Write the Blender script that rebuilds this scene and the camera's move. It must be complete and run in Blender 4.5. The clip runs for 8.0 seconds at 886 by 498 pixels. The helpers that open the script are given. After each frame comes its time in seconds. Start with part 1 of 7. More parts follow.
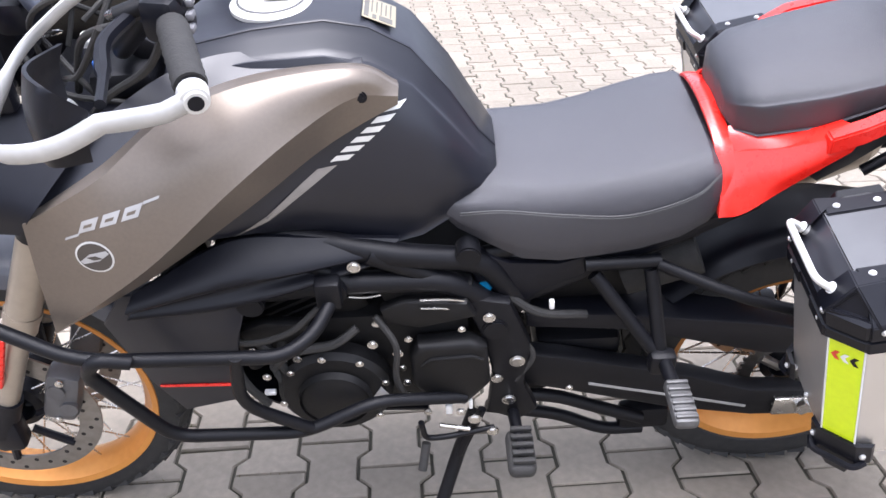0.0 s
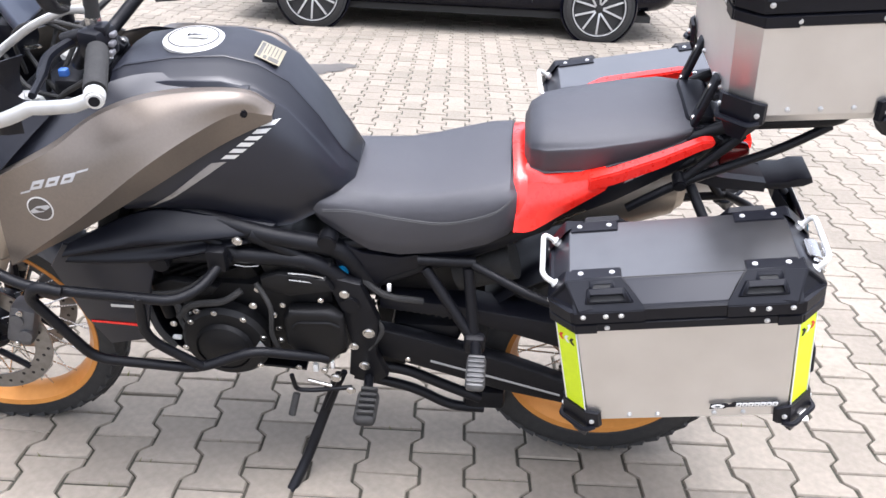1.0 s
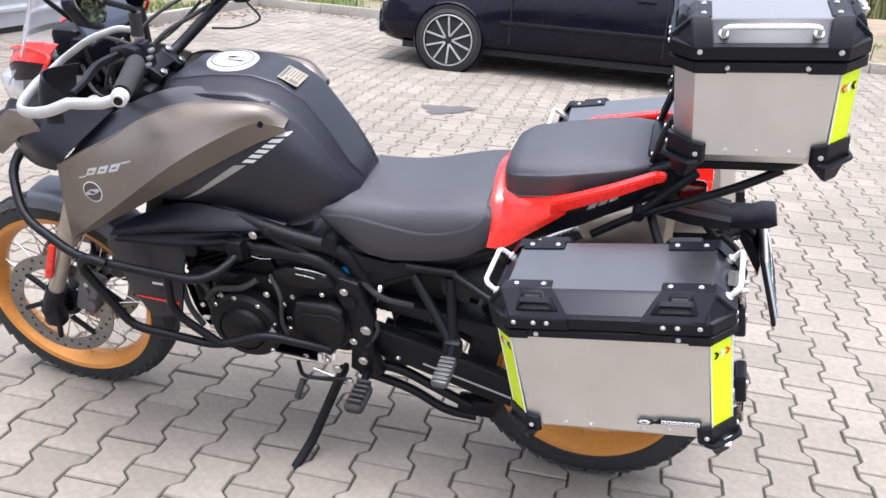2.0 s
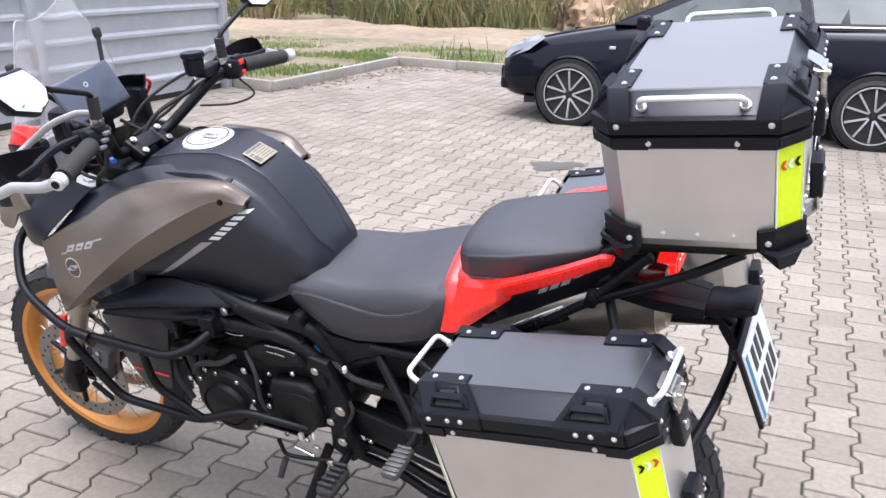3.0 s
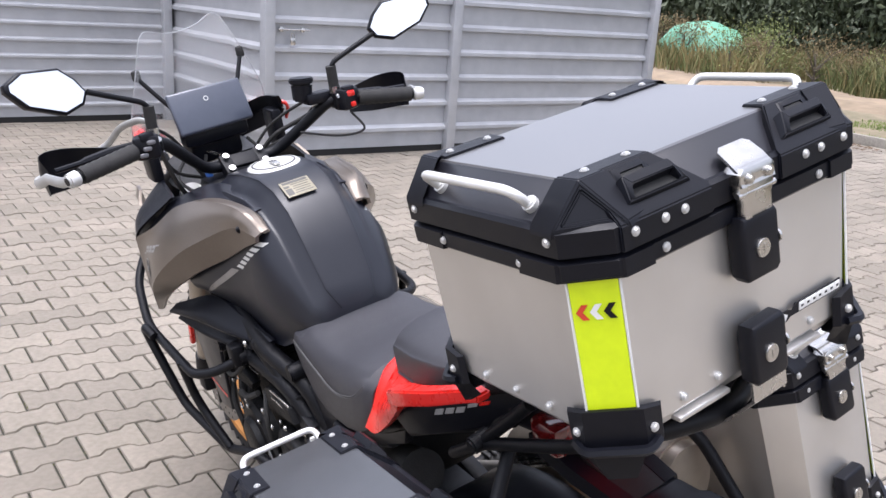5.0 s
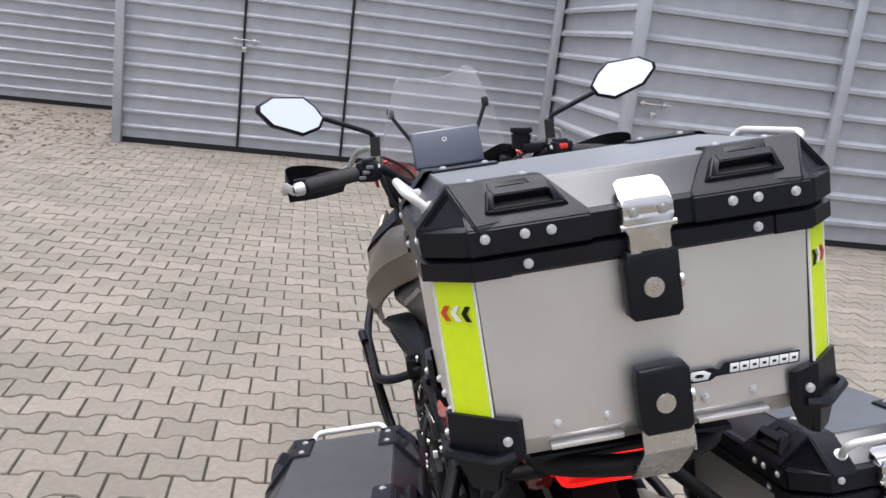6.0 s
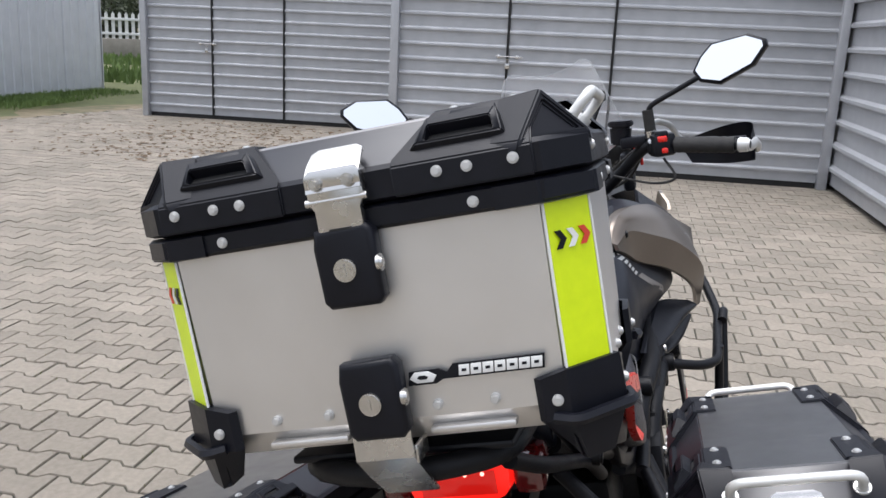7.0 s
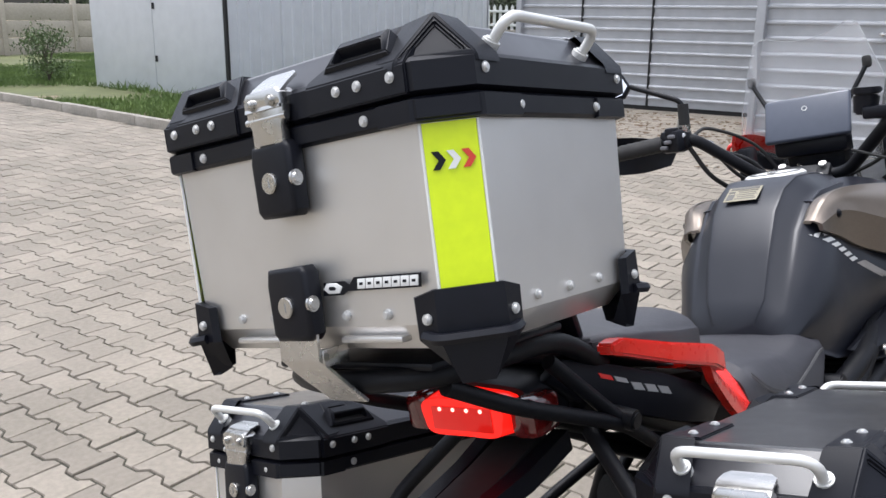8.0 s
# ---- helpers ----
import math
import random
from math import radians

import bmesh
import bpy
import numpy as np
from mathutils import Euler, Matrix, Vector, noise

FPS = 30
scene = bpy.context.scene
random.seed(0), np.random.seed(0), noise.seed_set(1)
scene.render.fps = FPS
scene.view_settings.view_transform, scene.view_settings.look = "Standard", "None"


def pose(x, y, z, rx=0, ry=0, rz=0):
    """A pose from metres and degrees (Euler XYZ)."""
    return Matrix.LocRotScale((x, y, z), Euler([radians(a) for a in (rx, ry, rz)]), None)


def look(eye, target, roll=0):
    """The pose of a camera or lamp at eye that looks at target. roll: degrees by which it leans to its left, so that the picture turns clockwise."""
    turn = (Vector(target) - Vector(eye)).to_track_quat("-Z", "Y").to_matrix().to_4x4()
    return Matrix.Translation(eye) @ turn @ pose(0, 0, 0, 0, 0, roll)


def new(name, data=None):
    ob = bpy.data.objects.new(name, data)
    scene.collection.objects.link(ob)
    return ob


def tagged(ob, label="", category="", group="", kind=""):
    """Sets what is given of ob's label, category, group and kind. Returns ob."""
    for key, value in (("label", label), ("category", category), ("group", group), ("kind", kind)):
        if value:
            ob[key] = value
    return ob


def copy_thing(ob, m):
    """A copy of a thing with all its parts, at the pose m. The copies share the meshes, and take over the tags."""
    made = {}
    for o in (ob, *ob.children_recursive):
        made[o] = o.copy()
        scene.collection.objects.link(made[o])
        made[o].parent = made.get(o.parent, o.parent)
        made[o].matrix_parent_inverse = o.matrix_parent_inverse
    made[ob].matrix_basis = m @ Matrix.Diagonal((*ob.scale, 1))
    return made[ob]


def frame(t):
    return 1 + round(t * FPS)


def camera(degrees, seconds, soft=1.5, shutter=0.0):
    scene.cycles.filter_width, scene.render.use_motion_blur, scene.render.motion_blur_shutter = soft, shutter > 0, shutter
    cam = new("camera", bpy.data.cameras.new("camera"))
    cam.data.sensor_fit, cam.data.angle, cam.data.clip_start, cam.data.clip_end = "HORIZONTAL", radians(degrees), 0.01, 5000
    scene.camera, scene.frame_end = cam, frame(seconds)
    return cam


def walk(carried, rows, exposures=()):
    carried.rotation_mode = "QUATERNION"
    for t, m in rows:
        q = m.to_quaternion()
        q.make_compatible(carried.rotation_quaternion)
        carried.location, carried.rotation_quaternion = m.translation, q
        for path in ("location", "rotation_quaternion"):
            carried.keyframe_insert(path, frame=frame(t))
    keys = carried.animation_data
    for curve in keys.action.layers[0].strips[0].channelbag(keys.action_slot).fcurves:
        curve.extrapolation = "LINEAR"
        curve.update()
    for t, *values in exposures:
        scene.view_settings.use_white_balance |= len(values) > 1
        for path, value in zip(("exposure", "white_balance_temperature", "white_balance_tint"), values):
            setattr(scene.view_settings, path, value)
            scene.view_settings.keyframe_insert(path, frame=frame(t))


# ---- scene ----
cam = camera(54.0, 8.0)

PATH = [
    (0, (0.143, -1.523, 1.293), (0.097, 0.267, 0.402), -1.9),
    (0.2, (0.232, -1.616, 1.307), (0.189, 0.191, 0.451), -1.8),
    (0.5, (0.356, -1.756, 1.34), (0.318, 0.056, 0.494), -0.0),
    (0.8, (0.475, -1.891, 1.359), (0.390, -0.060, 0.558), 2.7),
    (1, (0.523, -1.928, 1.393), (0.379, -0.101, 0.591), 2.9),
    (1.2, (0.605, -1.96, 1.4), (0.326, -0.14, 0.619), 2.9),
    (2.3, (1.031, -2.083, 1.429), (0.446, -0.3, 0.735), 3.5),
    (2.5, (1.108, -2.048, 1.45), (0.417, -0.296, 0.777), 2.5),
    (2.8, (1.218, -1.907, 1.435), (0.395, -0.203, 0.788), 1.1),
    (3, (1.294, -1.79, 1.459), (0.43, -0.098, 0.834), 0.7),
    (3.2, (1.330, -1.672, 1.465), (0.459, 0.031, 0.880), 0.9),
    (3.5, (1.329, -1.482, 1.456), (0.434, 0.224, 0.92), 2.2),
    (3.8, (1.326, -1.314, 1.464), (0.338, 0.344, 0.938), 4.8),
    (4, (1.368, -1.192, 1.443), (0.231, 0.365, 0.91), 4.9),
    (4.2, (1.409, -1.095, 1.443), (0.151, 0.361, 0.899), 4.1),
    (4.5, (1.522, -1.02, 1.443), (0.1, 0.277, 0.896), 2.4),
    (4.8, (1.661, -0.988, 1.426), (0.121, 0.166, 0.883), 2.8),
    (5, (1.74, -0.927, 1.443), (0.107, 0.089, 0.895), 3.9),
    (5.2, (1.791, -0.856, 1.456), (0.071, 0.006, 0.908), 5.4),
    (6.3, (2.003, -0.373, 1.427), (0.056, -0.381, 0.972), 6.4),
    (6.5, (1.988, -0.277, 1.446), (0.051, -0.418, 0.97), 5.6),
    (6.8, (1.899, -0.056, 1.419), (0.014, -0.509, 0.928), 3.5),
    (7, (1.856, 0.038, 1.428), (-0.016, -0.471, 0.944), 2.7),
    (7.2, (1.826, 0.124, 1.423), (-0.015, -0.492, 0.942), 1.6),
    (7.5, (1.812, 0.244, 1.393), (0.051, -0.57, 0.911), 1.1),
    (7.8, (1.764, 0.345, 1.399), (0.147, -0.721, 0.901), 1.1),
    (8, (1.698, 0.414, 1.388), (0.235, -0.842, 0.857), 0.6),
]
walk(cam, [(t, look(e, g, r)) for t, e, g, r in PATH], [(0, 1.66, 5950, 16), (1, 1.58, 6000, 14), (2.5, 1.30, 5920, 15), (4.5, 1.09, 5980, 17), (5.2, 0.96, 6050, 15), (6.5, 0.60, 6090, 12), (7, 0.62, 6090, 11), (7.5, 0.76, 6080, 11), (8, 0.80, 6060, 11)])

# ---------------------------------------------------------------- light
world = bpy.data.worlds.new("overcast_sky")
scene.world = world
world.use_nodes = True
wn = world.node_tree.nodes
wl = world.node_tree.links
sky = wn.new("ShaderNodeTexSky")
sky.sky_type = "NISHITA"
sky.sun_disc = False
sky.sun_elevation = radians(80)
sky.sun_rotation = radians(165)
sky.air_density = 1.0
sky.dust_density = 6.0
sky.ozone_density = 1.0
hsv = wn.new("ShaderNodeHueSaturation")
hsv.inputs["Saturation"].default_value = 0.36
wl.new(sky.outputs["Color"], hsv.inputs["Color"])
# an overcast dome, somewhat brighter overhead than at the horizon
wc = wn.new("ShaderNodeTexCoord")
sep = wn.new("ShaderNodeSeparateXYZ")
wl.new(wc.outputs["Generated"], sep.inputs["Vector"])
grad = wn.new("ShaderNodeMapRange")
grad.inputs["From Min"].default_value = 0.0
grad.inputs["From Max"].default_value = 1.0
grad.inputs["To Min"].default_value = 1.28
grad.inputs["To Max"].default_value = 1.37
wl.new(sep.outputs["Z"], grad.inputs["Value"])
dome = wn.new("ShaderNodeVectorMath")
dome.operation = "SCALE"
wl.new(hsv.outputs["Color"], dome.inputs[0])
wl.new(grad.outputs[0], dome.inputs["Scale"])
wl.new(dome.outputs["Vector"], wn["Background"].inputs["Color"])
wn["Background"].inputs["Strength"].default_value = 0.15
sun_data = bpy.data.lights.new("sun", "SUN")
sun_data.energy = 0.6
sun_data.angle = radians(40)
sun_data.color = (1.0, 0.985, 0.965)
sun = new("sun", sun_data)
sun.matrix_world = look((0.6, -2.2, 8), (0, 0, 0))


# ---------------------------------------------------------------- mesh helpers
def finish(name, bm, material, angle=38):
    bmesh.ops.recalc_face_normals(bm, faces=bm.faces)
    lim = radians(angle)
    for f in bm.faces:
        f.smooth = True
    for e in bm.edges:
        if len(e.link_faces) == 2 and e.calc_face_angle(0) > lim:
            e.smooth = False
    me = bpy.data.meshes.new(name)
    bm.to_mesh(me)
    bm.free()
    if material:
        me.materials.append(material)
    return me


def part(name, bm, material, parent, label=""):
    ob = new(name, finish(name, bm, material))
    ob.parent = parent
    if label:
        ob["label"] = label
    return ob


def thing(name, label, category, m=None, group="", kind=""):
    ob = new(name)
    ob.empty_display_size = 0.1
    if m is not None:
        ob.matrix_world = m
    return tagged(ob, label, category, group, kind)


def solid(name, bm, material, label, category, group="", kind=""):
    return tagged(new(name, finish(name, bm, material)), label, category, group, kind)


def box(c, s, bevel=0.0, seg=2, m=None):
    bm = bmesh.new()
    bmesh.ops.create_cube(bm, size=1.0)
    for v in bm.verts:
        v.co = Vector((v.co.x * s[0], v.co.y * s[1], v.co.z * s[2]))
    if bevel:
        bmesh.ops.bevel(bm, geom=bm.edges[:], offset=bevel, segments=seg, affect="EDGES", profile=0.5)
    mm = Matrix.Translation(c) @ (m if m is not None else Matrix())
    bmesh.ops.transform(bm, matrix=mm, verts=bm.verts)
    return bm


def join(*bms):
    out = bms[0]
    for b in bms[1:]:
        me = bpy.data.meshes.new("tmp")
        b.to_mesh(me)
        b.free()
        out.from_mesh(me)
        bpy.data.meshes.remove(me)
    return out


def cyl(p0, p1, r, r2=None, n=16, bevel=0.0):
    p0, p1 = Vector(p0), Vector(p1)
    d = p1 - p0
    bm = bmesh.new()
    bmesh.ops.create_cone(bm, cap_ends=True, segments=n, radius1=r, radius2=r if r2 is None else r2, depth=d.length)
    if bevel:
        caps = [e for e in bm.edges if len([f for f in e.link_faces if len(f.verts) == n]) == 1]
        bmesh.ops.bevel(bm, geom=caps, offset=bevel, segments=2, affect="EDGES")
    q = d.to_track_quat("Z", "Y").to_matrix().to_4x4()
    bmesh.ops.transform(bm, matrix=Matrix.Translation((p0 + p1) / 2) @ q, verts=bm.verts)
    return bm


def crom(pts, per=6, closed=False):
    pts = [Vector(p) for p in pts]
    n = len(pts)
    out = []
    last = n if closed else n - 1
    for i in range(last):
        a = pts[(i - 1) % n] if closed or i > 0 else pts[0] * 2 - pts[1]
        b, c = pts[i % n], pts[(i + 1) % n]
        d = pts[(i + 2) % n] if closed or i + 2 < n else c * 2 - b
        for k in range(per):
            t = k / per
            out.append(0.5 * (2 * b + (c - a) * t + (2 * a - 5 * b + 4 * c - d) * t * t + (3 * b - a - 3 * c + d) * t ** 3))
    if not closed:
        out.append(pts[-1])
    return out


def fillet(pts, r=0.03, n=4):
    """A polyline with its inner corners rounded."""
    pts = [Vector(p) for p in pts]
    out = [pts[0]]
    for i in range(1, len(pts) - 1):
        a, b, c = pts[i - 1], pts[i], pts[i + 1]
        u, w = (a - b), (c - b)
        k = min(r, u.length * 0.45, w.length * 0.45)
        p, q = b + u.normalized() * k, b + w.normalized() * k
        for j in range(n + 1):
            t = j / n
            out.append(p * (1 - t) ** 2 + b * 2 * t * (1 - t) + q * t * t)
    out.append(pts[-1])
    return out


def sweep(pts, r, n=10, caps=True, flat=1.0):
    """A tube along a polyline; r may be a list."""
    pts = [Vector(p) for p in pts]
    bm = bmesh.new()
    rings = []
    up = None
    for i, p in enumerate(pts):
        t = (pts[min(i + 1, len(pts) - 1)] - pts[max(i - 1, 0)]).normalized()
        if up is None:
            up = Vector((0, 0, 1)) if abs(t.z) < 0.9 else Vector((0, 1, 0))
        side = t.cross(up).normalized()
        up = side.cross(t).normalized()
        rr = r[i] if isinstance(r, (list, tuple)) else r
        rings.append([bm.verts.new(p + side * (math.cos(2 * math.pi * k / n) * rr) + up * (math.sin(2 * math.pi * k / n) * rr * flat)) for k in range(n)])
    for a, b in zip(rings, rings[1:]):
        for k in range(n):
            bm.faces.new((a[k], a[(k + 1) % n], b[(k + 1) % n], b[k]))
    if caps:
        bm.faces.new(rings[0][::-1])
        bm.faces.new(rings[-1])
    return bm


def loft(rings, caps=True):
    bm = bmesh.new()
    rr = [[bm.verts.new(p) for p in ring] for ring in rings]
    n = len(rr[0])
    for a, b in zip(rr, rr[1:]):
        for k in range(n):
            bm.faces.new((a[k], a[(k + 1) % n], b[(k + 1) % n], b[k]))
    if caps:
        bm.faces.new(rr[0][::-1])
        bm.faces.new(rr[-1])
    return bm


def lathe(profile, n=40, centre=(0, 0, 0), closed=True):
    """Turns a profile of (radius, y) round the y axis."""
    bm = bmesh.new()
    rings = []
    for k in range(n):
        a = 2 * math.pi * k / n
        rings.append([bm.verts.new((centre[0] + r * math.cos(a), centre[1] + y, centre[2] + r * math.sin(a))) for r, y in profile])
    m = len(profile)
    for k in range(n):
        a, b = rings[k], rings[(k + 1) % n]
        for i in range(m if closed else m - 1):
            bm.faces.new((a[i], a[(i + 1) % m], b[(i + 1) % m], b[i]))
    if not closed:
        for i in (0, m - 1):
            if profile[i][0] > 1e-4:
                bm.faces.new([rings[k][i] for k in range(n)])
    return bm


def slab(outline, y0, y1, bevel=0.0, shift=None, seg=2):
    """An outline in x and z made thick from y0 to y1. shift(x, z) moves it in y."""
    bm = bmesh.new()
    a = [bm.verts.new((x, y0, z)) for x, z in outline]
    b = [bm.verts.new((x, y1, z)) for x, z in outline]
    n = len(a)
    bm.faces.new(a)
    bm.faces.new(b[::-1])
    for k in range(n):
        bm.faces.new((a[k], b[k], b[(k + 1) % n], a[(k + 1) % n]))
    bmesh.ops.recalc_face_normals(bm, faces=bm.faces)
    if bevel:
        rim = [e for e in bm.edges if any(len(f.verts) == n for f in e.link_faces)]
        bmesh.ops.bevel(bm, geom=rim, offset=bevel, segments=seg, affect="EDGES", profile=0.5)
    if shift:
        big = [f for f in bm.faces if len(f.verts) > 4]
        bmesh.ops.triangulate(bm, faces=big)
        for v in bm.verts:
            v.co.y += shift(v.co.x, v.co.z)
    return bm


def patch(rows, per=6, thick=0.006, inward=(0, 1, 0)):
    """A smooth sheet through rows of points, made thick towards inward."""
    fine = [crom(r, per) for r in rows]
    cols = list(zip(*fine))
    cols = [crom(c, per) for c in cols]
    bm = bmesh.new()
    d = Vector(inward).normalized() * thick
    front = [[bm.verts.new(p) for p in c] for c in cols]
    back = [[bm.verts.new(p + d) for p in c] for c in cols]
    w, h = len(front), len(front[0])
    for i in range(w - 1):
        for j in range(h - 1):
            bm.faces.new((front[i][j], front[i + 1][j], front[i + 1][j + 1], front[i][j + 1]))
            bm.faces.new((back[i][j], back[i][j + 1], back[i + 1][j + 1], back[i + 1][j]))
    for i in range(w - 1):
        for j in (0, h - 1):
            bm.faces.new((front[i][j], back[i][j], back[i + 1][j], front[i + 1][j]))
    for j in range(h - 1):
        for i in (0, w - 1):
            bm.faces.new((front[i][j], front[i][j + 1], back[i][j + 1], back[i][j]))
    bmesh.ops.remove_doubles(bm, verts=bm.verts, dist=1e-5)
    return bm


def section(x, half, per=4, tilt=0.0):
    """A closed ring at x from a half outline of (y, z), bottom centre to top centre."""
    pts = crom([Vector((0, y, z)) for y, z in half], per)
    pts[0].y = pts[-1].y = 0.0
    left = [Vector((x + tilt * p.z, -max(p.y, 0), p.z)) for p in pts]
    right = [Vector((x + tilt * p.z, max(p.y, 0), p.z)) for p in pts[1:-1]][::-1]
    return left + right


# ---------------------------------------------------------------- materials
def shader(name):
    m = bpy.data.materials.new(name)
    m.use_nodes = True
    return m, m.node_tree.nodes, m.node_tree.links, m.node_tree.nodes["Principled BSDF"]


def stuff(name, a, b=None, rough=0.5, metal=0.0, scale=60.0, bump=0.0, fine=400.0, spread=0.08, coat=0.0, patchy=4.0, vary=0.0, spec=0.5):
    """A surface of two colours mixed by coarse and fine noise, with a fine relief and uneven gloss."""
    m, n, l, p = shader(name)
    b = b or tuple(c * 0.8 for c in a)
    co = n.new("ShaderNodeTexCoord")
    n1 = n.new("ShaderNodeTexNoise")
    n1.inputs["Scale"].default_value = scale
    n1.inputs["Detail"].default_value = 6
    n2 = n.new("ShaderNodeTexNoise")
    n2.inputs["Scale"].default_value = patchy
    n2.inputs["Detail"].default_value = 4
    for x in (n1, n2):
        l.new(co.outputs["Object"], x.inputs["Vector"])
    add = n.new("ShaderNodeMath")
    add.operation = "ADD"
    l.new(n1.outputs["Fac"], add.inputs[0])
    l.new(n2.outputs["Fac"], add.inputs[1])
    ramp = n.new("ShaderNodeMapRange")
    ramp.inputs["From Min"].default_value = 0.7
    ramp.inputs["From Max"].default_value = 1.3
    l.new(add.outputs[0], ramp.inputs["Value"])
    mix = n.new("ShaderNodeMix")
    mix.data_type = "RGBA"
    mix.inputs["A"].default_value = (*b, 1)
    mix.inputs["B"].default_value = (*a, 1)
    l.new(ramp.outputs[0], mix.inputs["Factor"])
    out = mix.outputs["Result"]
    if vary:
        info = n.new("ShaderNodeObjectInfo")
        hs = n.new("ShaderNodeHueSaturation")
        mr = n.new("ShaderNodeMapRange")
        mr.inputs["To Min"].default_value = 1 - vary
        mr.inputs["To Max"].default_value = 1 + vary
        l.new(info.outputs["Random"], mr.inputs["Value"])
        l.new(mr.outputs[0], hs.inputs["Value"])
        l.new(out, hs.inputs["Color"])
        out = hs.outputs["Color"]
    l.new(out, p.inputs["Base Color"])
    r = n.new("ShaderNodeMapRange")
    r.inputs["To Min"].default_value = max(rough - spread, 0.02)
    r.inputs["To Max"].default_value = min(rough + spread, 1)
    l.new(n1.outputs["Fac"], r.inputs["Value"])
    l.new(r.outputs[0], p.inputs["Roughness"])
    p.inputs["Metallic"].default_value = metal
    p.inputs["Coat Weight"].default_value = coat
    p.inputs["Coat Roughness"].default_value = 0.08
    p.inputs["Specular IOR Level"].default_value = spec
    if bump:
        n3 = n.new("ShaderNodeTexNoise")
        n3.inputs["Scale"].default_value = fine
        n3.inputs["Detail"].default_value = 3
        l.new(co.outputs["Object"], n3.inputs["Vector"])
        bp = n.new("ShaderNodeBump")
        bp.inputs["Strength"].default_value = bump
        bp.inputs["Distance"].default_value = 0.002
        l.new(n3.outputs["Fac"], bp.inputs["Height"])
        l.new(bp.outputs[0], p.inputs["Normal"])
    return m


M_black = stuff("black_plastic", (0.0048, 0.0053, 0.0090), (0.0036, 0.0040, 0.0066), 0.40, spec=0.24, bump=0.07, fine=1600)
M_tank = stuff("matte_black_paint", (0.0092, 0.0102, 0.0162), (0.0075, 0.0085, 0.0135), 0.36, spec=0.48, scale=30)
M_seat = stuff("black_vinyl", (0.031, 0.031, 0.038), (0.023, 0.023, 0.029), 0.42, spec=0.7, bump=0.5, fine=1400)
M_rubber = stuff("black_rubber", (0.014, 0.014, 0.014), (0.022, 0.021, 0.020), 0.78, bump=0.3, fine=300)
M_frame = stuff("black_powder_coat", (0.005, 0.0053, 0.0072), (0.0035, 0.0037, 0.0052), 0.44, spec=0.22, bump=0.2, fine=1500)
M_engine = stuff("black_engine_paint", (0.0062, 0.0062, 0.0075), (0.004, 0.004, 0.004), 0.46, spec=0.25, bump=0.4, fine=800)
M_bronze = stuff("satin_bronze_paint", (0.175, 0.148, 0.124), (0.152, 0.130, 0.110), 0.33, metal=0.6, scale=200, spread=0.04)
M_red = stuff("gloss_red_plastic", (0.70, 0.018, 0.009), (0.64, 0.014, 0.008), 0.28, coat=0.3, spread=0.04)
M_gold = stuff("orange_anodised_rim", (0.62, 0.27, 0.06), (0.54, 0.22, 0.045), 0.36, metal=0.35)
M_alu = stuff("brushed_aluminium", (0.69, 0.675, 0.655), (0.62, 0.605, 0.585), 0.42, metal=0.90, scale=8, spread=0.06)
M_lidside = stuff("dark_lid_slope", (0.012, 0.012, 0.016), (0.009, 0.009, 0.013), 0.36, scale=10, spec=0.62)
M_lid = stuff("grey_anodised_lid", (0.170, 0.162, 0.160), (0.145, 0.138, 0.136), 0.42, metal=0.85, scale=10, spread=0.05, coat=1.0)
# scuffed sheet of the side lids, set darker than the top case's lid
M_lidblack = stuff("darker_scuffed_lid", (0.020, 0.020, 0.022), (0.009, 0.009, 0.010), 0.34, scale=26, spread=0.12, patchy=9, coat=1.0)
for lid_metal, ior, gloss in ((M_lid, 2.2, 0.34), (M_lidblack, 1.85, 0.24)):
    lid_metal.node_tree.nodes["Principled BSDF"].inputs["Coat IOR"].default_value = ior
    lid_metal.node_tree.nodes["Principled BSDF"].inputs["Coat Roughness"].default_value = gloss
M_steel = stuff("stainless_steel", (0.62, 0.61, 0.59), (0.52, 0.51, 0.49), 0.26, metal=1.0)
M_rivet = stuff("aluminium_rivet", (0.62, 0.62, 0.61), (0.50, 0.50, 0.49), 0.46, metal=0.6)
M_silver = stuff("silver_paint", (0.62, 0.62, 0.60), (0.54, 0.54, 0.52), 0.42, metal=0.25)
M_white = stuff("white_decal", (0.72, 0.72, 0.70), (0.64, 0.64, 0.62), 0.5)
M_neon = stuff("fluorescent_yellow_film", (0.66, 0.82, 0.0), (0.58, 0.74, 0.0), 0.4, scale=90)
M_fork = stuff("champagne_fork_tube", (0.40, 0.35, 0.29), (0.34, 0.30, 0.25), 0.35, metal=0.6)
M_blue = stuff("blue_anodised", (0.01, 0.22, 0.42), (0.01, 0.18, 0.36), 0.35, metal=0.3)
M_disc = stuff("brake_steel", (0.30, 0.29, 0.28), (0.20, 0.19, 0.18), 0.35, metal=0.9)
M_chain = stuff("oiled_steel", (0.03, 0.028, 0.026), (0.015, 0.015, 0.015), 0.6, metal=0.4)
M_paver = stuff("concrete_paver", (0.236, 0.206, 0.168), (0.160, 0.141, 0.112), 0.9, scale=45, bump=0.8, fine=500, patchy=1.3, vary=0.13)
M_joint = stuff("sandy_joint", (0.050, 0.043, 0.032), (0.022, 0.024, 0.014), 0.95, scale=30, bump=1.0, fine=200, patchy=1.5)
M_zinc = stuff("galvanised_sheet", (0.45, 0.46, 0.48), (0.355, 0.365, 0.385), 0.42, metal=0.3, scale=6, patchy=0.8)
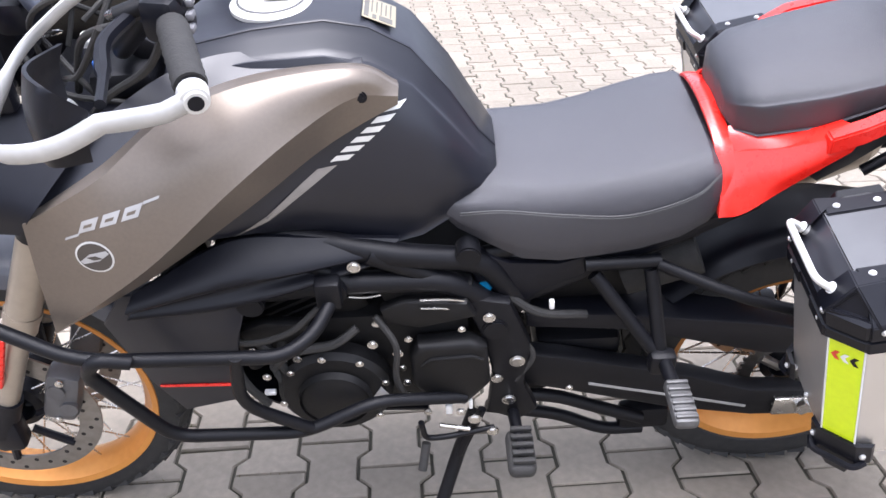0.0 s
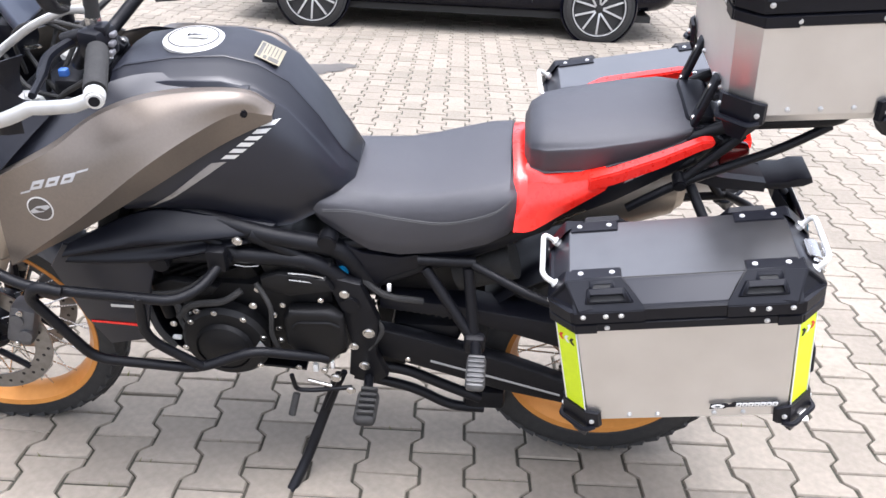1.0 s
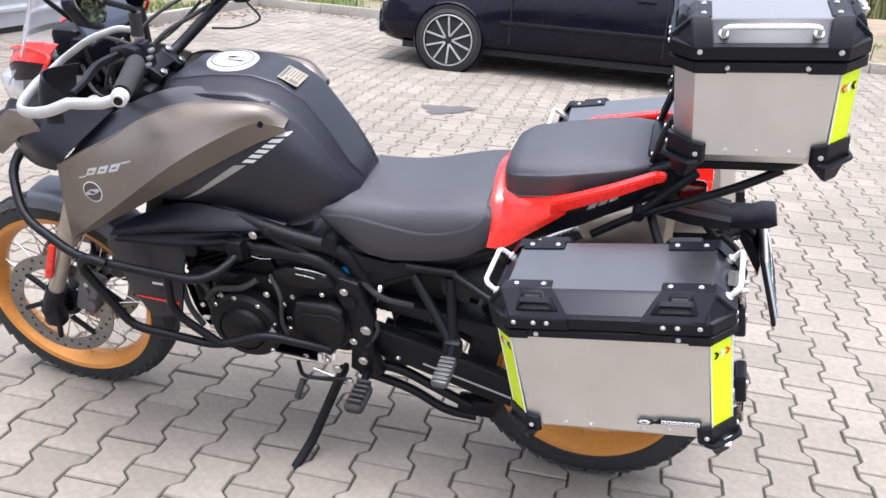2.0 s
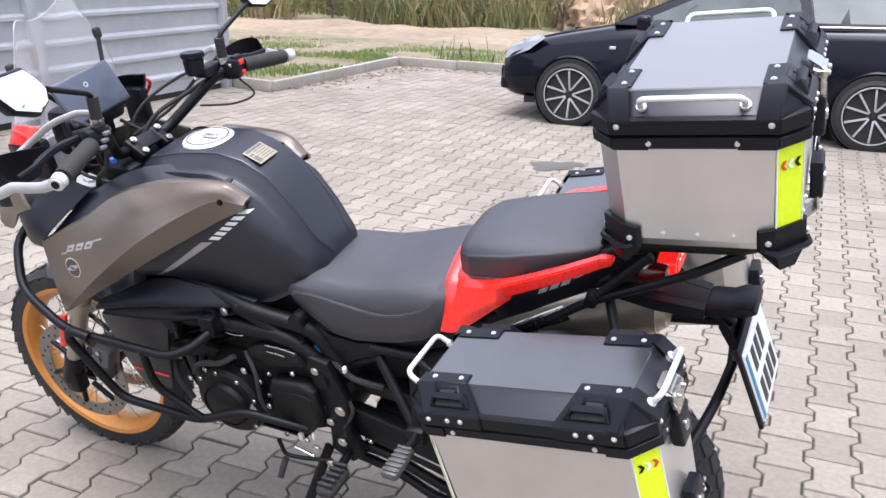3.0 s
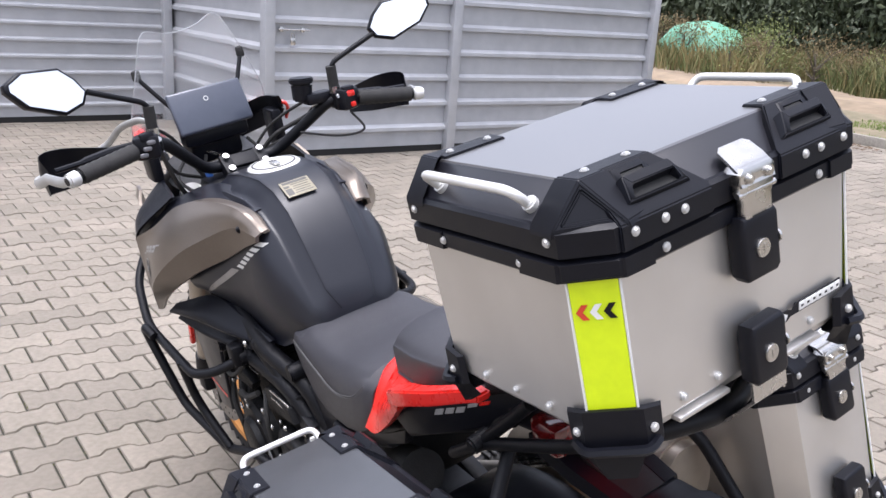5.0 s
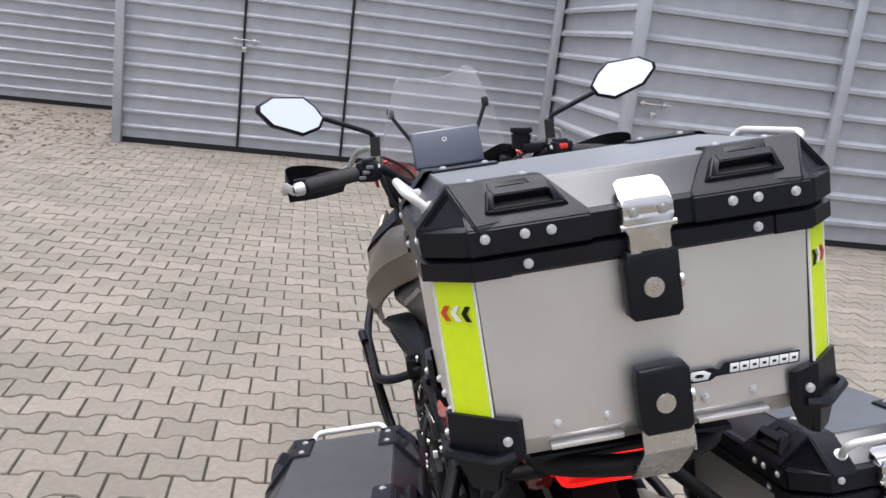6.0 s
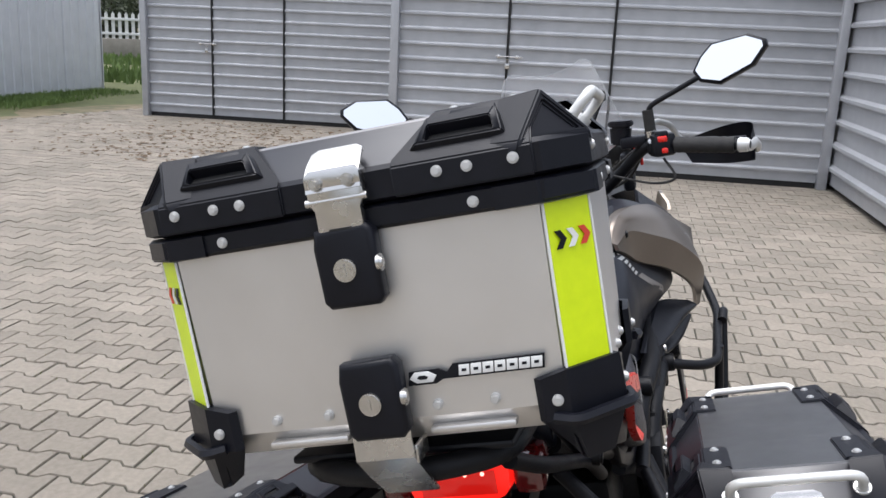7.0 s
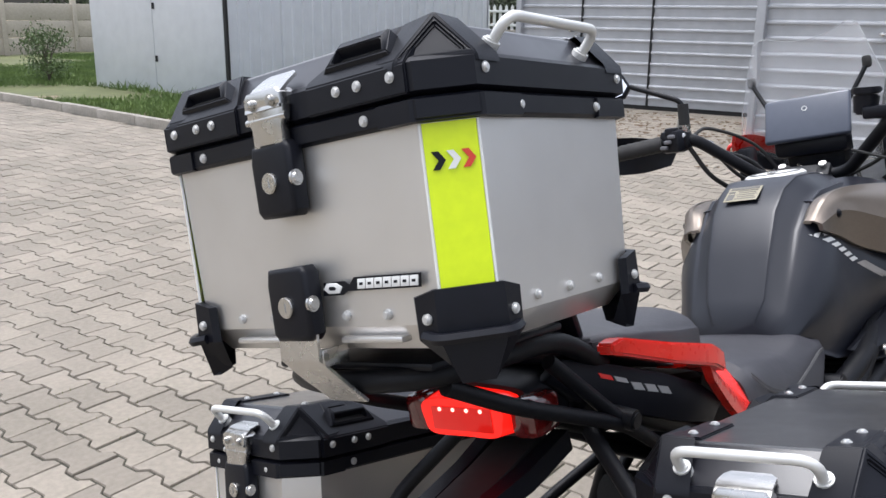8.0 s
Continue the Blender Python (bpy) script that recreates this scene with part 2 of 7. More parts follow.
M_zinc_light = stuff("pale_sheet_steel", (0.66, 0.68, 0.71), (0.56, 0.58, 0.61), 0.5, metal=0.2, scale=4, patchy=0.6)
M_kerb = stuff("kerb_concrete", (0.31, 0.285, 0.25), (0.20, 0.185, 0.155), 0.92, scale=40, bump=0.8)
M_soil = stuff("dry_soil", (0.24, 0.185, 0.125), (0.085, 0.085, 0.042), 0.95, scale=5, bump=1.0, fine=40, patchy=0.45)
M_turf = stuff("turf_soil", (0.115, 0.125, 0.050), (0.070, 0.080, 0.032), 0.95, scale=5, bump=1.0, fine=40, patchy=0.6)
M_fence = stuff("precast_concrete", (0.50, 0.445, 0.375), (0.40, 0.355, 0.295), 0.9, scale=20, bump=0.6, patchy=0.8)
M_mound = stuff("heaped_sand", (0.40, 0.285, 0.180), (0.22, 0.155, 0.095), 0.95, scale=4, bump=1.0, fine=30, patchy=0.5)
M_sand = stuff("trodden_sand", (0.27, 0.205, 0.138), (0.155, 0.118, 0.078), 0.95, scale=4, bump=1.0, fine=30, patchy=0.5)
M_grass = stuff("grass_blade", (0.20, 0.26, 0.07), (0.11, 0.16, 0.04), 0.7, scale=2, patchy=0.7)
M_lawn = stuff("lawn_blade", (0.15, 0.22, 0.055), (0.07, 0.115, 0.03), 0.7, scale=2, patchy=0.7)
M_weed = stuff("dry_weed", (0.22, 0.165, 0.07), (0.105, 0.115, 0.04), 0.8, scale=1.5, patchy=0.4)
M_leaf = stuff("bush_leaf", (0.062, 0.078, 0.036), (0.028, 0.040, 0.019), 0.6, scale=1.2, patchy=0.3)
M_bark = stuff("bark", (0.10, 0.08, 0.06), (0.06, 0.05, 0.04), 0.9, scale=20)
M_carpaint = stuff("black_car_paint", (0.0045, 0.0048, 0.0100), (0.0038, 0.0040, 0.0080), 0.09, coat=0.0, spread=0.02, spec=0.22)
M_rimdark = stuff("dark_rim", (0.02, 0.02, 0.02), (0.015, 0.015, 0.015), 0.4, metal=0.4)
M_tarp = stuff("green_tarpaulin", (0.14, 0.36, 0.24), (0.10, 0.28, 0.18), 0.5, scale=3)
# near-black that paints in the shade of gaps and slots; also used on dark fittings
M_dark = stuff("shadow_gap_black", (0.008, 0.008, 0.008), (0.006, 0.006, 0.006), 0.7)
M_cream = stuff("gold_sticker_film", (0.25, 0.225, 0.155), (0.20, 0.18, 0.125), 0.5)


def clear(name, tint, rough=0.02, alpha=None):
    m, n, l, p = shader(name)
    p.inputs["Base Color"].default_value = (*tint, 1)
    p.inputs["Roughness"].default_value = rough
    # the part left diffuse is an even pale haze that stands in for reflections
    p.inputs["Transmission Weight"].default_value = 0.90
    p.inputs["IOR"].default_value = 1.25
    return m


M_screen = clear("hazed_polycarbonate", (0.95, 0.95, 0.95))
# opaque glass; the pale grey and coarse mottling paint in its reflections
M_glass = stuff("mottled_car_glass", (0.085, 0.100, 0.096), (0.045, 0.055, 0.054), 0.06, spread=0.02, spec=0.42, scale=3, patchy=1.5)
M_lens = stuff("clear_lamp_lens", (0.62, 0.63, 0.64), (0.5, 0.5, 0.52), 0.15, coat=1.0, metal=0.4)
M_redlens = stuff("dark_red_lens", (0.10, 0.006, 0.006), (0.08, 0.005, 0.005), 0.15, coat=1.0)
m_, n_, l_, p_ = shader("lit_tail_lamp")
p_.inputs["Base Color"].default_value = (0.8, 0.02, 0.01, 1)
p_.inputs["Emission Color"].default_value = (1.0, 0.012, 0.006, 1)
p_.inputs["Emission Strength"].default_value = 0.55
p_.inputs["Roughness"].default_value = 0.15
M_tail = m_
m_, n_, l_, p_ = shader("dim_tail_lens")
p_.inputs["Base Color"].default_value = (0.5, 0.012, 0.008, 1)
p_.inputs["Emission Color"].default_value = (1.0, 0.012, 0.006, 1)
p_.inputs["Emission Strength"].default_value = 0.26
p_.inputs["Roughness"].default_value = 0.12
M_tailin = m_
m_, n_, l_, p_ = shader("lit_lamp_diode")
p_.inputs["Base Color"].default_value = (0.9, 0.3, 0.2, 1)
p_.inputs["Emission Color"].default_value = (1.0, 0.45, 0.35, 1)
p_.inputs["Emission Strength"].default_value = 1.5
M_taildot = m_
m_, n_, l_, p_ = shader("mirror_glass")
p_.inputs["Base Color"].default_value = (0.93, 0.94, 0.95, 1)
p_.inputs["Metallic"].default_value = 1.0
p_.inputs["Roughness"].default_value = 0.02
M_mirror = m_
M_display = stuff("dark_display_glass", (0.050, 0.058, 0.082), (0.042, 0.050, 0.072), 0.32, spread=0.03, coat=0.4)


# ---------------------------------------------------------------- ground
def sheet(name, pts, z, material, label, category, kind="structure", cuts=0, rough=0.0):
    bm = bmesh.new()
    bm.faces.new([bm.verts.new((x, y, z)) for x, y in pts])
    if cuts:
        bmesh.ops.triangulate(bm, faces=bm.faces)
        bmesh.ops.subdivide_edges(bm, edges=bm.edges[:], cuts=cuts, use_grid_fill=True)
        for v in bm.verts:
            v.co.z += rough * (noise.noise(v.co * 0.35) + 0.5 * noise.noise(v.co * 1.3))
    return solid(name, bm, material, label, category, kind=kind)


sheet("ground", [(-600, -600), (600, -600), (600, 600), (-600, 600)], -0.06, M_soil, "dry bare soil ground around the paved yard", "ground")
YARD = [(-11.5, -8.4), (-6.5, -9.15), (-5.4, -8.98), (-3.85, -8.3), (-4.05, -17.0), (9, -17.0), (9, 9.1), (-5.36, 9.66), (-5.19, 6.45), (-11.5, 6.5)]
sheet("pavement", YARD, -0.005, M_joint, "sandy mossy bedding between concrete pavers in the yard", "pavement")


def bank(name, x0, x1, y0, y1, height, material, label, category, seed=0.0, step=0.3):
    """Uneven earth whose edges dip under the ground."""
    nx, ny = int((x1 - x0) / step) + 1, int((y1 - y0) / step) + 1
    bm = bmesh.new()
    g = []
    for i in range(nx):
        row = []
        for j in range(ny):
            u, v = i / (nx - 1), j / (ny - 1)
            edge = min(1, 6 * u, 6 * (1 - u), 6 * v, 6 * (1 - v))
            p = Vector((x0 + u * (x1 - x0), y0 + v * (y1 - y0), seed))
            h = height * (0.75 + 0.6 * noise.noise(p * 0.4) + 0.35 * noise.noise(p * 1.5) + 0.15 * noise.noise(p * 5))
            row.append(bm.verts.new((p.x, p.y, -0.08 + edge * max(h, 0.02))))
        g.append(row)
    for i in range(nx - 1):
        for j in range(ny - 1):
            bm.faces.new((g[i][j], g[i + 1][j], g[i + 1][j + 1], g[i][j + 1]))
    return solid(name, bm, material, label, category, kind="structure")


bank("ground_verge", -16, 9, 9.75, 14.4, 0.14, M_soil, "patchy soil verge behind the kerb", "ground", 3.0)
bank("ground_verge_side", -16, -5.3, 6.55, 10.0, 0.14, M_soil, "patchy soil verge beside the garage", "ground", 4.0)
bank("ground_track", -40, 16, 14.3, 17.6, 0.17, M_sand, "pale sandy track with worn ruts", "ground", 7.0)
bank("ground_lawn", -24, -4.1, -34, -8.6, 0.12, M_turf, "rough grassy ground beside the grey hall", "ground", 9.0, 0.6)


def mound():
    bm = bmesh.new()
    bmesh.ops.create_icosphere(bm, subdivisions=5, radius=1.0)
    for v in bm.verts:
        d = v.co.copy()
        f = 1 + 0.22 * noise.noise(d * 2.1 + Vector((3, 1, 0))) + 0.16 * noise.noise(d * 5) + 0.11 * noise.noise(d * 12)
        v.co = Vector((d.x * 1.38 * f, d.y * 1.1 * f, max(d.z, -0.2) * 1.30 * f * (1 - 0.25 * (d.x * d.x + d.y * d.y)) - 0.05))
    bmesh.ops.transform(bm, matrix=pose(-5.0, 19.3, 0), verts=bm.verts)
    return solid("sand_mound", bm, M_mound, "heap of pale clumpy sand beyond the parked car", "sand mound")


mound()


def kerb_run(pts, parent):
    """Kerb stones a metre long with a chamfered top edge."""
    for a, b in zip(pts, pts[1:]):
        a, b = Vector((*a, 0)), Vector((*b, 0))
        n = max(1, round((b - a).length))
        ang = math.degrees(math.atan2(b.y - a.y, b.x - a.x))
        w = (b - a).length / n
        for k in range(n):
            c = a + (b - a) * ((k + 0.5) / n)
            ob = part("kerb_stone", box((0, 0, 0.02), (w - 0.008, 0.09, 0.20), 0.008), M_kerb, parent)
            ob.matrix_basis = pose(c.x, c.y, random.uniform(-0.006, 0.006), 0, random.uniform(-0.3, 0.3), ang)


kerb = thing("kerb", "weathered concrete kerb stones edging the paved yard", "kerb", kind="structure")
kerb_run([(-5.9, 6.55), (-5.19, 6.45), (-5.36, 9.68), (9.0, 9.15)], kerb)
kerb_run([(-8.2, -9.4), (-6.5, -9.2), (-5.4, -9.03), (-3.89, -8.35), (-4.09, -17.0)], kerb)


# ---------------------------------------------------------------- garages
def ribbed(length, height, z0=0.06, pitch=0.25, rib=0.05, deep=0.04):
    """A steel sheet with trapezoid ribs lying across it. x along, outward is -y."""
    prof = [(0.0, z0)]
    z = z0
    while z < height - 0.05:
        z1 = min(z + pitch * 0.62, height - 0.04)
        prof += [(0.0, z1), (-deep, z1 + 0.004), (-deep, z1 + pitch * 0.15), (-deep * 0.8, z1 + pitch * 0.18), (0.0, min(z1 + pitch * 0.27, height))]
        z += pitch
    bm = bmesh.new()
    ring = [(y, zz) for y, zz in prof] + [(0.03, prof[-1][1]), (0.03, z0)]
    rows = [[bm.verts.new((x, y, zz)) for y, zz in ring] for x in (0, length)]
    n = len(ring)
    for k in range(n):
        bm.faces.new((rows[0][k], rows[0][(k + 1) % n], rows[1][(k + 1) % n], rows[1][k]))
    bm.faces.new(rows[0])
    bm.faces.new(rows[1][::-1])
    return bm


def garage(left, right, depth, height, cuts, label, locks=(), pitch=0.16, deep=0.028):
    """A sheet-steel garage. Its front runs from left to right as the yard sees it; cuts: (metres along, kind of joint)."""
    a, b = Vector((*left, 0)), Vector((*right, 0))
    along = (b - a)
    length = along.length
    ang = math.degrees(math.atan2(along.y, along.x))
    g = thing("metal_garage", label, "garage", pose(a.x, a.y, 0, 0, 0, ang), "row of sheet-steel garages")
    edges = [0.0] + [c for c, _ in cuts] + [length]
    for i, (u0, u1) in enumerate(zip(edges, edges[1:])):
        p = part("front_sheet", ribbed(u1 - u0 - 0.03, height, pitch=pitch, deep=deep), M_zinc, g)
        p.matrix_basis = pose(u0 + 0.015, random.uniform(-0.004, 0.004), 0)
    part("post", box((0.0, -0.03, height / 2), (0.09, 0.12, height), 0.004), M_zinc, g)
    part("post", box((length, -0.03, height / 2), (0.09, 0.12, height), 0.004), M_zinc, g)
    for c, kind in cuts:
        if kind == "post":
            part("post", box((c, -0.03, height / 2), (0.10, 0.10, height), 0.004), M_zinc, g)
        else:
            part("joint", box((c, -0.012, height / 2), (0.026, 0.03, height - 0.1)), M_dark, g)
    for side, x in (("left", 0.0), ("right", length)):
        p = part("side_sheet", ribbed(depth, height, pitch=pitch, deep=deep), M_zinc, g)
        p.matrix_basis = pose(x, depth, 0, 0, 0, -90) if side == "left" else pose(x, 0, 0, 0, 0, 90)
    part("back_sheet", box((length / 2, depth, height / 2), (length, 0.04, height)), M_zinc, g)
    part("roof", box((length / 2, depth / 2, height + 0.04), (length + 0.2, depth + 0.2, 0.06), 0.01), M_zinc, g)
    # near-black strip that stands in for the shade under the sheets
    part("base_gap_shade", box((length / 2, 0.03, 0.03), (length - 0.1, 0.05, 0.06)), M_dark, g)
    for u, z in locks:
        bolt = part("door_bolt", join(cyl((u - 0.13, -0.05, z), (u + 0.16, -0.05, z), 0.008, n=8), box((u - 0.1, -0.035, z), (0.03, 0.03, 0.04), 0.003), box((u + 0.1, -0.035, z), (0.03, 0.03, 0.04), 0.003)), M_steel, g)
        part("padlock", join(box((u, -0.06, z - 0.10), (0.05, 0.02, 0.06), 0.006), sweep(fillet([(u - 0.016, -0.06, z - 0.07), (u - 0.016, -0.06, z - 0.03), (u + 0.016, -0.06, z - 0.03), (u + 0.016, -0.06, z - 0.07)], 0.012), 0.005, 6)), M_steel, bolt)
    return g


garage((-5.56, 1.70), (-5.88, 6.40), 4.4, 2.45, [(1.95, "post")], "grey galvanised ribbed sheet garage with a locked leaf", [(0.22, 1.12)], 0.24, 0.04)
garage((-7.48, -3.15), (-7.98, 1.45), 4.6, 2.6, [(1.24, "joint"), (2.36, "joint")], "grey galvanised ribbed sheet garage with bolted double doors", [(1.25, 1.2)])
garage((-9.75, -7.85), (-10.35, -2.6), 4.6, 2.6, [(1.05, "joint"), (2.15, "joint"), (4.6, "post")], "grey ribbed steel garage further along the row", [(0.98, 1.1)])


def hall():
    g = thing("storage_hall", "pale grey sheet-steel hall with a tall leaf door", "hall")
    h = 4.2
    # two smooth door leaves, and a long wall of ribbed sheets
    for k in range(2):
        a, b = Vector((-6.3 - 0.15 * k, -14.7 + 1.75 * k, 0)), Vector((-6.45 - 0.15 * k, -12.95 + 1.75 * k, 0))
        leaf = part("door_leaf", box((0, 0, h / 2), ((b - a).length - 0.012, 0.06, h), 0.004), M_zinc_light, g)
        leaf.matrix_basis = pose((a.x + b.x) / 2, (a.y + b.y) / 2, 0, 0, 0, math.degrees(math.atan2(b.y - a.y, b.x - a.x)))
    for k in range(6):
        rib = []
        for i in range(5):
            x = -0.55 + 0.22 * i
            rib += [(x + 0.004, 0.0), (x + 0.13, 0.0), (x + 0.15, 0.022), (x + 0.20, 0.022), (x + 0.216, 0.0)]
        ring = rib + [(0.548, -0.03), (-0.546, -0.03)]
        ob = part("wall_panel", loft([[Vector((x, y, z)) for x, y in ring] for z in (0.02, h)]), M_zinc_light, g)
        ob.matrix_basis = pose(-7.15 - 1.1 * k, -11.2, 0)
    part("corner_trim", box((-6.6, -11.17, h / 2), (0.045, 0.06, h)), M_dark, g)
    for z in (0.5, 1.35):
        part("hinge", cyl((-6.42, -12.9, z), (-6.42, -12.9, z + 0.1), 0.025, n=10), M_dark, g)
    part("roof", box((-9.8, -12.9, h + 0.1), (7.2, 3.9, 0.15)), M_zinc_light, g)
    part("wall_panel", box((-13.2, -12.9, h / 2), (0.06, 3.4, h)), M_zinc_light, g)
    part("wall_panel", box((-9.8, -14.7, h / 2), (6.9, 0.06, h)), M_zinc_light, g)


hall()


def picket_fence():
    f = thing("picket_fence", "white wooden picket fence on a low wall", "fence")
    base = part("base_wall", box((0, 0, 0.35), (9, 0.2, 0.8), 0.02), M_kerb, f)
    rail = [part("rail", box((0, -0.05, z), (9, 0.04, 0.08), 0.005), M_white, f) for z in (0.9, 1.35)]
    me = None
    for k in range(45):
        if me is None:
            p = part("picket", slab([(-0.05, 0.75), (0.05, 0.75), (0.05, 1.5), (0.0, 1.58), (-0.05, 1.5)], -0.02, 0.0), M_white, f)
            me = p.data
        else:
            p = new("picket", me)
            p.parent = f
        p.matrix_basis = pose(-4.4 + 0.2 * k, -0.07, 0)
    f.matrix_world = pose(-23, -17.3, 0, 0, 0, -53)


picket_fence()


def concrete_fence():
    f = thing("concrete_fence", "beige precast concrete panel fence behind grass", "fence")
    for k in range(9):
        for z in range(3):
            part("panel", box((-2.1 * k, 0, 0.25 + 0.48 * z), (2.0, 0.06, 0.47), 0.012), M_fence, f)
        part("fence_post", box((-2.1 * k + 1.05, 0, 0.78), (0.14, 0.14, 1.60), 0.01), M_fence, f)
    f.matrix_world = pose(-2.0, -25.5, 0, 0, 0, 0)


concrete_fence()


# ---------------------------------------------------------------- plants
def blades(name, area, count, height, material, label, category, lean=0.35, width=0.012, cluster=0.0, zbase=0.0, keep=None):
    """Many grass or weed blades in one mesh. area: x0, x1, y0, y1."""
    rnd = random.Random(len(name) * 7 + count)
    verts, faces = [], []
    while len(faces) < count:
        x, y = rnd.uniform(area[0], area[1]), rnd.uniform(area[2], area[3])
        if cluster and noise.noise(Vector((x * cluster, y * cluster, 2.0))) < rnd.uniform(-0.25, 0.35):
            continue
        if keep and not keep(x, y):
            continue
        h = height * rnd.uniform(0.35, 1.0)
        a = rnd.uniform(0, 6.283)
        w = width * rnd.uniform(0.6, 1.4)
        dx, dy = math.cos(a), math.sin(a)
        l = lean * h * rnd.uniform(0.1, 1)
        b = rnd.uniform(0, 6.283)
        lx, ly = math.cos(b) * l, math.sin(b) * l
        k = len(verts)
        verts += [(x - dx * w, y - dy * w, zbase), (x + dx * w, y + dy * w, zbase), (x + lx * 0.4 + dx * w * 0.7, y + ly * 0.4 + dy * w * 0.7, zbase + h * 0.6), (x + lx, y + ly, zbase + h), (x + lx * 0.4 - dx * w * 0.7, y + ly * 0.4 - dy * w * 0.7, zbase + h * 0.6)]
        faces.append((k, k + 1, k + 2, k + 3, k + 4))
    me = bpy.data.meshes.new(name)
    me.from_pydata(verts, [], faces)
    me.materials.append(material)
    return tagged(new(name, me), label, category, kind="stuff")


M_weedgreen = stuff("rank_weed", (0.125, 0.135, 0.045), (0.065, 0.085, 0.025), 0.8, scale=1.5, patchy=0.4)
blades("grass", (-16, 8, 9.85, 12.2), 30000, 0.10, M_grass, "short green grass on the verge behind the kerb", "grass", cluster=0.9)
blades("grass", (-15, -5.4, 6.7, 10.4), 9000, 0.08, M_grass, "sparse short grass beside the garage", "grass", cluster=0.8)
blades("weeds", (-34, 10, 16.8, 25), 12000, 0.95, M_weed, "tall dry yellow weeds beyond the track", "weeds", cluster=0.45, width=0.02, lean=0.7)
blades("weeds", (-34, 10, 17.0, 24), 22000, 0.75, M_weedgreen, "rank green weeds beyond the track", "weeds", cluster=0.3, width=0.02, lean=0.7)
blades("weeds", (-5, 3, 10.1, 11.0), 150, 0.5, M_bark, "dark dried weed stalks behind the kerb", "weeds", cluster=0.7, width=0.008)
def on_lawn(x, y):
    edge = -8.5 + (x + 3.95) * 0.43 if x > -5.4 else -9.15 + (x + 5.4) * 0.14
    return y < edge and x < -3.97 + (y + 8.4) * 0.023 and not (y < -11.15 and x < -6.35 and y > -14.8)


blades("grass", (-13.0, -3.9, -25.0, -8.4), 90000, 0.10, M_lawn, "unmown green grass in front of the grey hall", "grass", cluster=0.3, width=0.009, lean=0.8, keep=on_lawn)
blades("weeds", (-6.5, -3.9, -17.0, -8.4), 260, 0.20, M_lawn, "ragged weeds growing over the kerb and at the hall wall", "weeds", cluster=0.9, width=0.012, lean=0.9, keep=lambda x, y: on_lawn(x, y) and (x > -4.2 or x < -6.1 or y > -9.3))
blades("grass", (-40, -13.5, -34, -9), 16000, 0.28, M_lawn, "grass far behind the garages", "grass", cluster=0.2, width=0.05, zbase=0.1)


def leafy(name, height, spread, count, seed, material):
    """A trunk with limbs and a crown of many small leaves in clumps."""
    rnd = random.Random(seed)
    limbs = [sweep([(0, 0, -0.1), (0.05, 0.02, height * 0.35), (0.0, 0.1, height * 0.7)], [height * 0.03, height * 0.02, height * 0.008], 7)]
    tips = []
    for k in range(12):
        a = rnd.uniform(0, 6.283)
        r = spread * rnd.uniform(0.4, 1.0)
        z = height * rnd.uniform(0.12, 0.9)
        tip = Vector((math.cos(a) * r, math.sin(a) * r, z))
        tips.append(tip)
        limbs.append(sweep([(0, 0, z * 0.3), tip * 0.5 + Vector((0, 0, z * 0.25)), tip], [height * 0.014, height * 0.009, height * 0.003], 5))
    verts, faces = [], []
    for k in range(count):
        t = rnd.choice(tips)
        s = spread * 0.33
        c = t + Vector((rnd.gauss(0, s), rnd.gauss(0, s), rnd.gauss(0, s * 0.8)))
        if c.z < 0.02:
            c.z = rnd.uniform(0.02, 0.5)
        q = Euler((rnd.uniform(0, 3.1), rnd.uniform(0, 3.1), rnd.uniform(0, 6.2))).to_matrix()
        l = height * rnd.uniform(0.018, 0.034)
        i = len(verts)
        verts += [tuple(c + q @ Vector(p)) for p in ((-l, 0, 0), (0, -l * 0.45, 0), (l, 0, l * 0.2), (0, l * 0.45, 0))]
        faces.append((i, i + 1, i + 2, i + 3))
    me = bpy.data.meshes.new("crown")
    me.from_pydata(verts, [], faces)
    me.materials.append(material)
    root = thing(name, "dense dark green bush with thin limbs at the plot's edge", "bush", group="wild bushes beyond the track")
    part("trunk", join(*limbs), M_bark, root)
    c = new("crown", me)
    c.parent = root
    return root


M_weedleaf = stuff("weed_leaf", (0.20, 0.21, 0.06), (0.10, 0.13, 0.04), 0.7, scale=1.5, patchy=0.4)
M_brownleaf = stuff("faded_leaf", (0.20, 0.13, 0.07), (0.12, 0.10, 0.04), 0.8, scale=1.5, patchy=0.4)
rnd = random.Random(21)
herbs = [leafy("wild_plant", 1.1, 0.55, 1100, 31, M_weedleaf), leafy("wild_plant", 0.9, 0.6, 1000, 32, M_brownleaf), leafy("wild_plant", 1.3, 0.5, 900, 33, M_brownleaf)]
for k in range(66):
    m = pose(-26 + 0.46 * k + rnd.uniform(-0.4, 0.4), 17.6 + rnd.uniform(0, 1.0) ** 2 * 6.5, 0, 0, 0, rnd.uniform(0, 360))
    sc = rnd.uniform(0.6, 1.35)
    c = herbs[k] if k < 3 else copy_thing(herbs[k % 3], m)
    c.matrix_world = m
    c.scale = (sc, sc, sc)
    c["label"] = "leafy green roadside weed beyond the track" if k % 3 < 1 else "faded brown roadside weed beyond the track"
    c["category"] = "weed"
    c["group"] = "roadside weeds"
rnd = random.Random(4)
kinds = [leafy("bush", 5.0, 2.3, 8200, 11, M_leaf), leafy("bush", 4.2, 2.6, 8200, 12, M_leaf), leafy("bush", 6.0, 2.6, 8600, 13, M_leaf)]
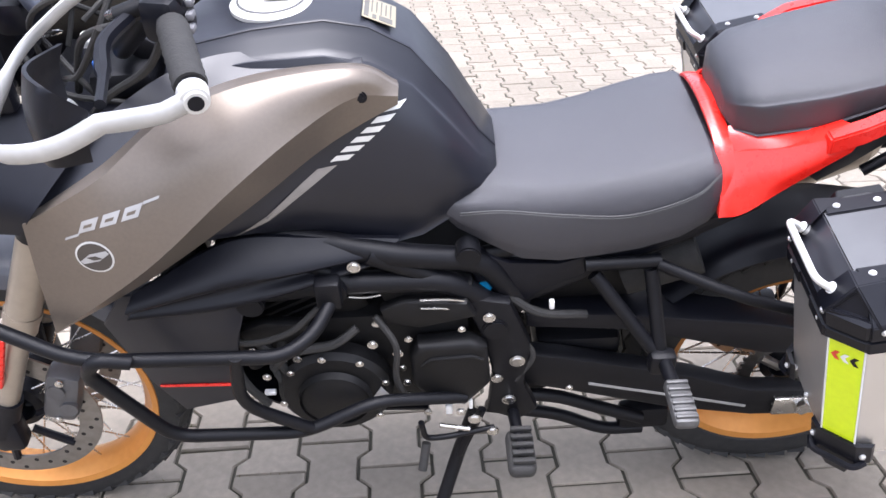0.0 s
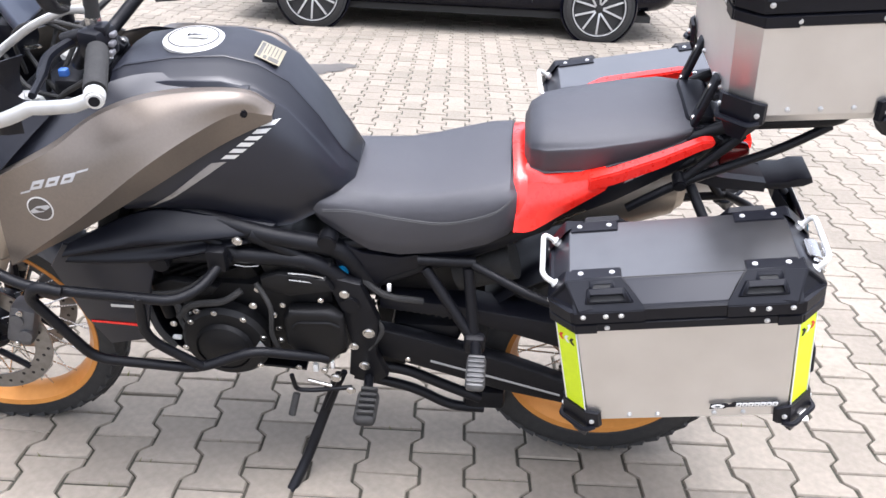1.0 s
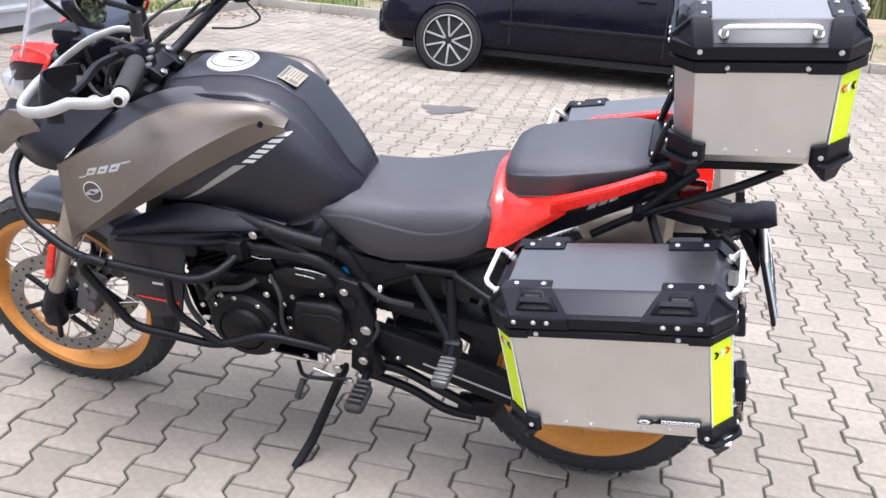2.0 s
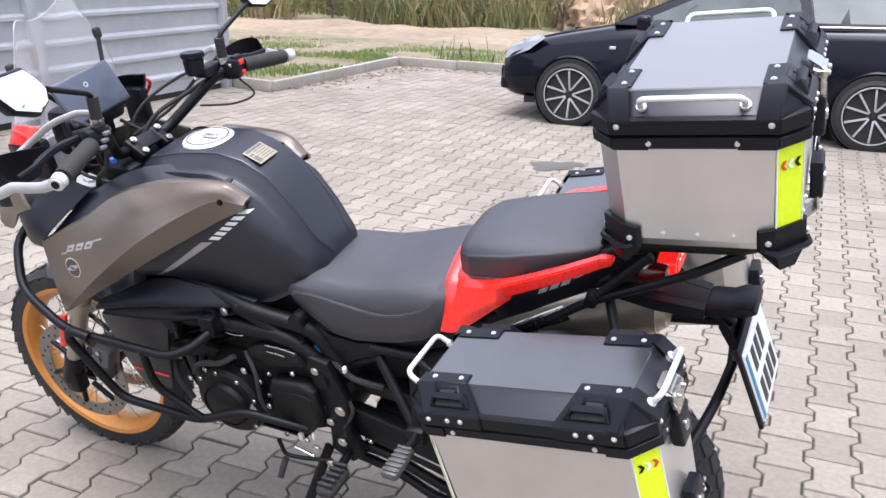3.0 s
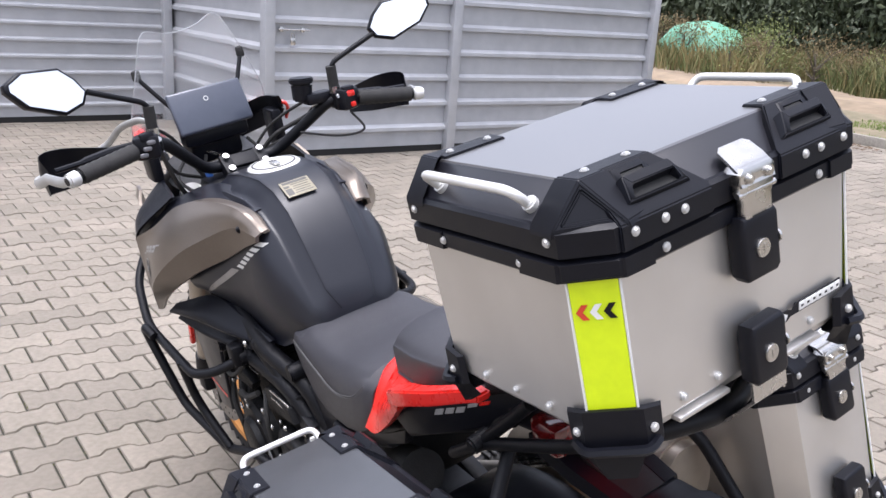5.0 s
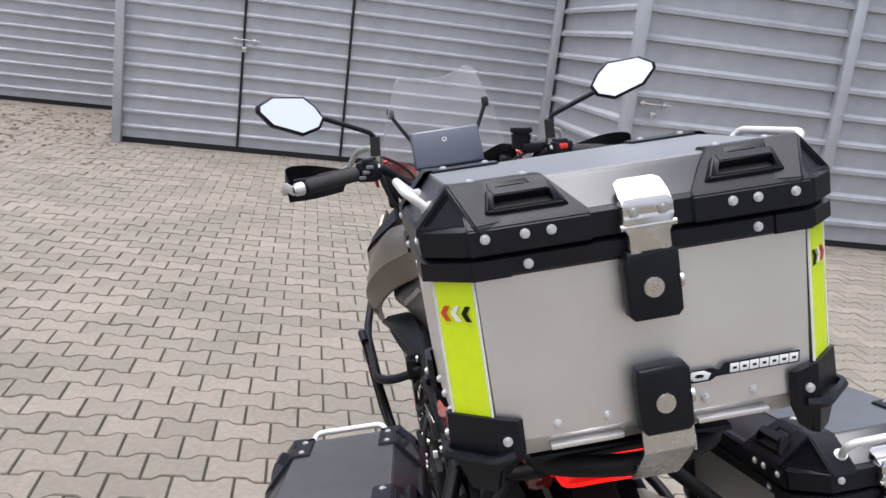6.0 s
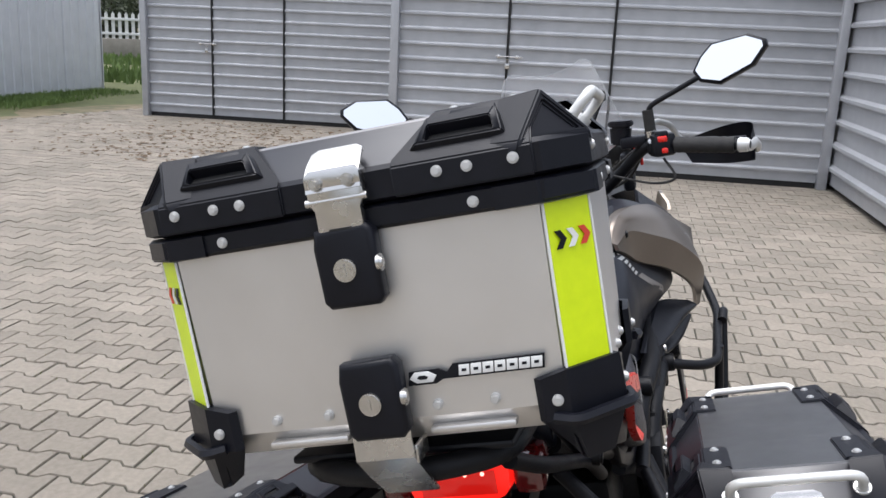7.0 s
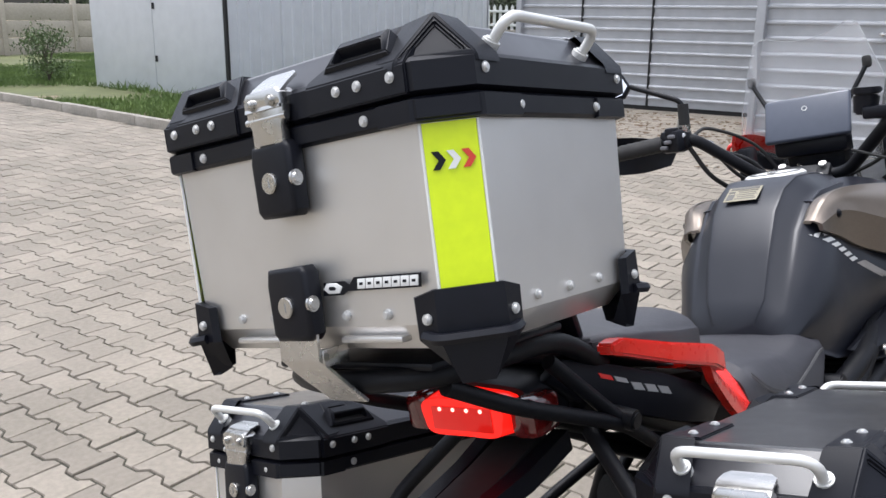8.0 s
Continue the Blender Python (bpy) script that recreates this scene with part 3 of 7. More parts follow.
spots = [(-30 + 2.9 * k, 27.5 + rnd.uniform(-0.8, 2.2) + 0.12 * k) for k in range(17)] + [(-31 + 3.3 * k, 31.5 + rnd.uniform(-0.8, 1.5)) for k in range(15)]
for k, (x, y) in enumerate(spots):
    m = pose(x, y, 0, 0, 0, rnd.uniform(0, 360)) @ Matrix.Scale(rnd.uniform(0.85, 1.25), 4)
    if k < 3:
        kinds[k].matrix_world = m
    else:
        c = copy_thing(kinds[k % 3], m)
        c.scale = m.to_scale()
for k, (x, y, s) in enumerate([(-30, -19, 0.9), (-27, -22, 0.8), (-24, -25, 1.0), (-34, -16, 1.1), (-16, -29, 0.9), (-6, -30, 0.9)]):
    c = copy_thing(kinds[k % 3], pose(x, y, 0, 0, 0, 77 * k))
    c.scale = (s, s, s)
    c["label"] = "leafy green shrub beyond the yard"


shrub = leafy("shrub", 1.05, 0.40, 2400, 41, stuff("shrub_leaf", (0.10, 0.15, 0.045), (0.05, 0.08, 0.025), 0.6, scale=2, patchy=0.5))
shrub.matrix_world = pose(-6.0, -15.9, 0.05)
shrub["label"] = "young leafy green shrub at the hall's corner"
shrub["group"] = ""


def tarp():
    bm = bmesh.new()
    bmesh.ops.create_icosphere(bm, subdivisions=4, radius=1.0)
    for v in bm.verts:
        f = 1 + 0.08 * noise.noise(v.co * 3)
        v.co = Vector((v.co.x * 1.6 * f, v.co.y * 1.1 * f, max(v.co.z, -0.1) * 1.35 * f))
    bmesh.ops.transform(bm, matrix=pose(-18.6, 21.0, 0.0, 0, 0, 35), verts=bm.verts)
    return solid("covered_tent", bm, M_tarp, "green tarpaulin tunnel among tall weeds", "tent")


tarp()
# the oil stain and fallen leaves on the paving
bm = bmesh.new()
for cx, cy, r in ((-1.19, -3.12, 0.09), (-1.30, -3.03, 0.06), (-1.12, -3.26, 0.05), (-0.92, 4.36, 0.13), (-0.80, 4.48, 0.08), (-1.02, 4.36, 0.07), (-0.94, 4.20, 0.06)):
    ring = [bm.verts.new((cx + r * 1.3 * math.cos(a / 14 * 6.283) * (1 + 0.3 * noise.noise(Vector((a, cx, 0)))), cy + r * math.sin(a / 14 * 6.283) * (1 + 0.3 * noise.noise(Vector((a, cx, 5)))), 0.0075 + cx * 0.0005)) for a in range(14)]
    bm.faces.new(ring)
solid("oil_stain", bm, stuff("oil_soaked_concrete", (0.085, 0.078, 0.070), (0.060, 0.055, 0.050), 0.6), "dark dried oil stain on the pavers", "stain", kind="stuff")
rnd = random.Random(8)
verts, faces = [], []
for k in range(900):
    x, y = (rnd.uniform(-9.6, -5.8), rnd.gauss(-5.2, 1.2)) if k < 700 else (-5.15 + abs(rnd.gauss(0, 0.25)), rnd.uniform(6.7, 9.5)) if k < 820 else (rnd.uniform(-5.1, -2), 9.45 - abs(rnd.gauss(0, 0.2)))
    a, l = rnd.uniform(0, 6.28), rnd.uniform(0.015, 0.05)
    i = len(verts)
    verts += [(x + math.cos(a + b) * l * s, y + math.sin(a + b) * l * s, 0.006 + z) for b, s, z in ((0, 1, 0.012), (1.57, 0.5, 0), (3.14, 1, 0.015), (4.71, 0.5, 0.002))]
    faces.append((i, i + 1, i + 2, i + 3))
me = bpy.data.meshes.new("fallen_leaves")
me.from_pydata(verts, [], faces)
me.materials.append(stuff("dead_leaf", (0.12, 0.07, 0.035), (0.06, 0.04, 0.02), 0.8))
tagged(new("fallen_leaves", me), "dry brown fallen leaves scattered on the paving", "leaves", kind="stuff")


# ---------------------------------------------------------------- luggage cases
LEAN = 14.26
BIKE = pose(0.0198, 0.0366, 0.0124, LEAN, -1.23, 1.36) @ Matrix.Scale(1.0204, 4)


def octagon(lx, ly, c, z):
    x, y = lx / 2, ly / 2
    return [(x, -y + c, z), (x, y - c, z), (x - c, y, z), (-x + c, y, z), (-x, y - c, z), (-x, -y + c, z), (-x + c, -y, z), (x - c, -y, z)]


def rivet(at, way, r=0.0046):
    a = Vector(at)
    w = Vector(way).normalized()
    return join(cyl(a - w * 0.002, a + w * 0.0016, r * 1.25, n=14, bevel=0.0006), cyl(a + w * 0.001, a + w * 0.0030, r, r * 0.84, n=14, bevel=0.0006))


def rivets(root, spots):
    me = None
    for at, way in spots:
        q = Vector(way).to_track_quat("Z", "Y").to_matrix().to_4x4()
        m = Matrix.Translation(at) @ q
        if me is None:
            ob = part("rivet", rivet((0, 0, 0), (0, 0, 1), 0.0038), M_rivet, root, "bright steel rivet")
            me = ob.data
        else:
            ob = new("rivet", me)
            ob.parent = root
            ob["label"] = "bright steel rivet"
        ob.matrix_basis = m


def chevrons(root, m, flip):
    """Three small chevrons on a reflective strip, in the strip's own plane (x along, z up, y out)."""
    mats = [M_black, M_white, M_redink]
    if flip:
        mats = mats[::-1]
    s = 0.0075
    for k, mt in enumerate(mats):
        cx = (k - 1) * 0.0125
        d = -1 if flip else 1
        out = [(cx - 0.005 * d, s), (cx + 0.001 * d, s), (cx + 0.0065 * d, 0), (cx + 0.001 * d, -s), (cx - 0.005 * d, -s), (cx + 0.0005 * d, 0)]
        ob = part("chevron", slab(out, -0.0008, 0.0), mt, root)
        ob.matrix_basis = m


M_wedge = stuff("dull_grey_film", (0.22, 0.205, 0.19), (0.18, 0.168, 0.155), 0.5)
M_redink = stuff("red_print", (0.60, 0.05, 0.02), (0.52, 0.04, 0.02), 0.5)


def solid_face(bm, n, sy):
    """Gives a lone face a millimetre of depth."""
    fc = list(bm.faces)
    ex = bmesh.ops.extrude_face_region(bm, geom=fc)
    for v in [v for v in ex["geom"] if isinstance(v, bmesh.types.BMVert)]:
        v.co -= Vector((0, n.y * sy, n.z)) * 0.001
    return bm


def case(name, label, lx, ly, hb, strips, latch, m, marks=None):
    """A riveted aluminium case: x is its long axis, z up from its base. strips: corners with yellow film.
    latch: 'end' on the +x end or 'side' on the -y side."""
    root = thing(name, label, "luggage case", m, "aluminium motorcycle cases")
    c = 0.036
    rings = [octagon(lx - 0.055, ly - 0.055, c * 0.5, 0.0), octagon(lx - 0.012, ly - 0.012, c * 0.95, 0.024), octagon(lx, ly, c, hb + 0.006)]
    bm = loft(rings)
    part("body", bm, M_alu, root, "brushed aluminium sheet body")
    # black plastic rims of body and lid
    o = 0.008
    part("lower_rim", loft([octagon(lx + o, ly + o, c, hb + 0.002), octagon(lx + 1.8 * o, ly + 1.8 * o, c, hb + 0.005), octagon(lx + 1.8 * o, ly + 1.8 * o, c, hb + 0.020), octagon(lx + o, ly + o, c, hb + 0.023)]), M_black, root)
    z0 = hb + 0.024
    part("lid_rim", loft([octagon(lx + 0.6 * o, ly + 0.6 * o, c, z0), octagon(lx + 2 * o, ly + 2 * o, c, z0 + 0.003), octagon(lx + 2.1 * o, ly + 2.1 * o, c, z0 + 0.026), octagon(lx + 1.2 * o, ly + 1.2 * o, c, z0 + 0.030)]), M_black, root)
    zr, zt = z0 + 0.030, z0 + 0.061
    ix, iy = 0.029, 0.032
    lid = loft([octagon(lx + 0.004, ly + 0.004, c, zr - 0.003), octagon(lx - 2 * ix + 0.006, ly - 2 * iy + 0.006, c * 0.5, zt - 0.004), octagon(lx - 2 * ix, ly - 2 * iy, c * 0.5, zt)])
    part("lid", lid, M_lidside, root, "dark anodised lid")
    part("lid_plate", loft([octagon(lx - 2 * ix - 0.002, ly - 2 * iy - 0.002, c * 0.5, zt), octagon(lx - 2 * ix - 0.004, ly - 2 * iy - 0.004, c * 0.5, zt + 0.002)]), M_lid if latch == "side" else M_lidblack, root, "grey anodised top sheet" if latch == "side" else "scuffed black top sheet, set darker than the top case's")
    # corner guards with grip slots
    spots = []
    for sx in (1, -1):
        for sy in (1, -1):
            def q(x, y, z):
                return (sx * x, sy * y, z)
            X, Y = lx / 2, ly / 2
            # strip over the top edge, the long slope and the band; its inner edge runs aslant down the slope
            prof = [(Y - iy - 0.026, zt + 0.0045), (Y - iy + 0.001, zt + 0.0055), (Y + 0.006, zr + 0.002), (Y + 0.0112, zr - 0.004), (Y + 0.0112, zr - 0.0285), (Y - 0.004, zr - 0.0285), (Y - 0.006, zr - 0.006), (Y - iy - 0.002, zt - 0.004), (Y - iy - 0.026, zt - 0.004)]
            low = (2, 3, 4, 5, 6)
            r0 = [Vector(q(X - (0.150 if k in low else 0.116), y, z)) for k, (y, z) in enumerate(prof)]
            r1 = [Vector(q(X - 0.060, y, z)) for y, z in prof]
            r2 = [Vector(q(X - c + 0.003 if k in low else X - ix - 0.004, y, z)) for k, (y, z) in enumerate(prof)]
            g = loft([r0, r1, r2] if sx * sy > 0 else [r[::-1] for r in (r0, r1, r2)])
            bmesh.ops.recalc_face_normals(g, faces=g.faces)
            long_ = [e for e in g.edges if len(e.link_faces) == 2 and e.calc_face_angle(0) > 0.25]
            bmesh.ops.bevel(g, geom=long_, offset=0.0014, segments=2, affect="EDGES", clamp_overlap=True)
            guard = part("corner_guard", g, M_black, root, "black plastic corner guard with grip slots")
            # corner cap: a raised rim round a sunken triangle
            bm = bmesh.new()
            V = {n_: bm.verts.new(q(*p)) for n_, p in dict(
                t=(X - 0.024, Y - 0.024, zt + 0.007), a=(X + 0.010, Y - 0.029, zr - 0.001), b=(X - 0.042, Y + 0.012, zr - 0.001),
                a2=(X + 0.010, Y - 0.031, zr - 0.008), b2=(X - 0.044, Y + 0.012, zr - 0.008),
                p=(X - 0.058, Y - iy + 0.004, zt + 0.0055), q=(X - ix + 0.004, Y - 0.056, zt + 0.0055),
                pa=(X - 0.066, Y + 0.008, zr), qa=(X + 0.008, Y - 0.062, zr),
                pb=(X - 0.066, Y + 0.0095, zr - 0.008), qb=(X + 0.0095, Y - 0.062, zr - 0.008)).items()}
            front_ = bm.faces.new([V[k] for k in "tab"])
            for f4 in (("a", "a2", "b2", "b"), ("t", "b", "pa", "p"), ("b", "b2", "pb", "pa"), ("t", "q", "qa", "a"), ("a", "qa", "qb", "a2"), ("t", "p", "q")):
                bm.faces.new([V[k] for k in f4])
            bmesh.ops.recalc_face_normals(bm, faces=bm.faces)
            if front_.normal.x * sx < 0:
                bmesh.ops.reverse_faces(bm, faces=bm.faces)
            bmesh.ops.inset_individual(bm, faces=[front_], thickness=0.0065, depth=0.0)
            bmesh.ops.inset_individual(bm, faces=[front_], thickness=0.0035, depth=-0.0045)
            bmesh.ops.bevel(bm, geom=[ed for ed in bm.edges if len(ed.link_faces) == 2 and ed.calc_face_angle(0) > 0.2], offset=0.0022, segments=2, affect="EDGES", clamp_overlap=True)
            part("corner_cap", bm, M_black, guard)
            # two raised grips with an open slot each, stepping down the long slope
            nrm_ = Vector((0, zt - zr, iy + 0.006)).normalized()
            for u0, u1, x0, x1, h, t_ in ((0.04, 0.42, X - 0.110, X - 0.058, 0.003, 0.008), (0.36, 0.90, X - 0.134, X - 0.052, 0.012, 0.014)):
                def on(x, u, up):
                    return Vector(q(x, Y - iy + (iy + 0.006) * u + nrm_.y * up, zt + 0.004 + (zr - zt) * u + nrm_.z * up))
                foot_ = [(x0, u1), (x1, u1), (x1 - t_ * 0.4, u0), (x0 + t_, u0)]
                um = u0 + (u1 - u0) * 0.50
                ub = u1 - (u1 - u0) * 0.12
                crown = [(x0 + 0.006, u1 - 0.03), (x1 - 0.004, u1 - 0.03), (x1 - t_ * 0.4 - 0.002, u0 + 0.06), (x0 + t_ + 0.002, u0 + 0.06)]
                hole = [(x0 + 0.014, ub), (x1 - 0.010, ub), (x1 - 0.012, um), (x0 + t_ + 0.004, um)]
                lift = (0.35, 0.35, 1.0, 1.0)
                rings_ = [[on(x, u, -0.001) for x, u in foot_], [on(x, u, h * k) for (x, u), k in zip(crown, lift)], [on(x, u, h * (0.45 if k < 1 else 1.0)) for (x, u), k in zip(hole, lift)], [on(x, u, 0.0012) for x, u in hole]]
                if sx * sy > 0:
                    rings_ = [r[::-1] for r in rings_]
                grip_ = loft(rings_, caps=False)
                bmesh.ops.recalc_face_normals(grip_, faces=grip_.faces)
                sharp_ = [e for e in grip_.edges if len(e.link_faces) == 2 and e.calc_face_angle(0) > 0.3]
                bmesh.ops.bevel(grip_, geom=sharp_, offset=0.0011, segments=2, affect="EDGES", clamp_overlap=True)
                part("grip_bar", grip_, M_black, guard)
                sl = bmesh.new()
                sl.faces.new([sl.verts.new(p) for p in rings_[3]])
                part("slot", solid_face(sl, nrm_, sy), M_dark, guard)
            # thicker piece of the lower rim round the corner
            way_ = [q(X + 0.008, Y - c - 0.052, 0), q(X + 0.008, Y - c + 0.001, 0), q(X - c + 0.001, Y + 0.008, 0), q(X - c - 0.034, Y + 0.008, 0)]
            outs = [q(1, 0, 0), q(0.924, 0.383, 0), q(0.383, 0.924, 0), q(0, 1, 0)]
            rim_ = loft([[Vector(w_) + Vector(n_) * d_ + Vector((0, 0, z_)) for d_, z_ in ((-0.004, hb + 0.0015), (0.0018, hb + 0.0025), (0.0018, hb + 0.0205), (-0.004, hb + 0.0225))] for w_, n_ in zip(way_, outs)])
            part("rim_corner", rim_, M_black, guard)
            for k in (0.049, 0.101):
                spots.append((q(X - k, Y - iy - 0.012, zt + 0.0048), (0, 0, 1)))
            for k in (0.049, 0.0865, 0.1115):
                spots.append((q(X - k, Y + 0.0112, zr - 0.013), (0, sy, 0)))
            spots.append((q(X + 0.0084, Y - 0.041, zr - 0.013), (sx, 0, 0)))
            spots.append((q(X - 0.0870, Y + 0.0075, hb + 0.012), (0, sy, 0)))
            spots.append((q(X + 0.0075, Y - (0.088 if latch == "side" else 0.056), hb + 0.012), (sx, 0, 0)))
            # foot bracket round the lower corner
            bm = bmesh.new()
            w = 0.022
            o1 = [q(X + 0.005, Y - c - w, 0.048), q(X + 0.005, Y - c, 0.054), q(X - c, Y + 0.005, 0.054), q(X - c - w, Y + 0.005, 0.048)]
            o2 = [q(X + 0.004, Y - c - w, 0.012), q(X + 0.006, Y - c, 0.014), q(X - c, Y + 0.006, 0.014), q(X - c - w, Y + 0.004, 0.012)]
            o3 = [q(X - 0.020, Y - c - 0.002, -0.020), q(X - 0.010, Y - c + 0.006, -0.026), q(X - c + 0.006, Y - 0.010, -0.026), q(X - c - 0.002, Y - 0.020, -0.020)]
            rows = [[bm.verts.new(p) for p in r] for r in (o1, o2, o3)]
            back = [[bm.verts.new((p[0] - sx * 0.006, p[1] - sy * 0.006, p[2])) for p in r] for r in (o1, o2, o3)]
            for A, flip in ((rows, 1), (back, -1)):
                for i in range(2):
                    for k in range(3):
                        bm.faces.new((A[i][k], A[i][k + 1], A[i + 1][k + 1], A[i + 1][k]))
            loop = lambda A: A[0] + [A[1][3], A[2][3]] + A[2][2::-1] + [A[1][0]]
            la, lb = loop(rows), loop(back)
            for k in range(len(la)):
                bm.faces.new((la[k], la[(k + 1) % len(la)], lb[(k + 1) % len(la)], lb[k]))
            foot = part("foot_bracket", bm, M_black, root, "black plastic foot bracket")
            part("ridge", sweep(fillet([q(X + 0.006, Y - c - 0.014, 0.016), q(X + 0.012, Y - c + 0.004, 0.014), q(X - c + 0.004, Y + 0.012, 0.014), q(X - c - 0.014, Y + 0.006, 0.016)], 0.01), 0.0052, 6), M_black, foot)
            spots.append((q(X + 0.006, Y - c - 0.010, 0.030), (sx, 0, 0)))
            spots.append((q(X - c - 0.010, Y + 0.006, 0.030), (0, sy, 0)))
            # yellow film on the bevelled corner
            if (sx, sy) in strips:
                nrm = Vector((sx, sy, 0)).normalized()
                along = Vector((-sy, sx, 0)).normalized()
                ctr = Vector(q(X - c / 2, Y - c / 2, 0)) + nrm * 0.0012
                bm = bmesh.new()
                w = 0.0225
                lo, hi = 0.050, hb + 0.001
                vs = []
                for z, s in ((lo, -1), (lo, 1), (hi, 1), (hi, -1)):
                    k = (1 - (z - 0.024) / (hb - 0.024)) * 0.004
                    vs.append(bm.verts.new(ctr + along * (s * w) + Vector((0, 0, z)) - nrm * k))
                fc = bm.faces.new(vs)
                ex = bmesh.ops.extrude_face_region(bm, geom=[fc])
                for v in [v for v in ex["geom"] if isinstance(v, bmesh.types.BMVert)]:
                    v.co += nrm * 0.0008
                strip = part("reflective_strip", bm, M_neon, root, "fluorescent yellow reflective strip")
                cm = Matrix((along, -nrm, (0, 0, 1))).transposed().to_4x4()
                cm.translation = ctr + nrm * 0.0010 + Vector((0, 0, hb - 0.030))
                chevrons(strip, cm, sx * sy > 0)
                for s in (-1, 1):
                    p0 = ctr + along * (s * (w + 0.0016)) + nrm * 0.0005
                    part("strip_edge", sweep([p0 + Vector((0, 0, lo)) - nrm * 0.003, p0 + Vector((0, 0, hi))], 0.0014, 5), M_white, strip)
    for k in (-0.055, 0.0, 0.055):
        for s in (1, -1):
            spots.append(((s * (lx / 2 - 0.004), k, 0.034), (s, 0, 0)))
    for k in (-0.1, -0.05, 0.05, 0.1):
        for s in (1, -1):
            spots.append(((k, s * (ly / 2 - 0.004), 0.034), (0, s, 0)))
    # carrying loops on both ends
    for s in (1, -1):
        x = s * (lx / 2 - (0.010 if latch == "end" else 0.014))
        z = zr + (zt - zr) * 0.40
        h = 0.060 if latch == "end" else 0.076
        loop_ = sweep(fillet([(x, -h, z - 0.006), (x + s * 0.026, -h, z + 0.020), (x + s * 0.026, h, z + 0.020), (x, h, z - 0.006)], 0.016, 5), 0.0049, 10)
        hd = part("carry_handle", loop_, M_silver, root, "silver tubular carrying handle")
        for e in (-h, h):
            part("handle_socket", cyl((x - s * 0.004, e, z - 0.010), (x + s * 0.008, e, z + 0.004), 0.0082, n=14, bevel=0.002), M_silver, hd)
    # latch and locks
    if latch == "end":
        base = Matrix.Translation((lx / 2, 0, 0)) @ pose(0, 0, 0, 0, 0, 90)
    else:
        base = Matrix.Translation((0.002, -ly / 2, 0))

    def put(nm, bm, mt, par=None, lb=""):
        ob = part(nm, bm, mt, par or root, lb)
        if par is None:
            ob.matrix_basis = base
        return ob
    hasp = put("latch", slab([(-0.025, zr - 0.002), (0.025, zr - 0.002), (0.025, zr - 0.022), (0.0205, zr - 0.030), (0.0205, zr - 0.078), (-0.0205, zr - 0.078), (-0.0205, zr - 0.030), (-0.025, zr - 0.022)], -0.020, -0.009, 0.003), M_steel, None, "polished steel over-centre latch")
    put("latch_pin", cyl((-0.027, -0.017, zr - 0.022), (0.027, -0.017, zr - 0.022), 0.0035, n=10), M_steel, hasp)
    top = [(-0.020, zr + 0.004), (0.020, zr + 0.004), (0.025, zr - 0.001), (0.025, zr - 0.012), (-0.025, zr - 0.012), (-0.025, zr - 0.001)]
    put("latch_plate", slab(top, -0.022, -0.0, 0.003), M_steel, hasp)
    for e in (-0.014, 0.014):
        put("latch_screw", rivet((e, -0.0235, zr - 0.007), (0, -1, 0), 0.0042), M_steel, hasp)
    lows = (hb - 0.024, 0.049) if latch == "side" else (hb - 0.017, 0.075)
    for z in lows:
        out = [(-0.025, z + 0.033), (0.021, z + 0.035), (0.0265, z + 0.028), (0.0265, z - 0.028), (0.021, z - 0.034), (-0.021, z - 0.034), (-0.0265, z - 0.028), (-0.028, z + 0.018)]
        lk = put("lock_cover", slab(out, -0.021, 0.0, 0.005, seg=3), M_black, None, "black plastic lock cover")
        put("key_cylinder", join(cyl((-0.002, -0.020, z - 0.002), (-0.002, -0.024, z - 0.002), 0.0098, n=20, bevel=0.001), box((-0.002, -0.0242, z - 0.002), (0.002, 0.001, 0.009))), M_steel, lk)
        put("side_screw", rivet((0.0265, -0.015, z + 0.0), (1, 0, 0), 0.006), M_steel, lk)
    # sheet bent over the slope of the lid, and the bent steel hook below
    def strap(way, wide, thick=0.003):
        rings = []
        for k, (y, z, w) in enumerate(way):
            d = Vector((0, way[min(k + 1, len(way) - 1)][0] - way[max(k - 1, 0)][0], way[min(k + 1, len(way) - 1)][1] - way[max(k - 1, 0)][1])).normalized()
            n = Vector((0, d.z, -d.y)) * thick
            rings.append([Vector((-wide * w, y, z)), Vector((wide * w, y, z)), Vector((wide * w, y, z)) + n, Vector((-wide * w, y, z)) + n])
        return loft(rings)
    put("latch_tab", strap([(-0.022, zr - 0.014, 1), (-0.019, zr + 0.000, 1), (-0.009, zr + 0.009, 1), (0.004, zr + (0.018 if latch == "side" else 0.012), 0.95), (0.008, zr + (0.021 if latch == "side" else 0.014), 0.7)], 0.024), M_steel, hasp, "bent polished steel tab")
    put("latch_mark", box((0.0, -0.0204, zr - 0.046), (0.020, 0.0006, 0.0016)), M_chain, hasp)
    hook = put("hook_plate", strap([(-0.012, 0.022, 1), (-0.013, -0.002, 1), (0.008, -0.022, 1), (0.042, -0.052, 0.95)], 0.026), M_steel, None, "bent steel hook to the rack")
    put("hook_flange", slab([(0.0255, 0.006), (0.0285, 0.006), (0.0285, -0.010), (0.0255, -0.010)], -0.012, 0.020, 0.001), M_steel, hook)
    put("hook_bolt", rivet((0.018, -0.012, 0.004), (0, -1, 0), 0.004), M_steel, hook)
    for s in (-0.075, 0.075):
        put("base_lip", box((s, 0.010, 0.012), (0.075, 0.014, 0.006), 0.002), M_alu)
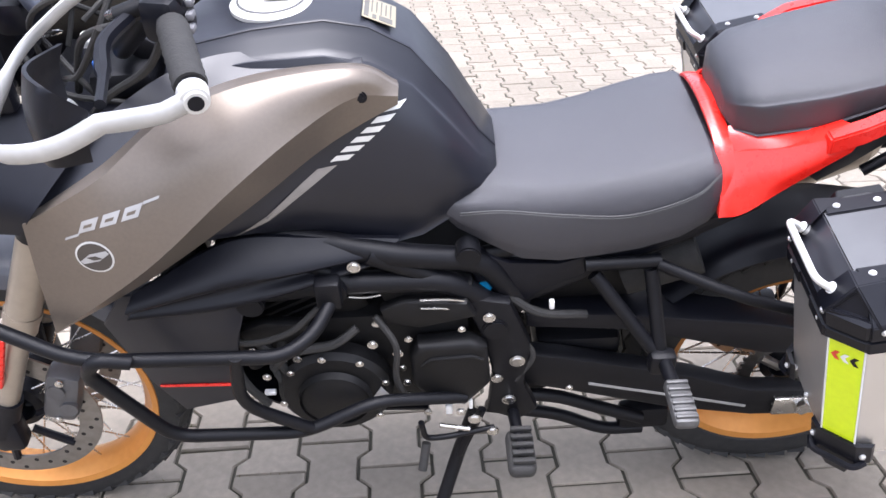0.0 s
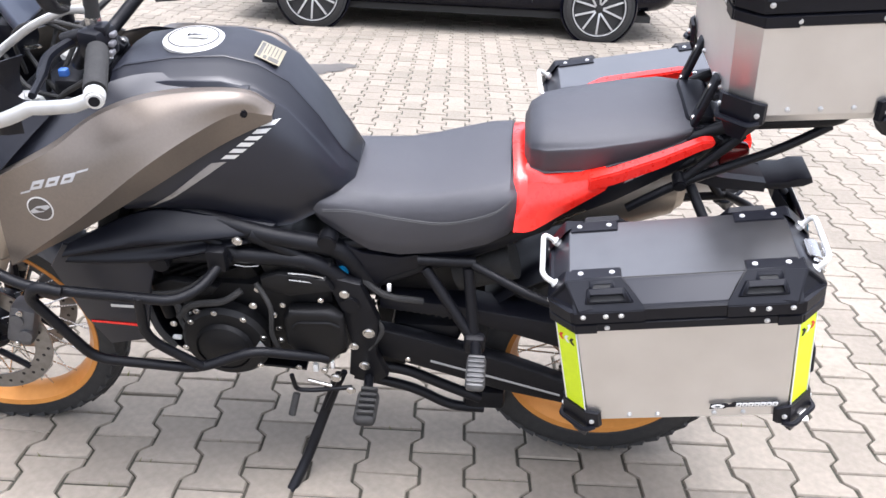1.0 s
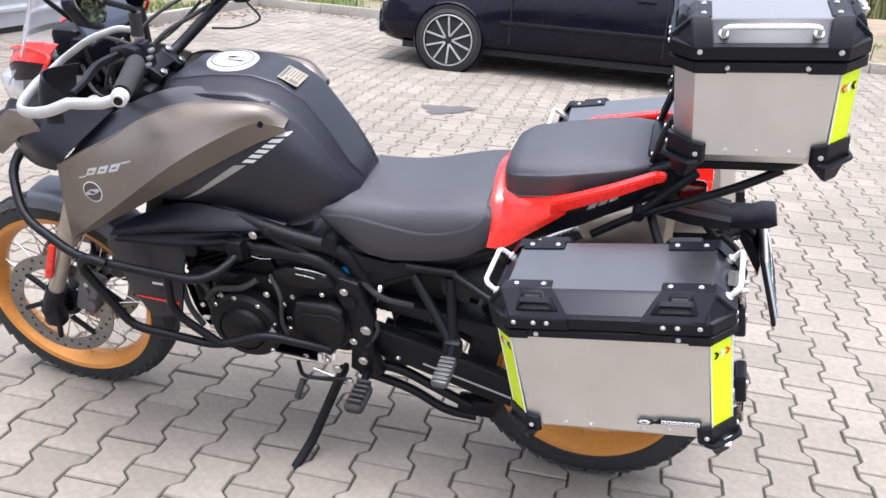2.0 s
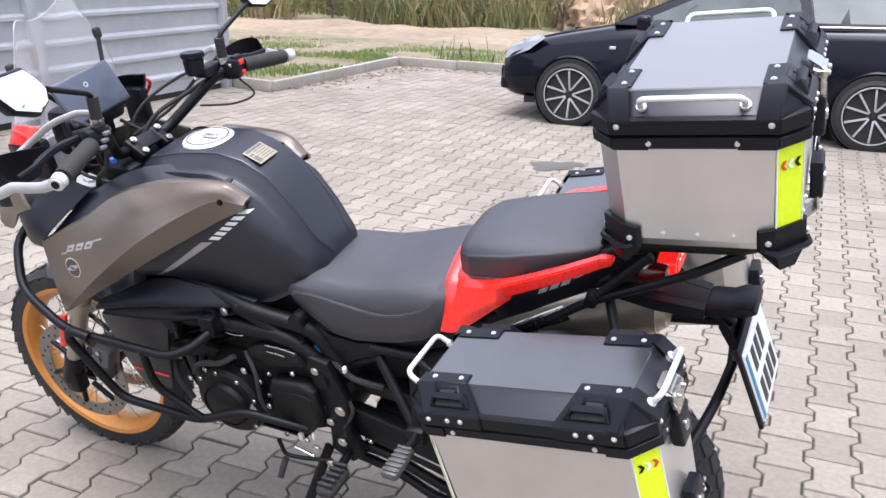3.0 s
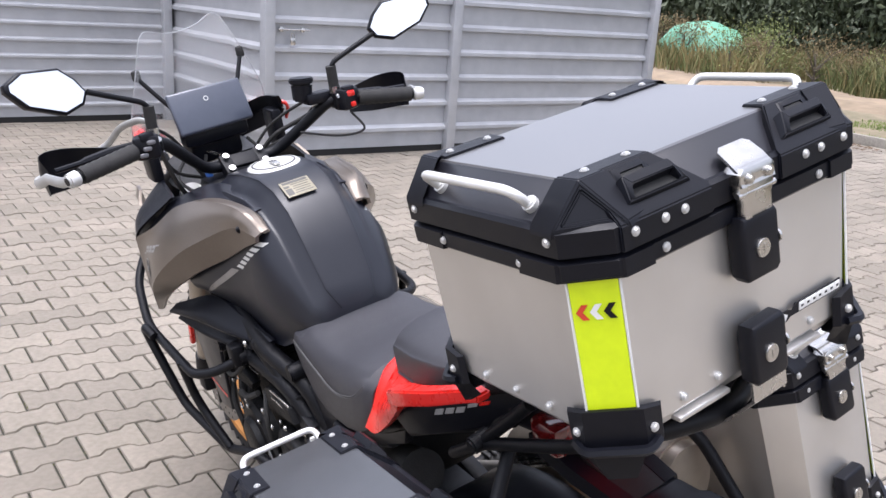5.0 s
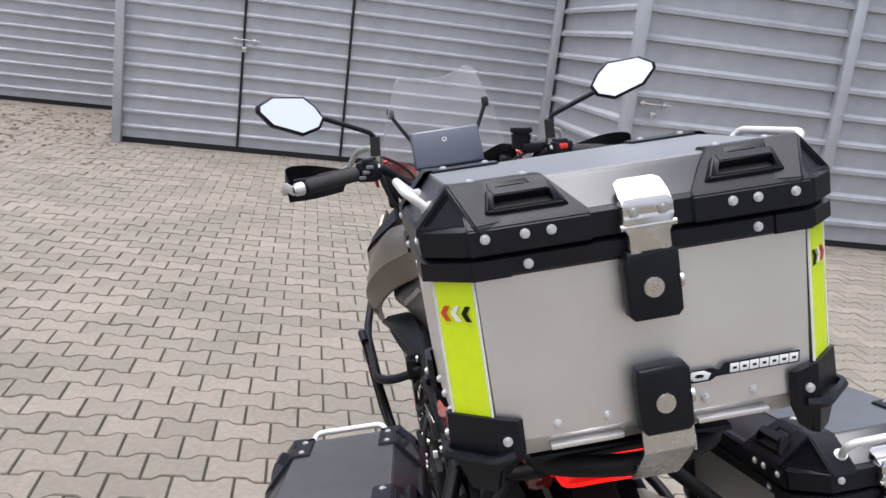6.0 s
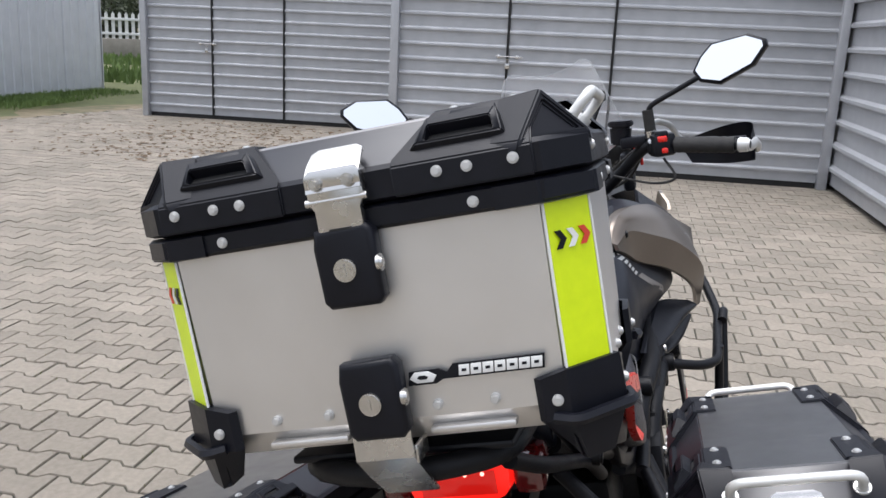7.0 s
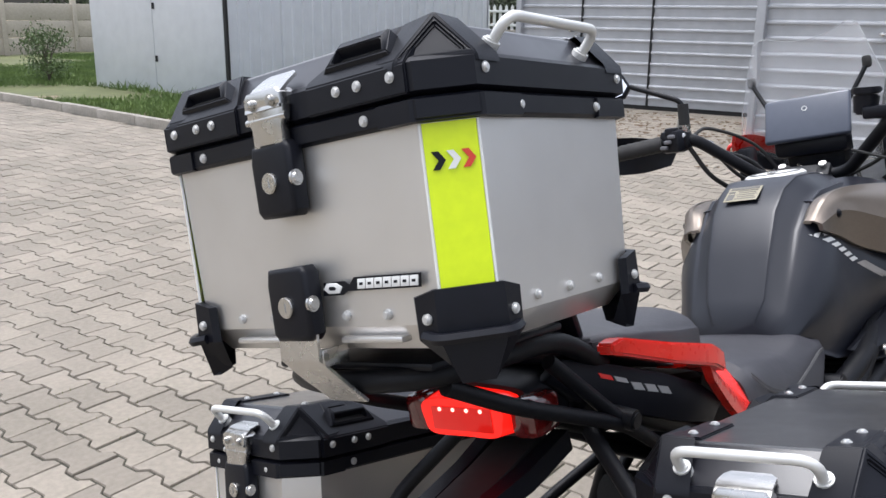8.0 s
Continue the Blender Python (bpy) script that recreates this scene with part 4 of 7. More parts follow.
    if marks == "side":
        emblem(root, base, 0.028, 0.059)
    elif marks == "outer":
        emblem(root, Matrix.Translation((0, -ly / 2, 0)), 0.042, 0.056)
    rivets(root, spots)
    return root


def emblem(root, base, x, z):
    """A raised plain badge: a ring and a row of small blocks on a dark backing."""
    bm = slab([(x - 0.001, z - 0.0055), (x + 0.024, z - 0.0055), (x + 0.030, z - 0.0022), (x + 0.116, z - 0.0022), (x + 0.1175, z + 0.0098), (x + 0.040, z + 0.0098), (x + 0.034, z + 0.0035), (x + 0.027, z + 0.0070), (x + 0.001, z + 0.0065)], -0.0012, 0.0004)
    b = part("badge", bm, M_black, root, "small dark badge with pale lettering shapes")
    b.matrix_basis = base
    hexa = [(0.0, 0.0), (0.005, 0.0052), (0.017, 0.0052), (0.024, 0.0012), (0.020, -0.0042), (0.006, -0.0042)]
    outer = [(x + 0.001 + u, z + 0.0006 + w) for u, w in hexa]
    part("badge_emblem", slab(outer, -0.0022, -0.0010, 0.0003), M_white, b)
    part("badge_core", slab([(x + 0.0125 + (u - x - 0.0125) * 0.42, z + 0.001 + (w - z - 0.001) * 0.36) for u, w in outer], -0.0026, -0.0018), M_black, b)
    w = 0.0092
    for k in range(7):
        x0 = x + 0.0440 + k * (w + 0.0010)
        tilt = 0.0012
        part("badge_block", slab([(x0, z - 0.0006), (x0 + w, z - 0.0006), (x0 + w + tilt, z + 0.0082), (x0 + tilt, z + 0.0082)], -0.0022, -0.0010, 0.0003), M_white, b)
        part("badge_notch", slab([(x0 + 0.0030, z + 0.0026), (x0 + w - 0.0022, z + 0.0026), (x0 + w - 0.0018, z + 0.0050), (x0 + 0.0034, z + 0.0050)], -0.0025, -0.0018), M_black, b)


PITCH_TOP, PITCH_SIDE = 4.0, 10.0
# top case: its long axis lies across the machine, its latch faces the rear
TOP = BIKE @ pose(1.014, 0.010, 1.030, 0, -PITCH_TOP, 1.6) @ pose(0, 0, 0, 0, 0, 90)
case("top_case", "large silver aluminium top case on the rear rack", 0.398, 0.308, 0.187, {(1, -1), (-1, -1)}, "side", TOP, "side")
LEFT = BIKE @ pose(0.848, -0.342, 0.543, 0, -PITCH_SIDE, -2.0)
case("side_case", "silver aluminium side case on the stand side", 0.430, 0.222, 0.252, {(1, -1), (-1, -1)}, "end", LEFT, "outer")
RIGHT = BIKE @ pose(0.848, 0.342, 0.543, 0, -PITCH_SIDE, 2.0)
case("side_case", "silver aluminium side case on the exhaust side", 0.430, 0.222, 0.252, {(1, 1), (-1, 1)}, "end", RIGHT)


# ---------------------------------------------------------------- motorcycle
bike = thing("motorcycle", "black and bronze adventure motorcycle leaning on its side stand", "motorcycle", BIKE)
RX, RZ, RR = 0.745, 0.292, 0.318
FX, FZ, FR = -0.735, 0.336, 0.320
# the front end is steered a little to the left
STEER = pose(FX + 0.008, -0.05, FZ - 0.006, -2.4, 0, 2.0) @ Matrix.Translation((-FX, 0, -FZ))


def steered(since):
    for ob in bike.children:
        if ob not in since:
            ob.matrix_basis = STEER @ ob.matrix_basis



def spoked_wheel(nm, cx, cz, r_out, r_rim, wt, wr, lb):
    """Tyre with blocks, orange rim and wire spokes."""
    w = part(nm, lathe([(0.034, -0.06), (0.05, -0.055), (0.05, -0.035), (0.03, -0.02), (0.03, 0.02), (0.05, 0.035), (0.05, 0.055), (0.034, 0.06)], 28, (cx, 0, cz)), M_black, bike, lb)
    h = wt / 2
    prof = []
    for k in range(13):
        a = math.pi * k / 12
        prof.append((r_rim + 0.012 + (r_out - 0.006 - r_rim - 0.012) * math.sin(a) ** 0.62, -h * math.cos(a) * (1.0 - 0.18 * (1 - math.sin(a)))))
    prof += [(r_rim + 0.004, h * 0.6), (r_rim + 0.004, -h * 0.6)]
    tyre = part("tyre", lathe(prof, 72, (cx, 0, cz)), M_rubber, w, "black block-tread tyre")
    # tread blocks
    bms = []
    n = 44
    for k in range(n):
        for lane, (y, ww, dz, tl) in enumerate(((-h * 0.60, h * 0.40, 0.014, 30), (-h * 0.02, h * 0.56, 0.0, 0), (h * 0.60, h * 0.40, 0.014, -30))):
            a = 360 * (k + (0.5 if lane == 1 else 0)) / n
            b = box((0, y, r_out - 0.0135 - dz), (r_out * 2 * math.pi / n * 0.76, ww, 0.020), 0.0, m=pose(0, 0, 0, tl, 0, 12 if lane != 1 else -18))
            bmesh.ops.transform(b, matrix=Matrix.Translation((cx, 0, cz)) @ pose(0, 0, 0, 0, a, 0), verts=b.verts)
            bms.append(b)
    tread = tagged(part("tread", join(*bms), M_rubber, w), kind="stuff")
    rim = [(r_rim + 0.012, -wr), (r_rim + 0.010, -wr - 0.004), (r_rim - 0.002, -wr), (r_rim - 0.012, -wr * 0.62), (r_rim - 0.022, -wr * 0.3), (r_rim - 0.022, wr * 0.3), (r_rim - 0.012, wr * 0.62), (r_rim - 0.002, wr), (r_rim + 0.010, wr + 0.004), (r_rim + 0.012, wr), (r_rim, wr * 0.7), (r_rim - 0.012, 0.0), (r_rim, -wr * 0.7)]
    part("rim", lathe(rim, 72, (cx, 0, cz)), M_gold, w, "orange anodised wire-spoke rim")
    me = None
    for k in range(32):
        a = 360 * k / 32
        side = 1 if k % 2 else -1
        lead = 26 if (k // 2) % 2 else -26
        if me is None:
            ob = part("spoke", cyl((0, 0, 0), (0, 0, 1), 0.0020, n=6), M_steel, w, "steel wire spoke")
            me = ob.data
        else:
            ob = new("spoke", me)
            ob.parent = w
            ob["label"] = "steel wire spoke"
        p0 = Vector((cx + 0.042 * math.cos(radians(a + lead)), side * 0.045, cz + 0.042 * math.sin(radians(a + lead))))
        p1 = Vector((cx + (r_rim - 0.018) * math.cos(radians(a)), side * wr * 0.25, cz + (r_rim - 0.018) * math.sin(radians(a))))
        d = p1 - p0
        ob.matrix_basis = Matrix.Translation(p0) @ d.to_track_quat("Z", "Y").to_matrix().to_4x4() @ Matrix.Diagonal((1, 1, d.length, 1))
    return w


before = set(bike.children)
fw = spoked_wheel("front_wheel", FX, FZ, FR, 0.246, 0.105, 0.040, "front wheel with an orange rim")
steered(before)
rw = spoked_wheel("rear_wheel", RX, RZ, RR, 0.222, 0.155, 0.056, "rear wheel with an orange rim")


def disc(nm, cx, cz, y, r, rin, par):
    bm = lathe([(r, y - 0.0022), (r, y + 0.0022), (rin, y + 0.0022), (rin, y - 0.0022)], 60, (cx, 0, cz))
    d = part(nm, bm, M_disc, par, "drilled steel brake disc")
    holes = []
    for k in range(36):
        a = 2 * math.pi * k / 36
        rr = rin + (r - rin) * (0.25 + 0.25 * (k % 3))
        holes.append(cyl((cx + rr * math.cos(a), y - 0.0026, cz + rr * math.sin(a)), (cx + rr * math.cos(a), y + 0.0026, cz + rr * math.sin(a)), 0.0045, n=8))
    tagged(part("disc_hole", join(*holes), M_dark, d), kind="stuff")
    for k in range(6):
        a = 2 * math.pi * k / 6
        part("carrier_arm", cyl((cx + 0.045 * math.cos(a), y, cz + 0.045 * math.sin(a)), (cx + (rin + 0.006) * math.cos(a + 0.25), y, cz + (rin + 0.006) * math.sin(a + 0.25)), 0.008, n=8), M_black, d)


disc("brake_disc", FX, FZ, -0.075, 0.160, 0.118, fw)
disc("brake_disc", FX, FZ, 0.075, 0.160, 0.118, fw)
disc("rear_brake_disc", RX, RZ, 0.085, 0.13, 0.095, rw)
# sprocket
teeth = []
for k in range(44):
    a = 360 * k / 44
    b = box((0.098, 0, 0), (0.012, 0.006, 0.007))
    bmesh.ops.transform(b, matrix=Matrix.Translation((RX, -0.078, RZ)) @ pose(0, 0, 0, 0, a, 0), verts=b.verts)
    teeth.append(b)
part("sprocket", join(lathe([(0.098, -0.081), (0.098, -0.075), (0.075, -0.075), (0.075, -0.081)], 44, (RX, 0, RZ)), *teeth, *[cyl((RX + 0.03 * math.cos(k * 1.2566), -0.078, RZ + 0.03 * math.sin(k * 1.2566)), (RX + 0.08 * math.cos(k * 1.2566), -0.078, RZ + 0.08 * math.sin(k * 1.2566)), 0.010, n=8) for k in range(5)]), M_disc, rw, "toothed steel sprocket")

# front fork
before = set(bike.children)
AX = Vector((0.48, 0, 1.0)).normalized()          # from axle up along the steering axis
for s in (-1, 1):
    y = s * 0.108
    a = Vector((FX - 0.01, y, FZ))
    leg = part("fork_leg", sweep([a + AX * 0.02, a + AX * 0.30], 0.021, 14), M_fork, bike, "champagne fork leg")
    part("outer_tube", join(sweep([a + AX * 0.27, a + AX * 0.50], 0.029, 16), sweep([a + AX * 0.30, a + AX * 0.315], 0.031, 16)), M_fork, leg)
    part("collar", sweep([a + AX * 0.48, a + AX * 0.705], 0.031, 16), M_black, leg)
    part("axle_foot", join(box(a + Vector((0.012, 0, 0.0)), (0.055, 0.045, 0.085), 0.012), sweep([a + AX * 0.0, a + AX * 0.09], 0.027, 14)), M_black, leg)
    cal = part("brake_caliper", join(box((FX + 0.118, s * 0.083, FZ + 0.065), (0.062, 0.055, 0.115), 0.014, m=pose(0, 0, 0, 0, 20, 0)), cyl((FX + 0.118, s * 0.105, FZ + 0.09), (FX + 0.118, s * 0.116, FZ + 0.09), 0.016, n=14), cyl((FX + 0.128, s * 0.105, FZ + 0.045), (FX + 0.128, s * 0.116, FZ + 0.045), 0.016, n=14)), stuff("dark_caliper", (0.11, 0.11, 0.115), (0.08, 0.08, 0.085), 0.45, metal=0.4), bike, "grey brake caliper")
    for k in (0, 1):
        part("caliper_bolt", rivet((FX + 0.10 + k * 0.03, s * 0.113, FZ + 0.02 + k * 0.09), (0, s, 0), 0.006), M_steel, cal)
    part("reflector", slab([(FX + 0.028, FZ + 0.135), (FX + 0.050, FZ + 0.135), (FX + 0.092, FZ + 0.245), (FX + 0.072, FZ + 0.245)], s * 0.135 - 0.006, s * 0.135 + 0.006, 0.003), M_red, leg, "red fork decal plate")
part("axle", cyl((FX, -0.125, FZ), (FX, 0.125, FZ), 0.012, n=14), M_steel, bike)
for s in (-1, 1):
    part("fork_cap", join(cyl(Vector((FX - 0.01, s * 0.108, FZ)) + AX * 0.705, Vector((FX - 0.01, s * 0.108, FZ)) + AX * 0.720, 0.027, n=20, bevel=0.002), cyl(Vector((FX - 0.01, s * 0.108, FZ)) + AX * 0.720, Vector((FX - 0.01, s * 0.108, FZ)) + AX * 0.727, 0.014, n=6)), M_silver, bike, "silver fork cap")
ttop = Vector((FX - 0.01, 0, FZ)) + AX * 0.705
part("triple_clamp", join(box(ttop - AX * 0.02, (0.085, 0.26, 0.03), 0.01, m=pose(0, 0, 0, 0, 23, 0)), box(ttop - AX * 0.2, (0.085, 0.26, 0.035), 0.01, m=pose(0, 0, 0, 0, 23, 0)), sweep([ttop - AX * 0.2, ttop], 0.035, 14)), M_frame, bike)

# front mudguard hugging the tyre
rows = []
for y in (-0.066, -0.052, 0.0, 0.052, 0.066):
    row = []
    for d in (30, 48, 64, 80, 94):
        rr = FR + 0.030 - (0.040 if abs(y) > 0.06 else 0.008 if abs(y) > 0.05 else 0)
        row.append((FX + rr * math.cos(radians(d)), y, FZ + rr * math.sin(radians(d))))
    rows.append(row)
part("front_mudguard", patch(rows, 5, 0.004, (0, 0, -1)), stuff("grey_mudguard", (0.075, 0.080, 0.095), (0.065, 0.070, 0.085), 0.36), bike, "dark grey front mudguard")

steered(before)

# ---- tank
def tank_half(zb, wb, zm, wm, zf, wf, zr, wr, zt):
    """Half a section: foot, flank, top of the flank, shoulder ridge and crown."""
    return [(0.0, zb), (wb * 0.94, zb), (wb, zb + 0.015), (wm, zm), (wf, zf), (wr * 1.07, zr + 0.002), (wr * 0.94, zr + 0.010), (wr * 0.66, zt - 0.006), (wr * 0.58, zt), (0.0, zt + 0.002)]


TANK = [(-0.275, 0.77, 0.115, 0.81, 0.165, 0.88, 0.170, 0.990, 0.11, 1.022), (-0.245, 0.750, 0.140, 0.80, 0.212, 0.86, 0.215, 1.004, 0.120, 1.040), (-0.15, 0.724, 0.140, 0.806, 0.190, 0.868, 0.196, 1.016, 0.116, 1.057), (-0.10, 0.718, 0.140, 0.82, 0.174, 0.892, 0.170, 1.017, 0.111, 1.060),
        (-0.05, 0.715, 0.140, 0.83, 0.162, 0.920, 0.150, 1.018, 0.106, 1.062), (0.010, 0.716, 0.138, 0.83, 0.154, 0.935, 0.142, 1.000, 0.098, 1.046), (0.066, 0.728, 0.134, 0.83, 0.149, 0.915, 0.138, 0.962, 0.094, 1.010), (0.120, 0.752, 0.120, 0.82, 0.130, 0.868, 0.116, 0.892, 0.090, 0.936), (0.160, 0.765, 0.10, 0.795, 0.106, 0.820, 0.098, 0.832, 0.084, 0.864), (0.186, 0.77, 0.07, 0.785, 0.08, 0.797, 0.072, 0.805, 0.060, 0.825)]
tank = part("fuel_tank", loft([section(r[0], tank_half(*r[1:])) for r in TANK]), M_tank, bike, "matte black fuel tank")
cap = part("fuel_cap", lathe([(0.0, 0.0), (0.060, 0.0), (0.060, 0.006), (0.055, 0.010), (0.042, 0.011), (0.038, 0.008), (0.0, 0.009)], 40, closed=False), M_silver, tank, "brushed silver fuel cap")
cap.matrix_basis = Matrix.Translation((-0.128, 0.0, 1.056)) @ pose(0, 0, 0, 90, 0, 0)
ringg = part("cap_groove", lathe([(0.050, 0.0), (0.050, 0.0112), (0.0465, 0.0122), (0.0465, 0.0)], 40), stuff("grey_groove", (0.06, 0.06, 0.06), None, 0.5), tank)
ringg.matrix_basis = cap.matrix_basis.copy()
flap = part("key_flap", box((-0.12, 0.0, 1.069), (0.040, 0.016, 0.004), 0.003), M_steel, cap)
flap.parent = tank
STICK = pose(0.024, -0.012, 1.0435, 0, 25, 0)
part("warning_sticker", box((0, 0, 0), (0.050, 0.066, 0.0012), 0.0004), M_cream, tank, "yellowish warning sticker with tiny illegible print").matrix_basis = STICK
M_print = stuff("faded_print", (0.10, 0.095, 0.085), (0.07, 0.066, 0.06), 0.6)
for k in range(5):
    part("print_line", box(((k - 1.6) * 0.0070, 0.008, 0.0008), (0.0020, 0.040 - 0.006 * (k % 2), 0.0006)), M_print, tank).matrix_basis = STICK
for x, y, dx, dy in ((-0.019, 0.0, 0.007, 0.056), (0.010, -0.022, 0.020, 0.014), (-0.007, -0.023, 0.006, 0.012)):
    part("print_block", box((x, y, 0.0008), (dx, dy, 0.0006)), M_print, tank).matrix_basis = STICK


M_bronze_dark = stuff("dark_bronze_print", (0.050, 0.042, 0.036), (0.042, 0.036, 0.030), 0.4)
M_decal = stuff("silver_decal_film", (0.40, 0.40, 0.40), (0.34, 0.34, 0.34), 0.4, metal=0.3)
# ---- side shrouds, trims, decals
def shroud_rows(s):
    """Upper and lower facets of the shroud, which meet in a crease."""
    top = ((0.048, 0.120, 0.983), (-0.010, 0.138, 1.024), (-0.150, 0.162, 1.022), (-0.255, 0.206, 1.000), (-0.345, 0.250, 0.944), (-0.449, 0.280, 0.900))
    inn = ((0.046, 0.104, 0.984), (-0.010, 0.112, 1.018), (-0.150, 0.134, 1.020), (-0.255, 0.176, 1.000), (-0.345, 0.225, 0.950), (-0.440, 0.262, 0.906))
    crs = ((0.047, 0.134, 0.976), (-0.012, 0.158, 0.990), (-0.085, 0.196, 0.964), (-0.180, 0.254, 0.914), (-0.300, 0.296, 0.826), (-0.476, 0.274, 0.691))
    low = ((0.046, 0.136, 0.964), (-0.010, 0.149, 0.941), (-0.075, 0.167, 0.908), (-0.170, 0.224, 0.862), (-0.310, 0.266, 0.784), (-0.474, 0.266, 0.687))
    bulge = (0.0, 0.004, 0.006, 0.006, 0.004, 0.002)
    mid = tuple(((p[0] + q[0]) / 2, (p[1] + q[1]) / 2 + b, (p[2] + q[2]) / 2 + b) for p, q, b in zip(top, crs, bulge))
    mid2 = tuple(tuple((a * 0.45 + b * 0.55) for a, b in zip(p, q)) for p, q in zip(crs, low))
    turn = lambda rows: [[(x, s * y, z) for x, y, z in r] for r in rows]
    return turn((inn, top)), turn((top, mid, crs)), turn((crs, mid2, low))


def draper(ob, s, reach=0.6):
    """Lays thin film shapes, outlined in x and z, on the outer flank of a part."""
    from mathutils.bvhtree import BVHTree
    tree = BVHTree.FromPolygons([v.co for v in ob.data.vertices], [p.vertices for p in ob.data.polygons])

    def film(name, outline, material, lift=0.0010):
        n = len(outline)
        cx, cz = sum(p[0] for p in outline) / n, sum(p[1] for p in outline) / n
        rings = []
        for f in (1.0, 0.66, 0.33):
            ring = []
            for i, (x, z) in enumerate(outline):
                x2, z2 = outline[(i + 1) % n]
                for t in (0.0, 0.34, 0.67):
                    px, pz = x + (x2 - x) * t, z + (z2 - z) * t
                    ring.append((cx + (px - cx) * f, cz + (pz - cz) * f))
            rings.append(ring)
        rings.append([(cx, cz)])
        bm = bmesh.new()
        vs = []
        for ring in rings:
            row = []
            for x, z in ring:
                hit = tree.ray_cast(Vector((x, s * reach, z)), Vector((0, -s, 0)))[0]
                y = hit.y if hit else s * 0.16
                row.append(bm.verts.new((x, y + s * lift, z)))
            vs.append(row)
        m = len(vs[0])
        for a, b in zip(vs[:-2], vs[1:-1]):
            for k in range(m):
                bm.faces.new((a[k], a[(k + 1) % m], b[(k + 1) % m], b[k]))
        for k in range(m):
            bm.faces.new((vs[-2][k], vs[-2][(k + 1) % m], vs[-1][0]))
        return part(name, bm, material, ob)
    return film


for s in (-1, 1):
    sh = part("side_shroud", join(*[patch(r, 7, 0.008, (0, -s * 0.7, -0.7 if k == 0 else 0)) for k, r in enumerate(shroud_rows(s))]), M_bronze, bike, "satin bronze tank shroud")
    part("shroud_screw", join(cyl((-0.003, s * 0.135, 0.987), (-0.003, s * 0.1535, 0.987), 0.0095, n=16, bevel=0.002), cyl((-0.003, s * 0.150, 0.987), (-0.003, s * 0.1550, 0.987), 0.005, n=6)), M_black, sh)
    # dark trim between tank and shroud
    part("upper_trim", patch([[(x, s * y, z) for x, y, z in r] for r in (
        ((0.000, 0.085, 1.016), (-0.10, 0.090, 1.028), (-0.19, 0.100, 1.036), (-0.27, 0.135, 1.024), (-0.36, 0.19, 0.985)),
        ((0.000, 0.099, 1.015), (-0.11, 0.111, 1.023), (-0.20, 0.132, 1.021), (-0.29, 0.172, 0.996), (-0.40, 0.226, 0.945)),
        ((0.000, 0.112, 1.012), (-0.13, 0.132, 1.016), (-0.22, 0.164, 1.004), (-0.31, 0.208, 0.965), (-0.44, 0.262, 0.902)))], 5, 0.006, (0, 0, -1)), M_tank, bike)
    # lower black scoop below the shroud
    part("air_scoop", patch([[(x, s * y, z) for x, y, z in r] for r in (
        ((0.03, 0.150, 0.735), (-0.10, 0.170, 0.762), (-0.22, 0.190, 0.778), (-0.36, 0.248, 0.735)),
        ((0.01, 0.170, 0.724), (-0.12, 0.212, 0.730), (-0.24, 0.242, 0.735), (-0.37, 0.268, 0.716)),
        ((0.00, 0.160, 0.716), (-0.13, 0.185, 0.706), (-0.24, 0.212, 0.704), (-0.37, 0.245, 0.700)),
        ((-0.01, 0.176, 0.706), (-0.14, 0.206, 0.686), (-0.25, 0.228, 0.678), (-0.38, 0.250, 0.686)),
        ((-0.02, 0.150, 0.694), (-0.15, 0.176, 0.660), (-0.26, 0.190, 0.650), (-0.39, 0.220, 0.665)))], 6, 0.008, (0, -s, 0)), M_black, bike)
    # lower cowl with a red line
    cowl = part("lower_cowl", slab([(-0.21, 0.67), (-0.235, 0.60), (-0.272, 0.445), (-0.36, 0.425), (-0.40, 0.50), (-0.44, 0.64), (-0.40, 0.70)], s * 0.205 - 0.005, s * 0.205 + 0.005, 0.004), M_tank, bike, "dark lower cowl with a red line")
    part("red_line", slab([(-0.270, 0.484), (-0.268, 0.491), (-0.388, 0.495), (-0.388, 0.490)], s * 0.2112 - 0.0006, s * 0.2112 + 0.0006), M_red, cowl)
    part("small_mark", box((-0.309, s * 0.2112, 0.541), (0.050, 0.0012, 0.007), 0.0003), M_silver, cowl)
    # decals laid on the panels
    lay = draper(sh, s)
    onto = draper(tank, s)
    for k in range(6):
        x0, z0 = -0.056 + 0.0155 * k, 0.890 + 0.0122 * k
        onto("tank_stripe", [(x0, z0), (x0 + 0.010, z0 + 0.0078), (x0 + 0.036, z0 + 0.0078), (x0 + 0.026, z0)], M_silver)
    onto("tank_wedge", [(-0.074, 0.884), (-0.046, 0.884), (-0.090, 0.856), (-0.150, 0.820), (-0.205, 0.795), (-0.150, 0.832)], M_wedge)
    ring = [(-0.370 + 0.027 * math.cos(a / 24 * 6.2832), 0.842 + 0.024 * math.sin(a / 24 * 6.2832)) for a in range(24)]
    lay("round_badge", ring, M_silver, 0.0008)
    lay("badge_face", [(-0.370 + (x + 0.370) * 0.90, 0.842 + (z - 0.842) * 0.89) for x, z in ring], M_bronze_dark, 0.0016)
    lay("badge_mark", [(-0.392, 0.835), (-0.376, 0.847), (-0.352, 0.853), (-0.348, 0.849), (-0.364, 0.837), (-0.388, 0.831)], M_decal, 0.0022)
    lay("badge_mark", [(-0.382, 0.842), (-0.368, 0.845), (-0.358, 0.841), (-0.372, 0.838)], M_bronze_dark, 0.0028)
